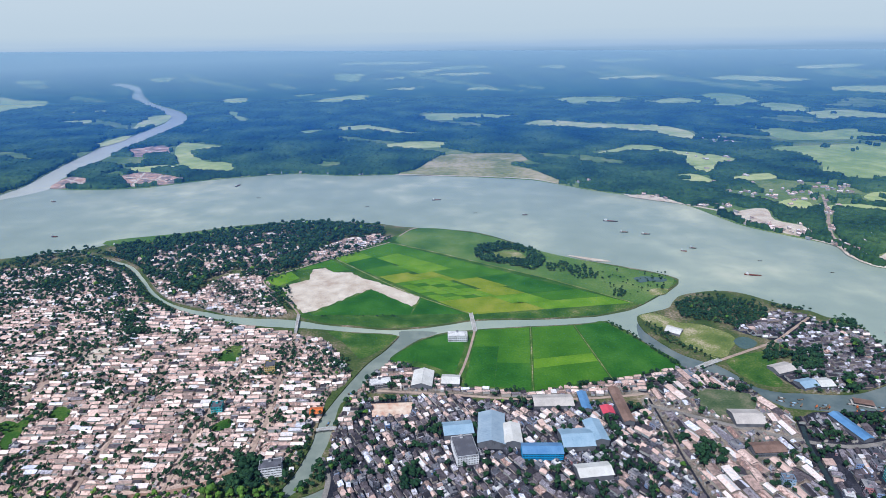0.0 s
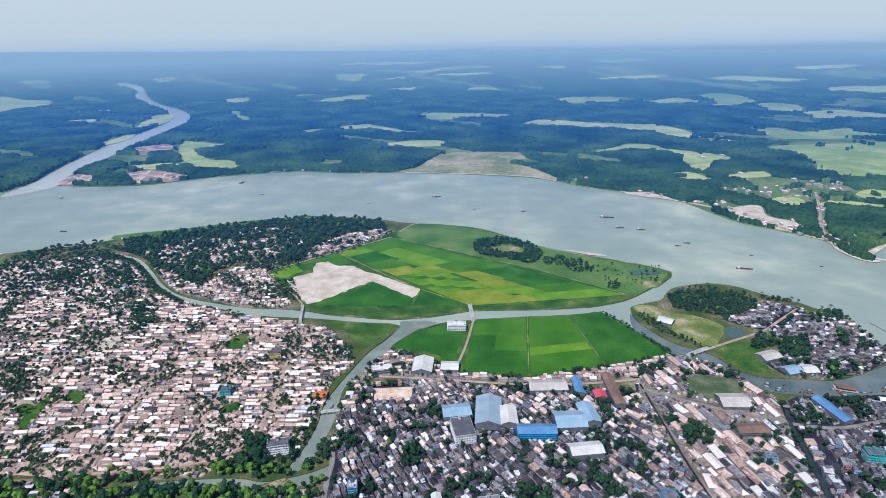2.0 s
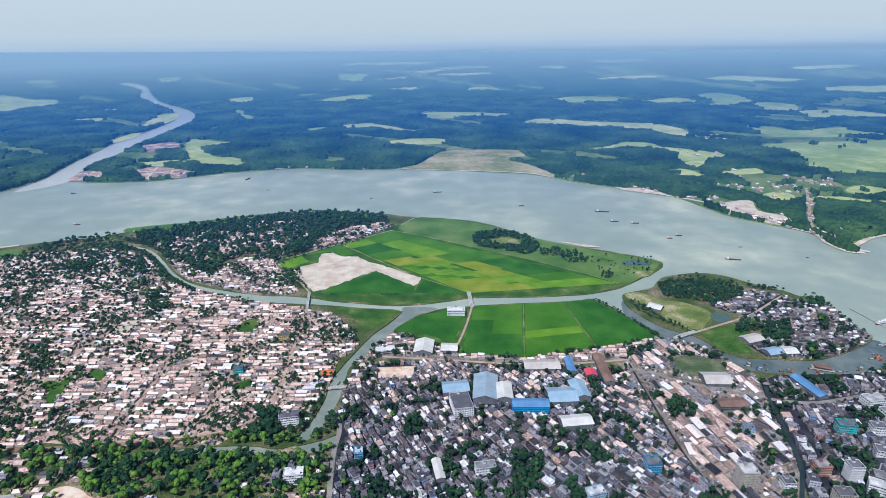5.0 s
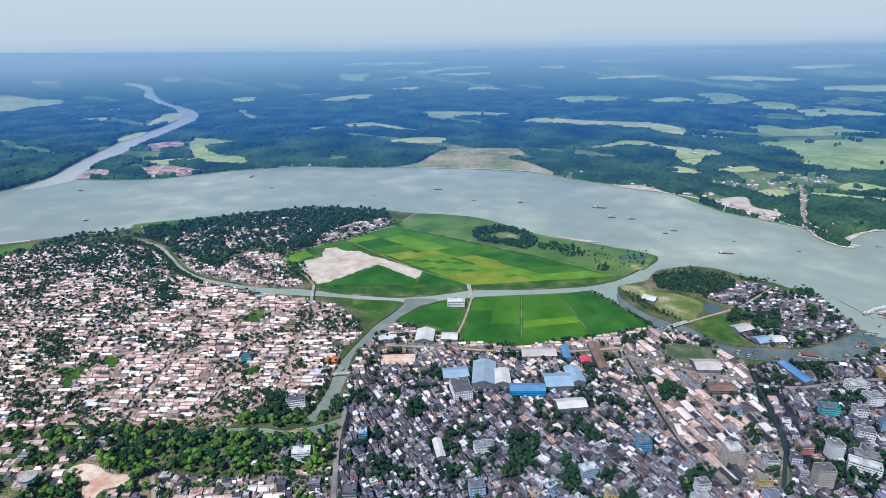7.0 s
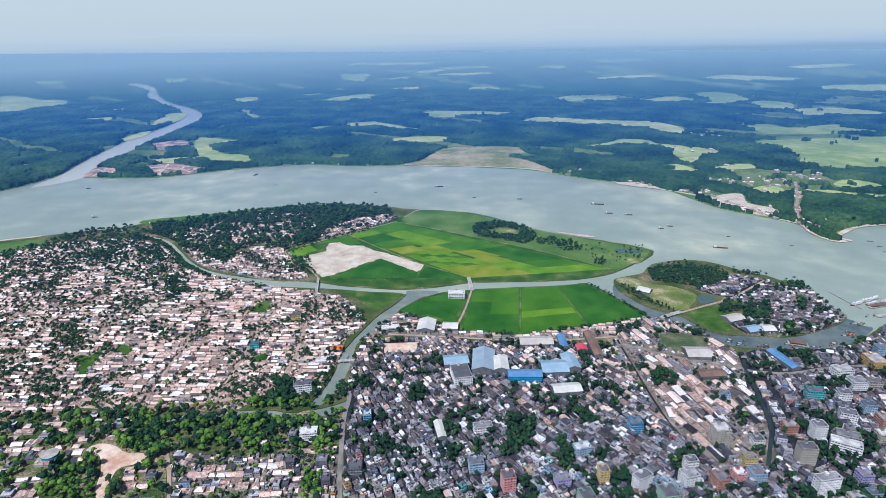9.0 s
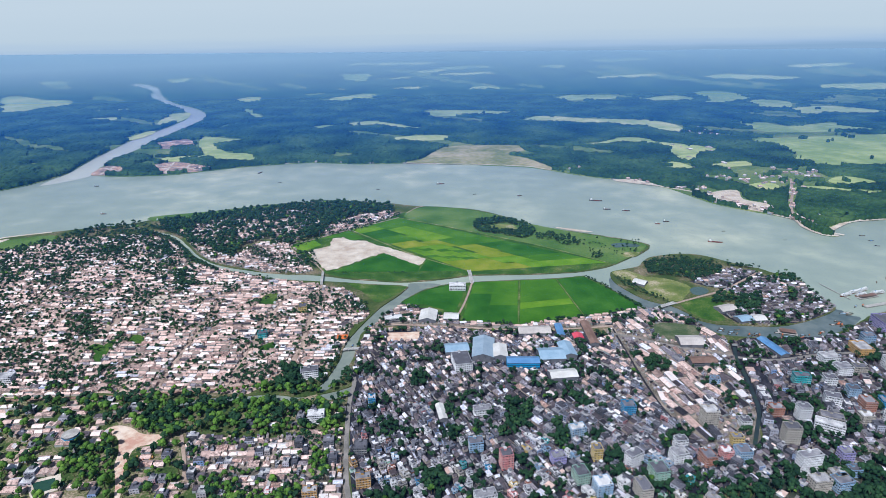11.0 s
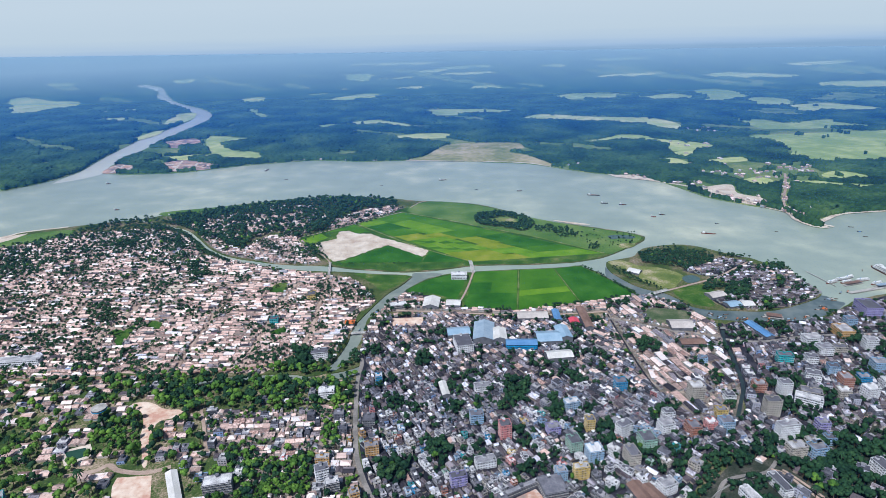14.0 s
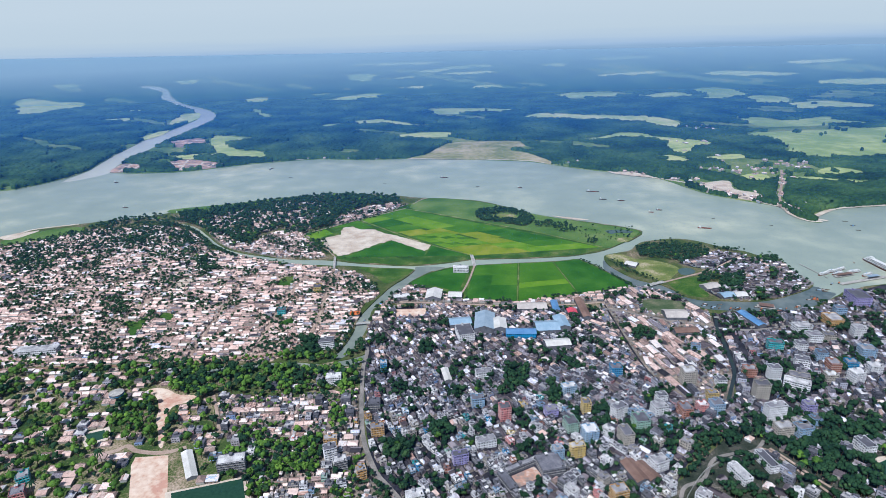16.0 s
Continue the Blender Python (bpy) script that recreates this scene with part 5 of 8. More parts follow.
MARKED += [
    (-137.2, 283.1, 14.9, 8.7, 6.5, 3, "ochre", 0), (-237.5, 244.2, 28.8, 15.1, 11.9, 4, "grey", 2), (-455.1, 225.2, 12.3, 14.4, 33.0, 3, "teal", 1),
    (-444.7, 202.2, 13.2, 14.7, 28.2, 3, "pink", 1), (-281.0, 608.5, 13.4, 13.2, 8.9, 3, "teal", 0), (-240.6, 701.6, 13.5, 18.0, 8.1, 3, "yellow", 0),
    (-185.0, 500.3, 23.2, 14.1, 11.3, 4, "white", 2), (224.7, 421.9, 15.3, 14.3, 3.7, 4, "bright blue", 0), (517.5, 424.4, 14.4, 15.5, -2.2, 5, "terracotta", 0),
    (585.3, 459.6, 19.0, 16.0, -5.0, 5, "pale blue", 1), (533.5, 400.1, 17.0, 13.0, 11.5, 5, "white", 1), (597.9, 558.7, 21.3, 26.5, 0.9, 4, "ochre", 0),
]
MARKED += [
    (683.5, 632.2, 26.2, 35.7, -3.3, 5, "lilac", 1), (536.4, 533.6, 24.0, 16.0, 6.8, 4, "white", 2), (538.8, 506.4, 20.0, 16.0, 3.6, 4, "white", 2),
    (-613.4, 487.2, 59.1, 15.8, 7.6, 3, "white", 2), (76.0, 240.5, 39.1, 6.0, 28.4, 2, "grey", 2), (59.6, 217.5, 9.0, 27.2, 26.9, 2, "grey", 2),
    (107.1, 240.3, 25.2, 24.8, 12.8, 3, "grey", 0), (302.6, 225.2, 9.5, 26.0, 16.0, 3, "white", 2), (339.1, 243.7, 9.5, 27.0, 11.8, 3, "white", 2),
    (381.4, 291.7, 19.2, 12.2, 9.0, 5, "cream", 2), (456.9, 265.2, 13.4, 19.2, 8.6, 4, "white", 1), (457.8, 397.3, 24.0, 13.0, -24.0, 4, "cream", 2),
]
MARKED += [
    (402.0, 416.0, 15.0, 12.0, 2.0, 4, "terracotta", 0), (430.0, 408.0, 14.0, 12.0, 0.0, 6, "white", 1), (470.7, 484.0, 20.0, 12.0, -8.0, 4, "teal", 1), (483.8, 438.0, 18.0, 13.0, -20.0, 4, "white", 1),
    (436.0, 336.0, 13.0, 12.0, 4.0, 4, "lilac", 1), (430.5, 313.0, 12.0, 10.0, 4.0, 3, "pale blue", 1), (407.0, 303.0, 14.0, 13.0, 8.0, 4, "cream", 2), (545.0, 430.0, 14.0, 13.0, -4.0, 4, "bright blue", 1),
    (355.0, 395.0, 12.0, 11.0, 0.0, 3, "white", 1), (331.6, 365.0, 13.0, 10.0, 0.0, 3, "yellow", 0), (356.0, 482.0, 12.0, 9.0, -10.0, 3, "pale blue", 1), (309.6, 342.0, 12.0, 11.0, 8.0, 3, "pink", 1), (264.6, 357.0, 13.0, 10.0, 8.0, 4, "white", 1),
    (505.0, 480.0, 15.0, 12.0, -8.0, 4, "white", 1), (520.0, 455.0, 14.0, 12.0, -8.0, 4, "pale blue", 0), (560.0, 505.0, 16.0, 12.0, -6.0, 4, "cream", 1), (612.0, 520.0, 16.0, 13.0, -4.0, 5, "white", 1), (500.0, 400.0, 14.0, 12.0, 0.0, 4, "cream", 1),
    (570.0, 420.0, 15.0, 13.0, -4.0, 4, "white", 1), (628.0, 590.0, 16.0, 13.0, -4.0, 4, "pale blue", 1),
]
MARKED += [
    (34.4, 354.0, 16.0, 12.0, 8.0, 4, "pale blue", 1), (123.2, 334.0, 15.0, 12.0, 12.0, 3, "lilac", 1), (142.2, 306.5, 14.0, 16.0, 14.0, 4, "pale green", 0),
    (160.1, 288.0, 16.0, 15.0, 12.0, 5, "pale blue", 1), (169.8, 198.0, 16.0, 12.0, 16.0, 4, "ochre", 0), (40.7, 278.0, 22.0, 11.0, 14.0, 3, "white", 0),
    (223.0, 240.0, 17.0, 13.0, 22.0, 4, "white", 1), (313.0, 398.0, 17.0, 15.0, 4.0, 7, "cream", 1), (285.0, 332.0, 13.0, 16.0, 10.0, 4, "terracotta", 1),
    (405.5, 294.0, 18.0, 14.0, 12.0, 4, "pale blue", 1), (447.6, 384.0, 30.0, 12.0, -30.0, 4, "white", 2), (255.0, 336.0, 16.0, 14.0, 14.0, 4, "white", 1),
]
for x, y, w, d, deg, n, colour, style in MARKED:
    apartment(x, y, w, d, deg, n, colour, style)

# ---- quarters of the town ----
TREES = []
tr = random.Random(4)


def plant(poly, step, chance, size=(0.6, 1.1), palms=0.1, over=False, gardens=False):
    p = np.array(poly)
    x = p[:, 0].min()
    while x < p[:, 0].max():
        y = p[:, 1].min()
        while y < p[:, 1].max():
            xx, yy = x + tr.uniform(-0.5, 0.5) * step, y + tr.uniform(-0.5, 0.5) * step
            y += step
            if tr.random() > (chance if not gardens else 0.9 if garden(xx, yy) > 0.24 else chance):
                continue
            i, j = int(xx - X0), int(yy - Y0)
            if not (1 <= i < NX - 1 and 1 <= j < NY - 1) or (not over and TAKEN[i - 1:i + 2, j - 1:j + 2].any()) or not inside(p, [xx], [yy])[0]:
                continue
            s = tr.uniform(*size)
            if not over:
                TAKEN[i - 1:i + 2, j - 1:j + 2] = True
            TREES.append((xx, yy, tr.uniform(0, 6.28), s, s * tr.uniform(0.8, 1.25), tr.random() < palms))
        x += step


rng = random.Random(11)
TIN, CONC = [], []          # what the rows yield: (x, y, turn, w, d, rust)


def garden(x, y):
    """High where gardens with trees lie among the houses."""
    return noise.noise(Vector((x * 0.017, y * 0.022, 8.0))) + 0.6 * noise.noise(Vector((x * 0.055, y * 0.06, 2.0)))


def rows_of(poly, deg, pitch, width, fill, concrete=0.0, tall=(2, 5), rust=0.0, lane=2.4, every=2):
    """Rows of houses along lanes, as in the old quarters."""
    a = radians(deg)
    c, s = math.cos(a), math.sin(a)
    p = np.array(poly)
    L = np.stack([c * p[:, 0] + s * p[:, 1], -s * p[:, 0] + c * p[:, 1]], 1)
    v, k = L[:, 1].min(), 0
    while v < L[:, 1].max():
        d0 = rng.uniform(*pitch)
        u = L[:, 0].min() + rng.uniform(0, 8)
        while u < L[:, 0].max():
            w = rng.uniform(*width)
            d = d0 * rng.uniform(0.78, 1.0)
            uu, vv = u + w / 2, v + d0 / 2 + rng.uniform(-0.7, 0.7)
            if rust > 0.9:
                vv += rng.uniform(-1.2, 1.2)
            x, y = c * uu - s * vv, s * uu + c * vv
            u += w + (rng.uniform(0.1, 0.8) if rng.random() < 0.86 else rng.uniform(1.5, 5))
            if rng.random() > fill - 0.75 * (garden(x, y) > 0.27) or not inside(p, [x], [y])[0]:
                continue
            t = a + radians(rng.gauss(0, 2.5 if rust < 0.5 else 7)) + (math.pi / 2 if rng.random() < 0.14 else 0)
            ww, dd = (w, d) if abs(math.sin(t - a)) < 0.5 else (d, w)
            if not is_free(x, y, ww * 0.9, dd * 0.9, t):
                continue
            take(rect(x, y, ww, dd, t, -0.3))
            if rng.random() < concrete * min(1.0, max(0.25, (520 - y) / 110)):
                CONC.append((x, y, t, ww, dd, rng.randint(*tall) if y < 430 else rng.randint(1, 2)))
            else:
                share = rust * (0.45 if 120 < x < 420 and y > 400 else 0.68 if y > 470 and rust > 0.9 and x < 420 else 1.0)
                TIN.append((x, y, t, ww, dd, 1 if rng.random() < share else 0))
        k += 1
        v += d0 + (lane if k % every == 0 else rng.uniform(0.3, 1.2))


QUARTERS = []
QUARTERS.append(([(281.5, 383.9), (317.8, 347.3), (362.9, 370.5), (384.2, 370.2), (368.4, 315.7), (332, 301.5), (290.5, 295.8)], -60, (7, 10), (6, 11), 0.85, 0.3, (1, 3), 0.97))
QUARTERS.append(([(384.2, 370.2), (426.7, 369.7), (448.7, 345.7), (504.3, 368.7), (442.9, 318.1), (368.4, 315.7)], -60, (7, 10), (6, 11), 0.85, 0.3, (1, 3), 0.97))
QUARTERS.append(([(-123.8, 629.3), (-106.9, 673.3), (-100, 709), (-72, 728), (-54, 710), (24.9, 663.3), (17.8, 650), (-95.4, 657.1), (-102.6, 628.8), (-111.4, 578.2), (-129.3, 574.7)], 4, (6, 9), (6, 11), 0.95, 0.12, (1, 2), 0.3))
QUARTERS.append(([(-217, 786), (-182, 785), (-143, 722), (-126.3, 685.5), (-144.1, 651.5), (-160.5, 698.3)], 10, (6, 9), (6, 11), 0.7, 0.10, (1, 2), 0.1))
QUARTERS.append(([(-1001, 843), (-856, 839), (-801, 884), (-695, 914), (-582, 855), (-538, 892), (-506, 905), (-457, 886), (-421, 866), (-366, 843), (-315, 823), (-267, 810), (-219, 797), (-166, 736), (-143, 681.2), (-150.9, 629.9), (-150, 560), (-164.2, 487.5), (-205.7, 525), (-257.3, 460.9), (-325.3, 468.1), (-369.5, 455.2), (-455.7, 464.1), (-536.5, 447.3), (-706.5, 445.5)], 1, (5.2, 7.4), (7, 17), 0.97, 0.03, (1, 2), 0.10))
QUARTERS.append(([(-1001, 941), (-898, 1044), (-686, 1086), (-585, 1009), (-520, 926), (-538, 892), (-582, 855), (-695, 914), (-801, 884), (-856, 839), (-917, 826)], 3, (6, 8), (6, 13), 0.82, 0.02, (1, 2), 0.1))
QUARTERS.append(([(-568, 1032), (-513, 991), (-444, 937), (-430, 995), (-406, 1026), (-365, 1048), (-327, 999), (-290, 918), (-261, 868), (-273, 840), (-322, 850), (-362, 867), (-417, 892), (-467, 914), (-512, 954)], 12, (6, 9), (5, 10), 0.75, 0.0, (2, 2), 0.1))
QUARTERS.append(([(-281, 1070), (-280, 1137), (-219, 1217), (-148, 1255), (-127, 1223), (-169, 1165), (-219, 1112)], 20, (6, 9), (5, 9), 0.84, 0.0, (2, 2), 0.1))
QUARTERS.append(([(-632, 1106), (-578, 1173), (-458, 1270), (-364, 1265), (-298, 1161), (-339, 1023), (-446, 1027), (-516, 998)], 10, (7, 11), (5, 10), 0.58, 0.10, (1, 2), 0.05))
QUARTERS.append(([(-686.5, 440.8), (-448, 448.9), (-344.4, 432.9), (-308.2, 378.9), (-282.1, 309.7), (-234.6, 269.5), (-211.5, 199.6), (-287.3, 200.1), (-454.1, 187.4), (-586.6, 312.8)], 6, (8, 12), (7, 14), 0.56, 0.2, (1, 2), 0.05))
QUARTERS.append(([(-302.2, 378.9), (-239.1, 371.9), (-174.1, 377.2), (-116.8, 389.2), (-105.3, 307.9), (-93.3, 268.2), (-62, 208), (-54.2, 185.3), (-207, 186.1), (-234.6, 269.5), (-268, 299.2)], 4, (7, 11), (6, 13), 0.74, 0.36, (1, 3), 0.12))
QUARTERS.append(([(-269.1, 446.2), (-167.4, 459.5), (-126.7, 458.9), (-116.8, 389.2), (-175.5, 383.5), (-237.2, 390.7)], 4, (8, 11), (6, 11), 0.35, 0.2, (1, 3), 0.1))
QUARTERS.append(([(-124.7, 474.2), (-129.5, 541.3), (-128.4, 574.7), (-111.4, 578.2), (-102.6, 628.8), (3.1, 637.2), (41.3, 625.6), (50.8, 456.1), (71.1, 327.5), (103.3, 266.6), (85.8, 184.5), (-42.9, 185.2), (-76.5, 232.5), (-99.9, 307.9)], -62, (4.6, 8), (4.5, 10), 0.93, 0.52, (1, 4), 0.97))
QUARTERS.append(([(41.3, 625.6), (193, 622.2), (247, 610.6), (258.2, 483.6), (281.5, 383.9), (293.7, 303.9), (238, 222), (213.2, 183.8), (85.8, 184.5), (103.3, 266.6), (71.1, 327.5), (50.8, 456.1)], -55, (6, 11), (6, 13), 0.92, 0.64, (2, 5), 0.95))
QUARTERS.append(([(264.1, 642.1), (340, 703), (391.8, 650.2), (420.8, 602.8), (410.2, 513.8), (362.9, 370.5), (317.8, 347.3), (281.5, 383.9), (258.2, 483.6), (247, 610.6)], -74, (8, 12), (10, 26), 1.75, 0.16, (2, 4), 0.66))
QUARTERS.append(([(423.4, 586.7), (493.7, 601.2), (607, 606.9), (689.5, 665.6), (816.9, 681.1), (553.1, 301.3), (501.2, 291.8), (504.3, 368.7), (448.7, 345.7), (426.7, 369.7), (384.2, 370.2), (359.2, 346.8), (391, 450.7)], -100, (6, 11), (6, 14), 0.92, 0.60, (2, 5), 0.97))
QUARTERS.append(([(360, 319), (469.1, 369.1), (504.3, 368.7), (553.1, 301.3), (464.4, 182.5), (213.2, 183.8), (252.8, 230.2), (333, 303.6)], -50, (9, 12), (7, 13), 0.40, 0.35, (1, 3), 0.85))
QUARTERS.append(([(450, 812), (518, 843), (543, 871), (594, 856), (600, 826), (621, 834), (650, 803), (653, 756), (649, 707), (632.2, 688.1), (589.3, 663.5), (520.9, 638.4), (473.8, 639.5), (458.4, 666.6), (455, 699.8), (518, 718), (509, 744), (496, 777)], 8, (5, 8), (5, 11), 1.6, 0.05, (1, 2), 0.95))
QUARTERS.append(([(-118, 664), (-80, 712), (-42, 706), (22, 659), (114, 645), (196, 664), (268, 688), (268.8, 642), (99.4, 635), (-95, 645)], 4, (5, 7), (6, 13), 1.75, 0.05, (1, 2), 0.6))
QUARTERS.append(([(224, 672), (331, 703), (357, 694), (396, 666), (404, 642), (380, 646), (340, 655), (300, 640), (264, 642)], 12, (5, 7.5), (5, 11), 1.75, 0.06, (1, 2), 0.9))
def infill(poly, deg, tries, size, concrete, tall, rust):
    """Small houses squeezed into what the rows left open."""
    p = np.array(poly)
    for k in range(tries):
        x, y = rng.uniform(p[:, 0].min(), p[:, 0].max()), rng.uniform(p[:, 1].min(), p[:, 1].max())
        w, d = rng.uniform(*size), rng.uniform(*size)
        t = radians(deg + rng.gauss(0, 4) + rng.choice((0, 90)))
        if is_free(x, y, w, d, t) and inside(p, [x], [y])[0]:
            take(rect(x, y, w, d, t, -0.2))
            if rng.random() < concrete:
                CONC.append((x, y, t, w, d, 1))
            else:
                TIN.append((x, y, t, w, d, 1 if rng.random() < rust else 0))


# stands of big trees that the houses leave free
CLUMPS = [
    [(-622.8, 674), (-612.4, 692.5), (-570.3, 661.3), (-539.3, 606.9), (-545.4, 577.3), (-581.9, 607.8)], [(-568, 521.1), (-550.3, 536.6), (-504, 516.6), (-482.3, 470.6), (-522.4, 465.1)], [(-585, 760), (-559, 778), (-517, 766), (-500, 714), (-541, 705)], [(-472.5, 682), (-447.3, 693.3), (-413.8, 664.5), (-409, 620.7), (-438.2, 621.3)],
    [(-613.1, 479), (-604, 488.4), (-581.2, 475.3), (-569.7, 450.8), (-591.2, 451.1)], [(-808.2, 690), (-796, 702), (-750.3, 654.2), (-735.1, 615.2), (-759.9, 619.9)], [(-327.9, 487), (-301.4, 496.3), (-277, 483), (-276.9, 458.2), (-313.8, 458.8)], [(-504.1, 520), (-482.8, 526.5), (-456.1, 499), (-448.9, 467), (-472.3, 467.4)], [(-636.9, 565.7), (-626.2, 576.9), (-596.6, 546.4), (-592.1, 521.6), (-612.2, 525.4)],
    [(-527, 860), (-514, 892), (-475, 828), (-455, 754), (-485, 765)], [(-738, 653.9), (-727.7, 662.7), (-699.9, 635.6), (-701.1, 616.5)], [(-322.3, 602.4), (-291.5, 614), (-264.1, 589.2), (-264.1, 547.4), (-299.5, 551.8)], [(-904, 840), (-873, 864), (-804, 814), (-816, 780), (-856, 781)], [(-775, 822), (-758, 851), (-699, 811), (-714, 777)],
    [(-508.3, 606.3), (-496.9, 622.6), (-473.8, 593.5), (-484.3, 576.1)], [(-219, 737), (-185, 757), (-154, 723), (-158.8, 686.3), (-198.8, 682.5)], [(-718.7, 552.4), (-697.5, 561.2), (-663.1, 524.6), (-677.7, 507.7)], [(-649, 1003), (-626, 1042), (-581, 982), (-565, 927), (-603, 928)], [(-763, 1007), (-732, 1038), (-673, 985), (-682, 938)],
    [(73.6, 441), (94.2, 449.5), (108, 426.3), (98.6, 386.3), (79, 374), (68.7, 399.7)], [(79.2, 333), (92.9, 338.4), (97.1, 316.4), (85.2, 300.9)], [(-79.6, 282.5), (-56.7, 289.1), (-39.4, 272.5), (-50.6, 251.4), (-72.7, 254.3)], [(-22.1, 315.5), (-4.5, 322.9), (7.6, 301.6), (-4.2, 281.8), (-19.9, 286.8)],
    [(122.6, 398.9), (138.8, 406.7), (145.3, 383.2), (133.4, 351.8), (120, 361.4)], [(172.2, 349), (190.7, 355.8), (198, 331.7), (181.9, 305.1), (167.7, 315.7)], [(-49, 505.2), (-35.8, 515.1), (-24, 491.6), (-34, 469.6), (-46.6, 476.1)], [(282.5, 542.4), (303.5, 551.1), (311.5, 529.4), (296.9, 502.4), (276.3, 506.1)],
    [(-57.3, 361.1), (-44.7, 368.2), (-38.5, 345.6), (-49.7, 333.3)], [(415, 428.7), (432.1, 438.4), (427.9, 414.7), (408.3, 397.7)], [(424.4, 397.5), (441.7, 405.1), (439, 381.9), (419.4, 362.5), (412.6, 369.8)], [(472.7, 407.4), (495.8, 415.1), (491.5, 391.4), (469.1, 369.1), (459.1, 376.6)], [(597.3, 552.7), (621.4, 563.4), (613.9, 536.1), (586.6, 514)],
    [(527.7, 528.9), (545.2, 537.4), (538.3, 511.5), (515.8, 492)], [(190.4, 587.6), (207, 597.2), (214.5, 571.6), (197.5, 549.5)], [(164.2, 454.3), (178.3, 461.6), (181.2, 436.5), (166.2, 411.7)], [(517, 738), (545, 754), (541, 717), (509.7, 698.4)], [(531, 669.5), (553.1, 680.6), (546.2, 651), (525.6, 638.3)],
    [(-122.8, 523.5), (-109, 532), (-95.7, 512.7), (-106.8, 497.9)], [(351.9, 451.4), (369.6, 460.1), (363.5, 433.8), (346.7, 422.8)], [(-4.9, 387.7), (11.5, 395.2), (17, 369.9), (2.4, 360.4)], [(22.4, 306.7), (36.1, 314.9), (42.9, 291.2), (31.2, 278.6)], [(234.7, 284.5), (254.1, 294.2), (253.5, 265.3), (233.4, 251.9)],
    [(538.5, 448.4), (565.2, 459.9), (551.9, 426.7), (526.2, 413.3)], [(617.5, 510), (640.6, 519.8), (625.7, 485.3), (602.5, 474.6)], [(-301, 972), (-278, 953), (-268, 884), (-290, 891)], [(593, 755), (617, 768), (609, 736), (586, 721)],
]
for p in ([(-254.5, 299), (-242.8, 314.6), (-179, 278.5), (-157, 298), (-131.7, 268.6), (-143.3, 233), (-180, 233), (-228.5, 251)], [(-375.7, 379.8), (-368.4, 433.2), (-331, 418.7), (-314, 379), (-323, 361)],
          [(-411, 327), (-415, 355), (-388, 373), (-360, 318), (-373, 300)], [(-250, 385), (-235, 440), (-150, 445), (-165, 425), (-215, 400)], [(-150, 345), (-128, 352), (-124, 300), (-140, 300)], [(-235, 215), (-210, 240), (-180, 225), (-205, 190)]):
    plant(p, 5.8, 0.9, (0.9, 1.6), 0.03)
for p in CLUMPS:
    plant(p, 5.8, 0.36 if p[0][0] < -140 else 0.75, (0.8, 1.4) if p[0][0] < -140 else (0.9, 1.8), 0.04)
for k, (poly, deg, pitch, width, fill, conc, tall, rust) in enumerate(QUARTERS):
    rows_of(poly, deg, pitch, width, fill, conc, tall, rust)
    if fill > 0.6:
        plant(poly, 5.0, 0.16 if rust < 0.3 else 0.04 if width[1] > 20 else 0.24 if poly[0][1] < 640 and poly[0][0] < 300 else 0.13, (0.55, 1.1) if rust < 0.3 else (0.7, 1.35), 0.2 if rust < 0.3 else 0.08, gardens=True)
        p = np.array(poly)
        area = float(np.prod(p.max(0) - p.min(0)))
        infill(poly, deg, int(area / 9), (2.8, 6.0), conc * 0.6, tall, rust)
    cover = smooth(poly, 2, 1.0)
    cover = cover[~on_water(cover[:, 0], cover[:, 1])]
    m, lab = (M_SHADE, "earth painted dark as shade under trees") if fill < 0.55 and (rust > 0.4 or poly[0][1] > 800) else (M_UNDER, "green garden ground") if fill < 0.7 and rust < 0.3 else (M_TRODDEN, "trodden brown town ground") if fill < 0.86 and rust < 0.5 else (M_GRIME_SHADE, "trodden town ground darkened for shade between houses") if rust > 0.8 else (M_TRODDEN, "trodden brown town ground") if rust > 0.25 else (M_DUST, "pale pink dusty ground")
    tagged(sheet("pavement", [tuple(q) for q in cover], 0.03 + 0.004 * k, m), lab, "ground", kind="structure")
COLOURS = ["white"] * 15 + ["grey"] * 14 + ["cream"] * 8 + ["pale blue"] * 4 + ["pink"] * 2 + ["yellow"] + ["pale green"] + ["terracotta", "lilac", "teal", "bright blue"]
WARM = ["white"] * 10 + ["cream"] * 6 + ["grey"] * 3 + ["pink"] * 2 + ["pale blue", "pale green", "ochre"]
CONC.sort(key=lambda r: r[1])
CONC.sort(key=lambda r: math.hypot(r[0], r[1] + 265) - 60 * (r[5] > 3))
for k, (x, y, t, w, d, n) in enumerate(CONC[:290]):
    n = max(1, min(n, int(min(w, d) / 2.5)))
    apartment(x, y, min(w, 14), min(d, 13), math.degrees(t), n, rng.choice(COLOURS if x > -90 else WARM), rng.choice((0, 0, 1, 2)))


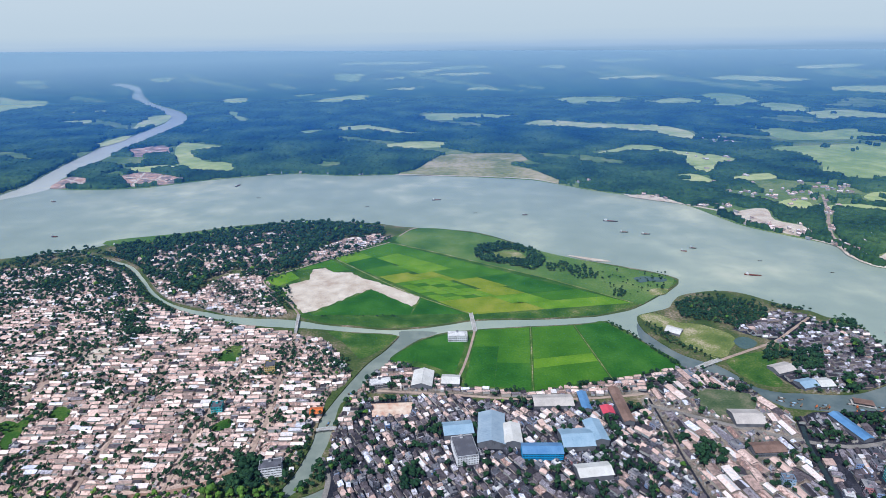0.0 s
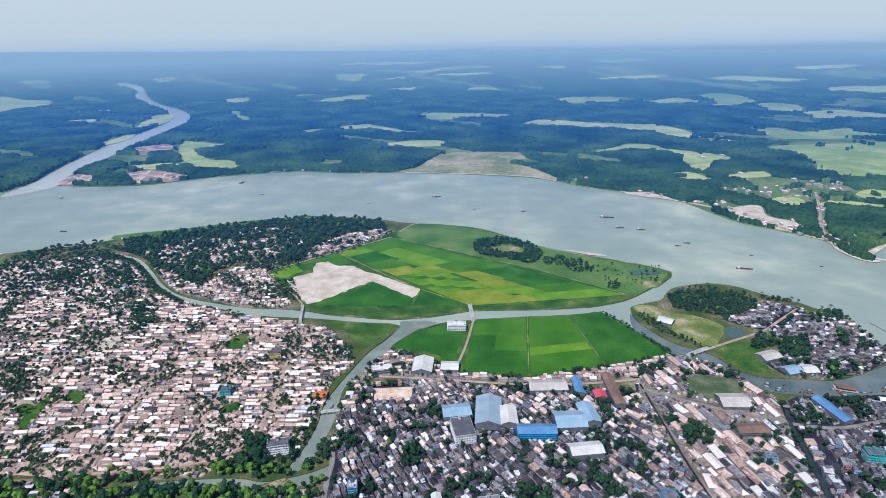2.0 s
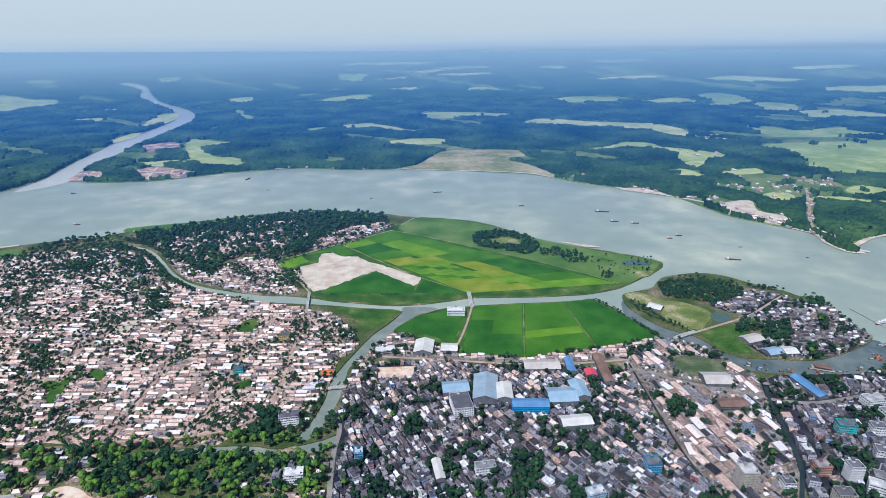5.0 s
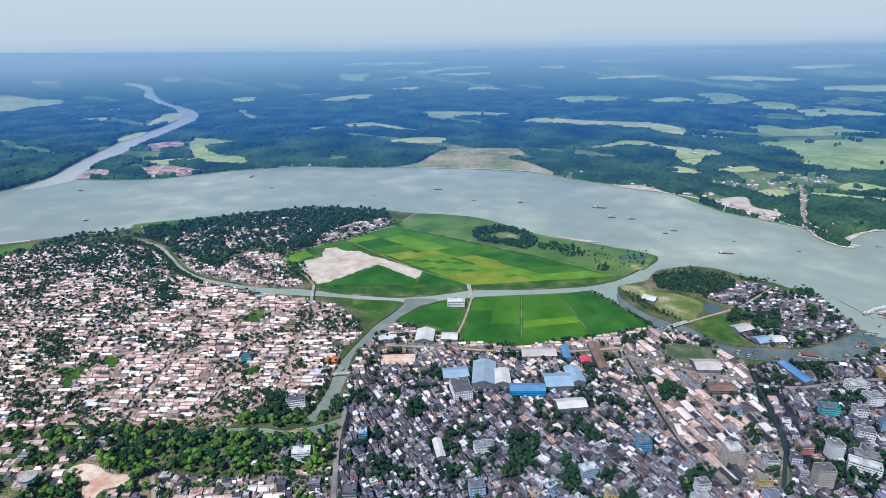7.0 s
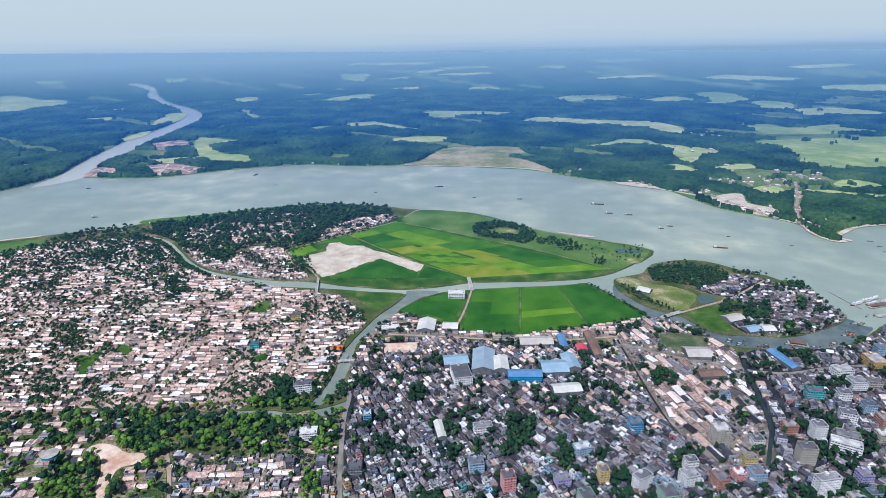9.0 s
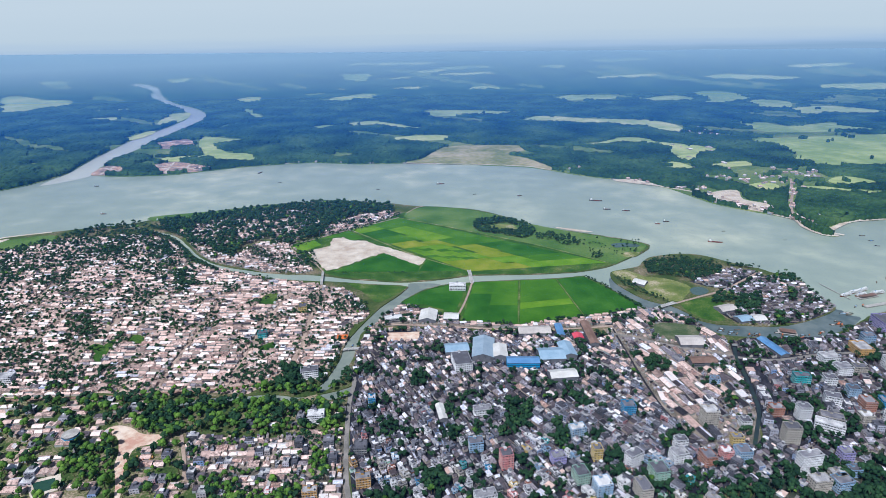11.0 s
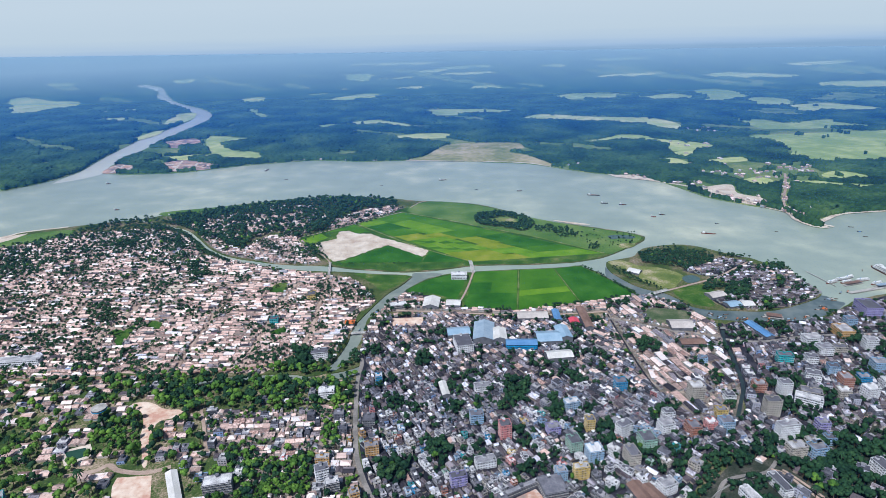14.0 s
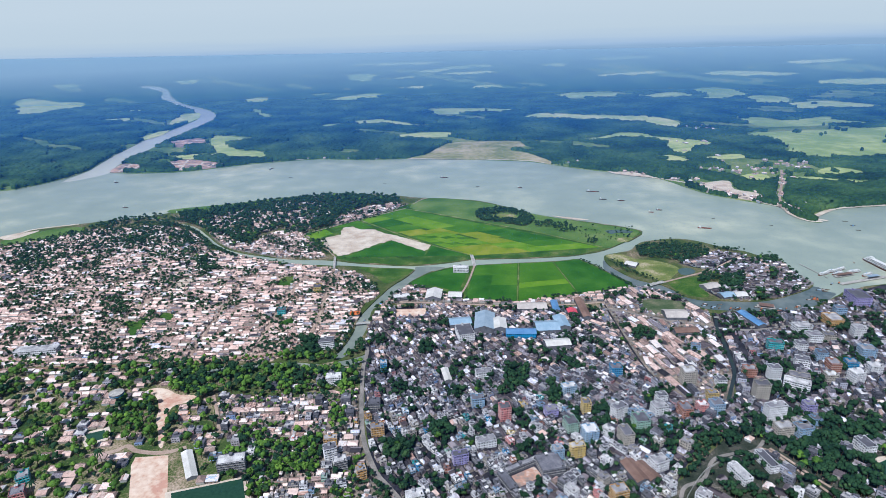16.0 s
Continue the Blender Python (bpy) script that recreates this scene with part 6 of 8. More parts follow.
def plain_block(n):
    """A small flat-roofed house one metre by one, with window openings and a parapet."""
    sh = Shape()
    h = n * STOREY
    c = [(-0.5, -0.5), (0.5, -0.5), (0.5, 0.5), (-0.5, 0.5)]
    for k in range(4):
        (ax, ay), (bx, by) = c[k], c[(k + 1) % 4]
        sh.face([(ax, ay, 0), (bx, by, 0), (bx, by, h + 0.9), (ax, ay, h + 0.9)])
        ox, oy = 0.012 * (by - ay), -0.012 * (bx - ax)
        for f in range(n):
            for s in (0.12, 0.42, 0.72):
                p = [(ax + (bx - ax) * q + ox, ay + (by - ay) * q + oy) for q in (s, s + 0.17)]
                z0, z1 = f * STOREY + 1.0, f * STOREY + 2.3
                sh.face([(*p[0], z0), (*p[1], z0), (*p[1], z1), (*p[0], z1)], 1)
                sh.face([(*p[0], z1), (*p[1], z1), (p[1][0] + ox * 3, p[1][1] + oy * 3, z1), (p[0][0] + ox * 3, p[0][1] + oy * 3, z1)])
    sh.face([(-0.5, -0.5, h + 0.2), (0.5, -0.5, h + 0.2), (0.5, 0.5, h + 0.2), (-0.5, 0.5, h + 0.2)], 2)
    sh.box(-0.2, 0.1, h + 0.2, 0.15, 0.42, h + 2.6)
    sh.box(-0.24, 0.06, h + 2.6, 0.19, 0.46, h + 2.8, 2)
    return sh.arrays()


# plaster and flat roofs kept dark and bluish, cloud shade put into them
M_PLAIN = mat("plain_plaster", [(0.0, (0.0558, 0.0583, 0.0742)), (0.25, (0.102, 0.105, 0.129)), (0.45, (0.177, 0.18, 0.216)), (0.60, (0.298, 0.303, 0.36)), (0.72, (0.521, 0.526, 0.618)), (0.78, (0.167, 0.291, 0.556)), (0.84, (0.335, 0.282, 0.268)), (0.92, (0.502, 0.508, 0.592)), (1.0, (0.391, 0.16, 0.165))], 0.12, 1.2, 0.85, vary="island", spread=0.12)
M_FLATROOF_MANY = mat("flat_roofs", [(0.0, (0.0577, 0.0583, 0.0742)), (0.35, (0.11, 0.11, 0.134)), (0.62, (0.19, 0.186, 0.205)), (0.82, (0.36, 0.35, 0.36)), (1.0, (0.72, 0.705, 0.71))], 0.10, 1.0, 0.9, vary="island", spread=0.4)
P = [(max(1, min(n, 5, int(min(w, d) / 2.5))) - 1, x, y, 0, t, w, d, 1.0) for x, y, t, w, d, n in CONC[290:]]
tagged(merged("flat_roofed_houses", [plain_block(n) for n in (1, 2, 3, 4, 5)], P, [M_PLAIN, M_GLASS, M_FLATROOF_MANY]), "crowded white and grey flat-roofed concrete houses", "houses", kind="stuff")

# ---- tin-roofed houses ----
M_ROOF_TIN_ONE = mat("weathered_tin_single", [(0.0, (0.25, 0.185, 0.165)), (0.14, (0.52, 0.36, 0.315)), (0.36, (0.78, 0.57, 0.50)), (0.45, (0.34, 0.20, 0.165)), (0.54, (0.17, 0.135, 0.13)), (0.62, (0.56, 0.39, 0.34)), (0.74, (0.86, 0.67, 0.605)), (0.87, (0.88, 0.80, 0.78)), (0.90, (0.86, 0.82, 0.80)), (0.906, (0.50, 0.20, 0.15)), (0.918, (0.88, 0.80, 0.78)), (0.955, (0.80, 0.66, 0.60)), (0.96, (0.14, 0.34, 0.58)), (0.972, (0.84, 0.80, 0.79)), (1.0, (0.74, 0.70, 0.69))], 0.3, 1.5, 0.55, metal=0.1, vary="object", spread=0.3)
# the same dark bluish ramp, cloud shade included, for houses built singly
M_ROOF_RUST_ONE = mat("shaded_rusty_tin_single", [(0.0, (0.0242, 0.0239, 0.0317)), (0.14, (0.0465, 0.0414, 0.0505)), (0.28, (0.0884, 0.0754, 0.0861)), (0.42, (0.149, 0.125, 0.139)), (0.52, (0.0558, 0.0442, 0.0515)), (0.60, (0.195, 0.166, 0.181)), (0.68, (0.335, 0.294, 0.322)), (0.74, (0.112, 0.103, 0.129)), (0.86, (0.428, 0.396, 0.446)), (0.93, (0.688, 0.672, 0.752)), (0.936, (0.112, 0.276, 0.614)), (0.95, (0.744, 0.727, 0.812)), (1.0, (0.818, 0.8, 0.891))], 0.3, 1.5, 0.8, vary="object", spread=0.3)
M_WALL_ONE = mat("house_wall", [(0.0, (0.25, 0.20, 0.17)), (0.5, (0.45, 0.40, 0.35)), (1.0, (0.30, 0.34, 0.36))], 0.3, 2.0, 0.9, vary="object", spread=0.3)
M_DOOR = mat("door_wood", [(0.2, (0.10, 0.06, 0.04)), (0.8, (0.18, 0.12, 0.08))], 0.8, 5.0, 0.8)


def house_shapes(kind):
    """Wall, roof slopes and door of a house one metre by one, to be stretched."""
    wall, door, slopes = Shape(), Shape(), []
    h = 2.9
    wall.box(-0.46, -0.46, 0, 0.46, 0.46, h)
    door.box(-0.08, -0.475, 0, 0.05, -0.455, 2.0)
    if kind == 0:      # gable
        top = h + 1.5
        for s in (-1, 1):
            wall.face([(s * 0.46, -0.46, h), (s * 0.46, 0.46, h), (s * 0.46, 0, top)])
            r = Shape()
            a, b, c, d = (-0.5, s * 0.52, h - 0.2), (0.5, s * 0.52, h - 0.2), (0.5, 0, top), (-0.5, 0, top)
            up = lambda p: (p[0], p[1], p[2] + 0.1)
            r.face([up(a), up(b), up(c), up(d)] if s < 0 else [up(b), up(a), up(d), up(c)])
            for p, q in ((a, b), (b, c), (d, a)):
                r.face([p, q, up(q), up(p)])
            slopes.append(r)
    elif kind == 1:    # one slope
        wall.face([(-0.46, -0.46, h), (-0.46, 0.46, h), (-0.46, 0.46, h + 0.9)])
        wall.face([(0.46, -0.46, h), (0.46, 0.46, h), (0.46, 0.46, h + 0.9)])
        wall.face([(-0.46, 0.46, h), (0.46, 0.46, h), (0.46, 0.46, h + 0.9), (-0.46, 0.46, h + 0.9)])
        r = Shape()
        a, b, c, d = (-0.5, -0.5, h), (0.5, -0.5, h), (0.5, 0.5, h + 1.0), (-0.5, 0.5, h + 1.0)
        up = lambda p: (p[0], p[1], p[2] + 0.1)
        r.face([up(a), up(b), up(c), up(d)])
        for p, q in ((a, b), (b, c), (c, d), (d, a)):
            r.face([p, q, up(q), up(p)])
        slopes.append(r)
    else:              # hipped
        top = h + 1.6
        for s in (-1, 1):
            r = Shape()
            r.face([(-0.5 * s, 0.5 * s, h - 0.1), (0.5 * s, 0.5 * s, h - 0.1)][::-1] + [(-0.22 * s, 0, top), (0.22 * s, 0, top)])
            r.face([(0.5 * s, -0.5 * s, h - 0.1), (0.5 * s, 0.5 * s, h - 0.1), (0.22 * s, 0, top)])
            slopes.append(r)
    return wall, door, slopes


KINDS = [0, 0, 1, 2]
SINGLE = {}
PANE = Shape()
PANE.box(-0.06, -0.472, 1.0, 0.06, -0.456, 2.0)
PANE = PANE.mesh("window", [M_GLASS])
for kind in (0, 1, 2):
    wall, door, slopes = house_shapes(kind)
    for rust, m in ((0, M_ROOF_TIN_ONE), (1, M_ROOF_RUST_ONE)):
        SINGLE[kind, rust] = (wall.mesh("wall", [M_WALL_ONE]), door.mesh("door", [M_DOOR]), [r.mesh("roof_sheet", [m]) for r in slopes])
TIN.sort(key=lambda r: math.hypot(r[0], r[1] + 265))
for x, y, t, w, d, rust in TIN[:300]:
    ob = new("tin_house")
    if d > w:
        w, d, t = d, w, t + math.pi / 2
    ob.matrix_basis = pose(x, y, 0, 0, 0, math.degrees(t)) @ Matrix.Diagonal((w, d, rng.uniform(0.85, 1.3), 1))
    wall, door, slopes = SINGLE[rng.choice(KINDS), rust]
    part("wall", wall, ob)
    part("door", door, ob)
    for wx in (-0.3, 0.27):
        part("window", PANE, ob).location.x = wx
    for r in slopes:
        part("roof_sheet", r, ob)
    tagged(ob, "small house with a rusted brown tin roof" if rust else "small house with a pale weathered tin roof", "house", group="tin-roofed houses")
PROTOS = []
for kind in (0, 1, 2):
    wall, door, slopes = house_shapes(kind)
    sh = Shape()
    for k, src in enumerate([wall] + slopes):
        base = len(sh.V)
        sh.V += src.V
        sh.F += [tuple(i + base for i in f) for f in src.F]
        sh.I += [0 if k == 0 else 1] * len(src.F)
    PROTOS.append(sh.arrays())
for rust, roof, lab in ((0, M_ROOF_TIN, "crowded pale tin-roofed houses of the old quarter"), (1, M_ROOF_RUST, "crowded rusty tin-roofed houses of the bazaar")):
    P = []
    for x, y, t, w, d, r in TIN[300:]:
        if r == rust:
            if d > w:
                w, d, t = d, w, t + math.pi / 2
            P.append((rng.choice(KINDS), x, y, 0, t, w, d, rng.uniform(0.85, 1.3)))
    tagged(merged("tin_houses", PROTOS, P, [M_WALL_TIN, roof]), lab, "houses", kind="stuff")

# ---- trees ----
ICO_V = []
for s in (-1, 1):
    for q in (-1, 1):
        ICO_V += [(0, s, q * 1.618), (s, q * 1.618, 0), (q * 1.618, 0, s)]
ICO_V = np.array(ICO_V, float) / 1.902
ICO_F = []
for i in range(12):
    for j in range(i + 1, 12):
        for k in range(j + 1, 12):
            a, b, c = ICO_V[i], ICO_V[j], ICO_V[k]
            if max(np.linalg.norm(a - b), np.linalg.norm(b - c), np.linalg.norm(a - c)) < 1.1:
                ICO_F.append((i, j, k) if np.dot(np.cross(b - a, c - a), a + b + c) > 0 else (i, k, j))
ICO_F = np.array(ICO_F)


def crown(seed, lobes, sprays, wide=3.4, tall=2.6, mid=5.4):
    """A crown of leafy lobes with loose sprays of leaves standing out of them."""
    r = np.random.default_rng(seed)
    V, F, base = [], [], 0
    for k in range(lobes):
        a = r.uniform(0, 2 * math.pi)
        q = r.uniform(0.15, 0.75) if k else 0
        c = np.array((wide * q * math.cos(a), wide * q * math.sin(a), mid + tall * r.uniform(-0.35, 0.5) * (1.2 - q)))
        size = r.uniform(0.9, 1.6) if k else 2.0
        v = ICO_V * (1 + r.uniform(-0.28, 0.28, (12, 1))) * size * (1, 1, 0.85) + c
        V.append(v)
        F.append(ICO_F + base)
        base += 12
        for j in range(sprays):
            n = r.normal(size=3)
            n[2] = abs(n[2]) * 0.9 - 0.15
            n /= np.linalg.norm(n)
            t = np.cross(n, r.normal(size=3))
            t /= np.linalg.norm(t)
            b = np.cross(n, t)
            p = c + n * size * r.uniform(0.85, 1.15) * (1, 1, 0.85)
            s = r.uniform(0.35, 0.65)
            V.append(np.array([p - t * s, p - b * s * 0.6 + n * 0.25, p + t * s, p + b * s * 0.6 + n * 0.3]))
            F.append(np.array([(0, 1, 2), (0, 2, 3)]) + base)
            base += 4
    return np.concatenate(V), np.concatenate(F)


def trunk(h=4.6, r0=0.28, limbs=3, seed=0):
    sh = Shape()
    sh.drum(0, 0, 0, h, r0, r0 * 0.55, 6, cap=False)
    r = random.Random(seed)
    for k in range(limbs):
        a = k * 2.1 + r.uniform(0, 1)
        ex, ey, ez = 1.7 * math.cos(a), 1.7 * math.sin(a), h + 1.2
        z = h * 0.72
        for i in range(4):
            p, q = i * math.pi / 2, (i + 1) * math.pi / 2
            sh.face([(0.12 * math.cos(p), 0.12 * math.sin(p), z), (0.12 * math.cos(q), 0.12 * math.sin(q), z), (ex + 0.05 * math.cos(q), ey + 0.05 * math.sin(q), ez), (ex + 0.05 * math.cos(p), ey + 0.05 * math.sin(p), ez)])
    return sh


def palm(seed):
    """A coconut palm: a thin leaning stem and drooping fronds."""
    r = random.Random(seed)
    stem, head = Shape(), Shape()
    bend = r.uniform(0.3, 1.0)
    for k in range(4):
        z0, z1 = k * 2.2, (k + 1) * 2.2
        x0, x1 = bend * (k / 4) ** 2, bend * ((k + 1) / 4) ** 2
        for i in range(5):
            p, q = i * 1.2566, (i + 1) * 1.2566
            a, b = 0.2 - 0.02 * k, 0.18 - 0.02 * k
            stem.face([(x0 + a * math.cos(p), a * math.sin(p), z0), (x0 + a * math.cos(q), a * math.sin(q), z0), (x1 + b * math.cos(q), b * math.sin(q), z1), (x1 + b * math.cos(p), b * math.sin(p), z1)])
    for k in range(11):
        a = k * 0.571 + r.uniform(-0.2, 0.2)
        up = r.uniform(0.1, 0.7)
        c, s = math.cos(a), math.sin(a)
        prev = None
        for j in range(5):
            f = j / 4
            q = 3.1 * f
            z = 8.8 + up * 2.2 * f - 3.0 * f * f
            w = 0.55 * math.sin(math.pi * min(0.95, 0.15 + 0.85 * f))
            now = ((bend + c * q - s * w, s * q + c * w, z - 0.25), (bend + c * q, s * q, z), (bend + c * q + s * w, s * q - c * w, z - 0.25))
            if prev:
                head.face([prev[0], now[0], now[1], prev[1]])
                head.face([prev[1], now[1], now[2], prev[2]])
            prev = now
    return stem, head


def leafy(V, F, m):
    return tri_mesh("crown", V, F, [m], np.zeros(len(F)))


M_LEAF_ONE = mat("shaded_foliage_single", [(0.1, (0.0096, 0.0291, 0.0182)), (0.4, (0.0182, 0.0514, 0.026)), (0.7, (0.0307, 0.0737, 0.0312)), (0.95, (0.0634, 0.121, 0.0416))], 0.25, 0.8, 0.8, vary="object", spread=0.5, own=0.8)
# the same leaves with sunlight put into their colour
M_LEAF_SUNLIT_ONE = mat("sunlit_foliage_single", [(0.1, (0.036, 0.086, 0.016)), (0.5, (0.085, 0.175, 0.028)), (0.95, (0.19, 0.325, 0.048))], 0.25, 0.8, 0.8, vary="object", spread=0.5, own=0.8)
M_LEAF_SUNLIT = mat("sunlit_foliage", [(0.1, (0.036, 0.086, 0.016)), (0.5, (0.082, 0.170, 0.028)), (0.95, (0.19, 0.32, 0.048))], 0.06, 0.5, 0.8, vary="island", spread=0.8, own=0.35)
NEAR_TREES = []
NEAR_SUNLIT = []
for k in range(7):
    V, F = crown(k + 20, 9 + k % 3, 16, 3.2 + 0.3 * (k % 3), 2.4 + 0.4 * (k % 2))
    NEAR_TREES.append((trunk(seed=k).mesh("trunk", [M_TRUNK]), leafy(V, F, M_LEAF_ONE)))
    NEAR_SUNLIT.append((NEAR_TREES[-1][0], leafy(V, F, M_LEAF_SUNLIT_ONE)))
NEAR_PALMS = []
for k in range(3):
    stem, head = palm(k)
    NEAR_PALMS.append((stem.mesh("trunk", [M_TRUNK]), head.mesh("crown", [M_LEAF_ONE])))
FAR_TREES = []
for k in range(6):
    V, F = crown(k + 50, 6 + k % 2, 3, 2.9 + 0.3 * (k % 3), 2.2, 5.0)
    t = trunk(limbs=0).arrays()
    FAR_TREES.append((np.concatenate([V, t[0]]), np.concatenate([F, t[1] + len(V)]), np.concatenate([np.full(len(F), 2 if k > 2 else 0), np.ones(len(t[1]))])))
for k in range(2):
    stem, head = palm(k + 9)
    a, b = head.arrays(), stem.arrays()
    FAR_TREES.append((np.concatenate([a[0], b[0]]), np.concatenate([a[1], b[1] + len(a[0])]), np.concatenate([a[2] * 0, b[2] * 0 + 1])))

WOODS = []
WOODS.append(([(249.5, 213.9), (283.9, 245.3), (332.9, 261.9), (358.7, 229.4), (359.9, 190.3), (239.4, 187.3)], 6.2, 0.72, (0.7, 1.3), 0.1))
WOODS.append(([(-699, 1154), (-677, 1216), (-559, 1248), (-436, 1307), (-316, 1342), (-153, 1311), (-124, 1244), (-206, 1120), (-271, 1087), (-332, 1023), (-358, 993), (-400, 1054), (-442, 1015), (-437, 916), (-468, 917), (-515, 979), (-568, 1032), (-626, 1092)], 5.9, 0.78, (0.73, 1.38), 0.06))
WOODS.append(([(-1040, 925), (-953, 983), (-884, 1043), (-870, 1115), (-743, 1180), (-672, 1086), (-574, 982), (-498, 898), (-487, 793), (-574, 837), (-701, 925), (-820, 895), (-856, 839), (-910, 755)], 6.4, 0.42, (0.6, 1.2), 0.12))
WOODS.append(([(-690, 445.2), (-449.5, 451.9), (-355.3, 440.2), (-257.3, 460.9), (-162.5, 478), (-126.7, 458.9), (-116.8, 389.2), (-144.1, 374.4), (-237.2, 390.7), (-309.2, 391.7), (-282.1, 309.7), (-234.6, 269.5), (-217.2, 217), (-250.3, 225.4), (-318.9, 270.2), (-369.4, 280.2), (-334.2, 200.3), (-488.9, 187.6)], 6.0, 0.50, (0.7, 1.6), 0.04))
WOODS.append(([(-416.5, 433.9), (-347.2, 440.1), (-313, 391.7), (-306.2, 354.6), (-330.6, 379.2), (-371, 386.1)], 5.5, 0.9, (0.84, 1.49), 0.05))
WOODS.append(([(-484.8, 464.5), (-360.7, 453.5), (-261.7, 476.4), (-202.1, 507.9), (-164.8, 490.8), (-135.8, 523.7), (-118.6, 458.8), (-159.2, 459.4), (-252.2, 443), (-351.2, 430.1), (-446.5, 446)], 6.1, 0.9, (0.73, 1.38), 0.1))
WOODS.append(([(-234.6, 529), (-222.1, 539.4), (-201.4, 524.9), (-192.8, 488), (-217.4, 482)], 5.0, 1.0, (1.05, 1.84), 0.0))
WOODS.append(([(291.7, 298.9), (337.5, 352.8), (356.5, 356.1), (369.9, 318.9), (395.4, 297.8), (433, 318.2), (444.6, 273), (419.2, 205), (372.9, 213.1), (365, 264.3), (342.2, 281.5), (290.8, 265), (246.7, 222), (233.6, 226.2), (259.7, 265.2)], 5.7, 0.95, (0.84, 1.49), 0.05))
WOODS.append(([(367.4, 313.6), (439.1, 329), (486.2, 339.6), (527.4, 301.6), (442.8, 182.6), (366.7, 183), (363.2, 237.8), (348, 273.8)], 5.6, 0.92, (0.84, 1.6), 0.08))
WOODS.append(([(56.3, 441.3), (78.9, 455.7), (88.8, 419.6), (79, 374), (61.3, 380.5), (47.7, 400)], 5.5, 0.95, (0.84, 1.49), 0.0))
WOODS.append(([(-82.4, 272.9), (-50.1, 289.1), (-37.2, 267.8), (-46.7, 239.1), (-70.9, 236.7)], 5.7, 0.95, (0.84, 1.38), 0.0))
WOODS.append(([(-34.6, 307.2), (2.3, 312.1), (15.4, 291.5), (-10.7, 277), (-36.9, 287)], 6.6, 0.85, (0.73, 1.26), 0.0))
WOODS.append(([(59, 350.3), (95, 355.7), (110.5, 316.3), (101.5, 276), (67.2, 286)], 6.8, 0.8, (0.73, 1.26), 0.0))
WOODS.append(([(112.1, 327.1), (147.3, 332.2), (180.3, 326.4), (172.9, 295), (135.6, 305.5)], 6.4, 0.9, (0.73, 1.26), 0.0))
WOODS.append(([(-237.8, 279), (-217.5, 298.7), (-179.8, 308.7), (-153, 278.3), (-194.6, 242), (-221.1, 237.8)], 5.7, 0.9, (0.73, 1.38), 0.05))
WOODS.append(([(-157.5, 241.7), (-99.7, 268.3), (-80.5, 216.1), (-136.1, 199.2)], 7.6, 0.6, (0.63, 1.15), 0.0))
WOODS.append(([(460.3, 512.9), (478.6, 516), (454.9, 449.7), (426.8, 435.7)], 6.8, 0.5, (0.63, 1.15), 0.0))
WOODS.append(([(613.3, 634.1), (661.7, 655), (637.9, 612.4), (602.3, 598.8)], 6.4, 0.9, (0.73, 1.26), 0.0))
WOODS.append(([(-355, 436), (-310, 440), (-225, 447), (-140, 448), (-118, 420), (-122, 392), (-180, 388), (-240, 396), (-300, 400)], 6.0, 0.5, (0.8, 1.5), 0.06))
WOODS.append(([(-330, 370), (-300, 398), (-118, 396), (-120, 372), (-170, 376), (-240, 370)], 6.0, 0.75, (0.7, 1.4), 0.08))
for poly, step, chance, (small, large), palms in WOODS:
    near_gardens = np.mean([p[0] for p in poly]) < -60 and np.mean([p[1] for p in poly]) < 420
    island = np.mean([p[1] for p in poly]) > 800
    plant(poly, step * 1.12, chance, (small * 1.0, large * 1.35) if near_gardens else (small * 1.4, large * 1.5) if island else (small * 1.1, large * 1.3), palms if near_gardens else palms * 0.3)
GROVES = []
GROVES.append(([(-706, 1131), (-674, 1116), (-638, 1097), (-604, 1070), (-563, 1020), (-527, 972), (-531, 984), (-567, 1036), (-610, 1087), (-645, 1115), (-682, 1135), (-715, 1150)], 5.0, 0.95, (0.7, 1.2), 0.1))
GROVES.append(([(-696, 1108), (-661, 1085), (-623, 1062), (-595, 1033), (-556, 985), (-521, 940), (-492, 913), (-456, 883), (-452, 870), (-492, 898), (-524, 926), (-563, 974), (-595, 1013), (-622, 1046), (-656, 1068), (-690, 1095)], 5.0, 0.95, (0.7, 1.2), 0.1))
GROVES.append(([(-456, 883), (-420, 863), (-386, 849), (-353, 836), (-315, 823), (-312, 811), (-350, 824), (-381, 834), (-414, 847), (-452, 870)], 5.0, 0.45, (0.5, 0.9), 0.1))
GROVES.append(([(58, 1134), (78, 1177), (116, 1194), (163, 1176), (194, 1143), (205, 1102), (193, 1061), (169, 1044), (149, 1061), (106, 1079), (74, 1097), (62, 1125), (95, 1128), (119, 1100), (167, 1099), (172, 1125), (164, 1140), (136, 1155), (103, 1142), (92, 1135)], 5.5, 0.95, (0.9, 1.5), 0.0))
GROVES.append(([(196, 1078), (241, 1078), (285, 1052), (298, 1027), (282, 993), (250, 1003), (236, 1040), (203, 1040)], 6.0, 0.75, (0.7, 1.3), 0.0))
GROVES.append(([(300, 1050), (354, 1043), (430, 1029), (403, 965), (318, 925), (285, 985)], 9.0, 0.34, (0.35, 0.9), 0.0))
GROVES.append(([(389, 891), (420, 918), (451, 912), (481, 907), (510, 898), (539, 880), (521, 845), (465, 815), (422, 835), (386, 847)], 5.4, 0.95, (0.73, 1.3), 0.03))
GROVES.append(([(454, 728), (482, 765), (501, 757), (543, 732), (517.4, 688.7), (483.9, 697.4), (491, 721), (456, 717)], 5.4, 0.95, (0.8, 1.4), 0.08))
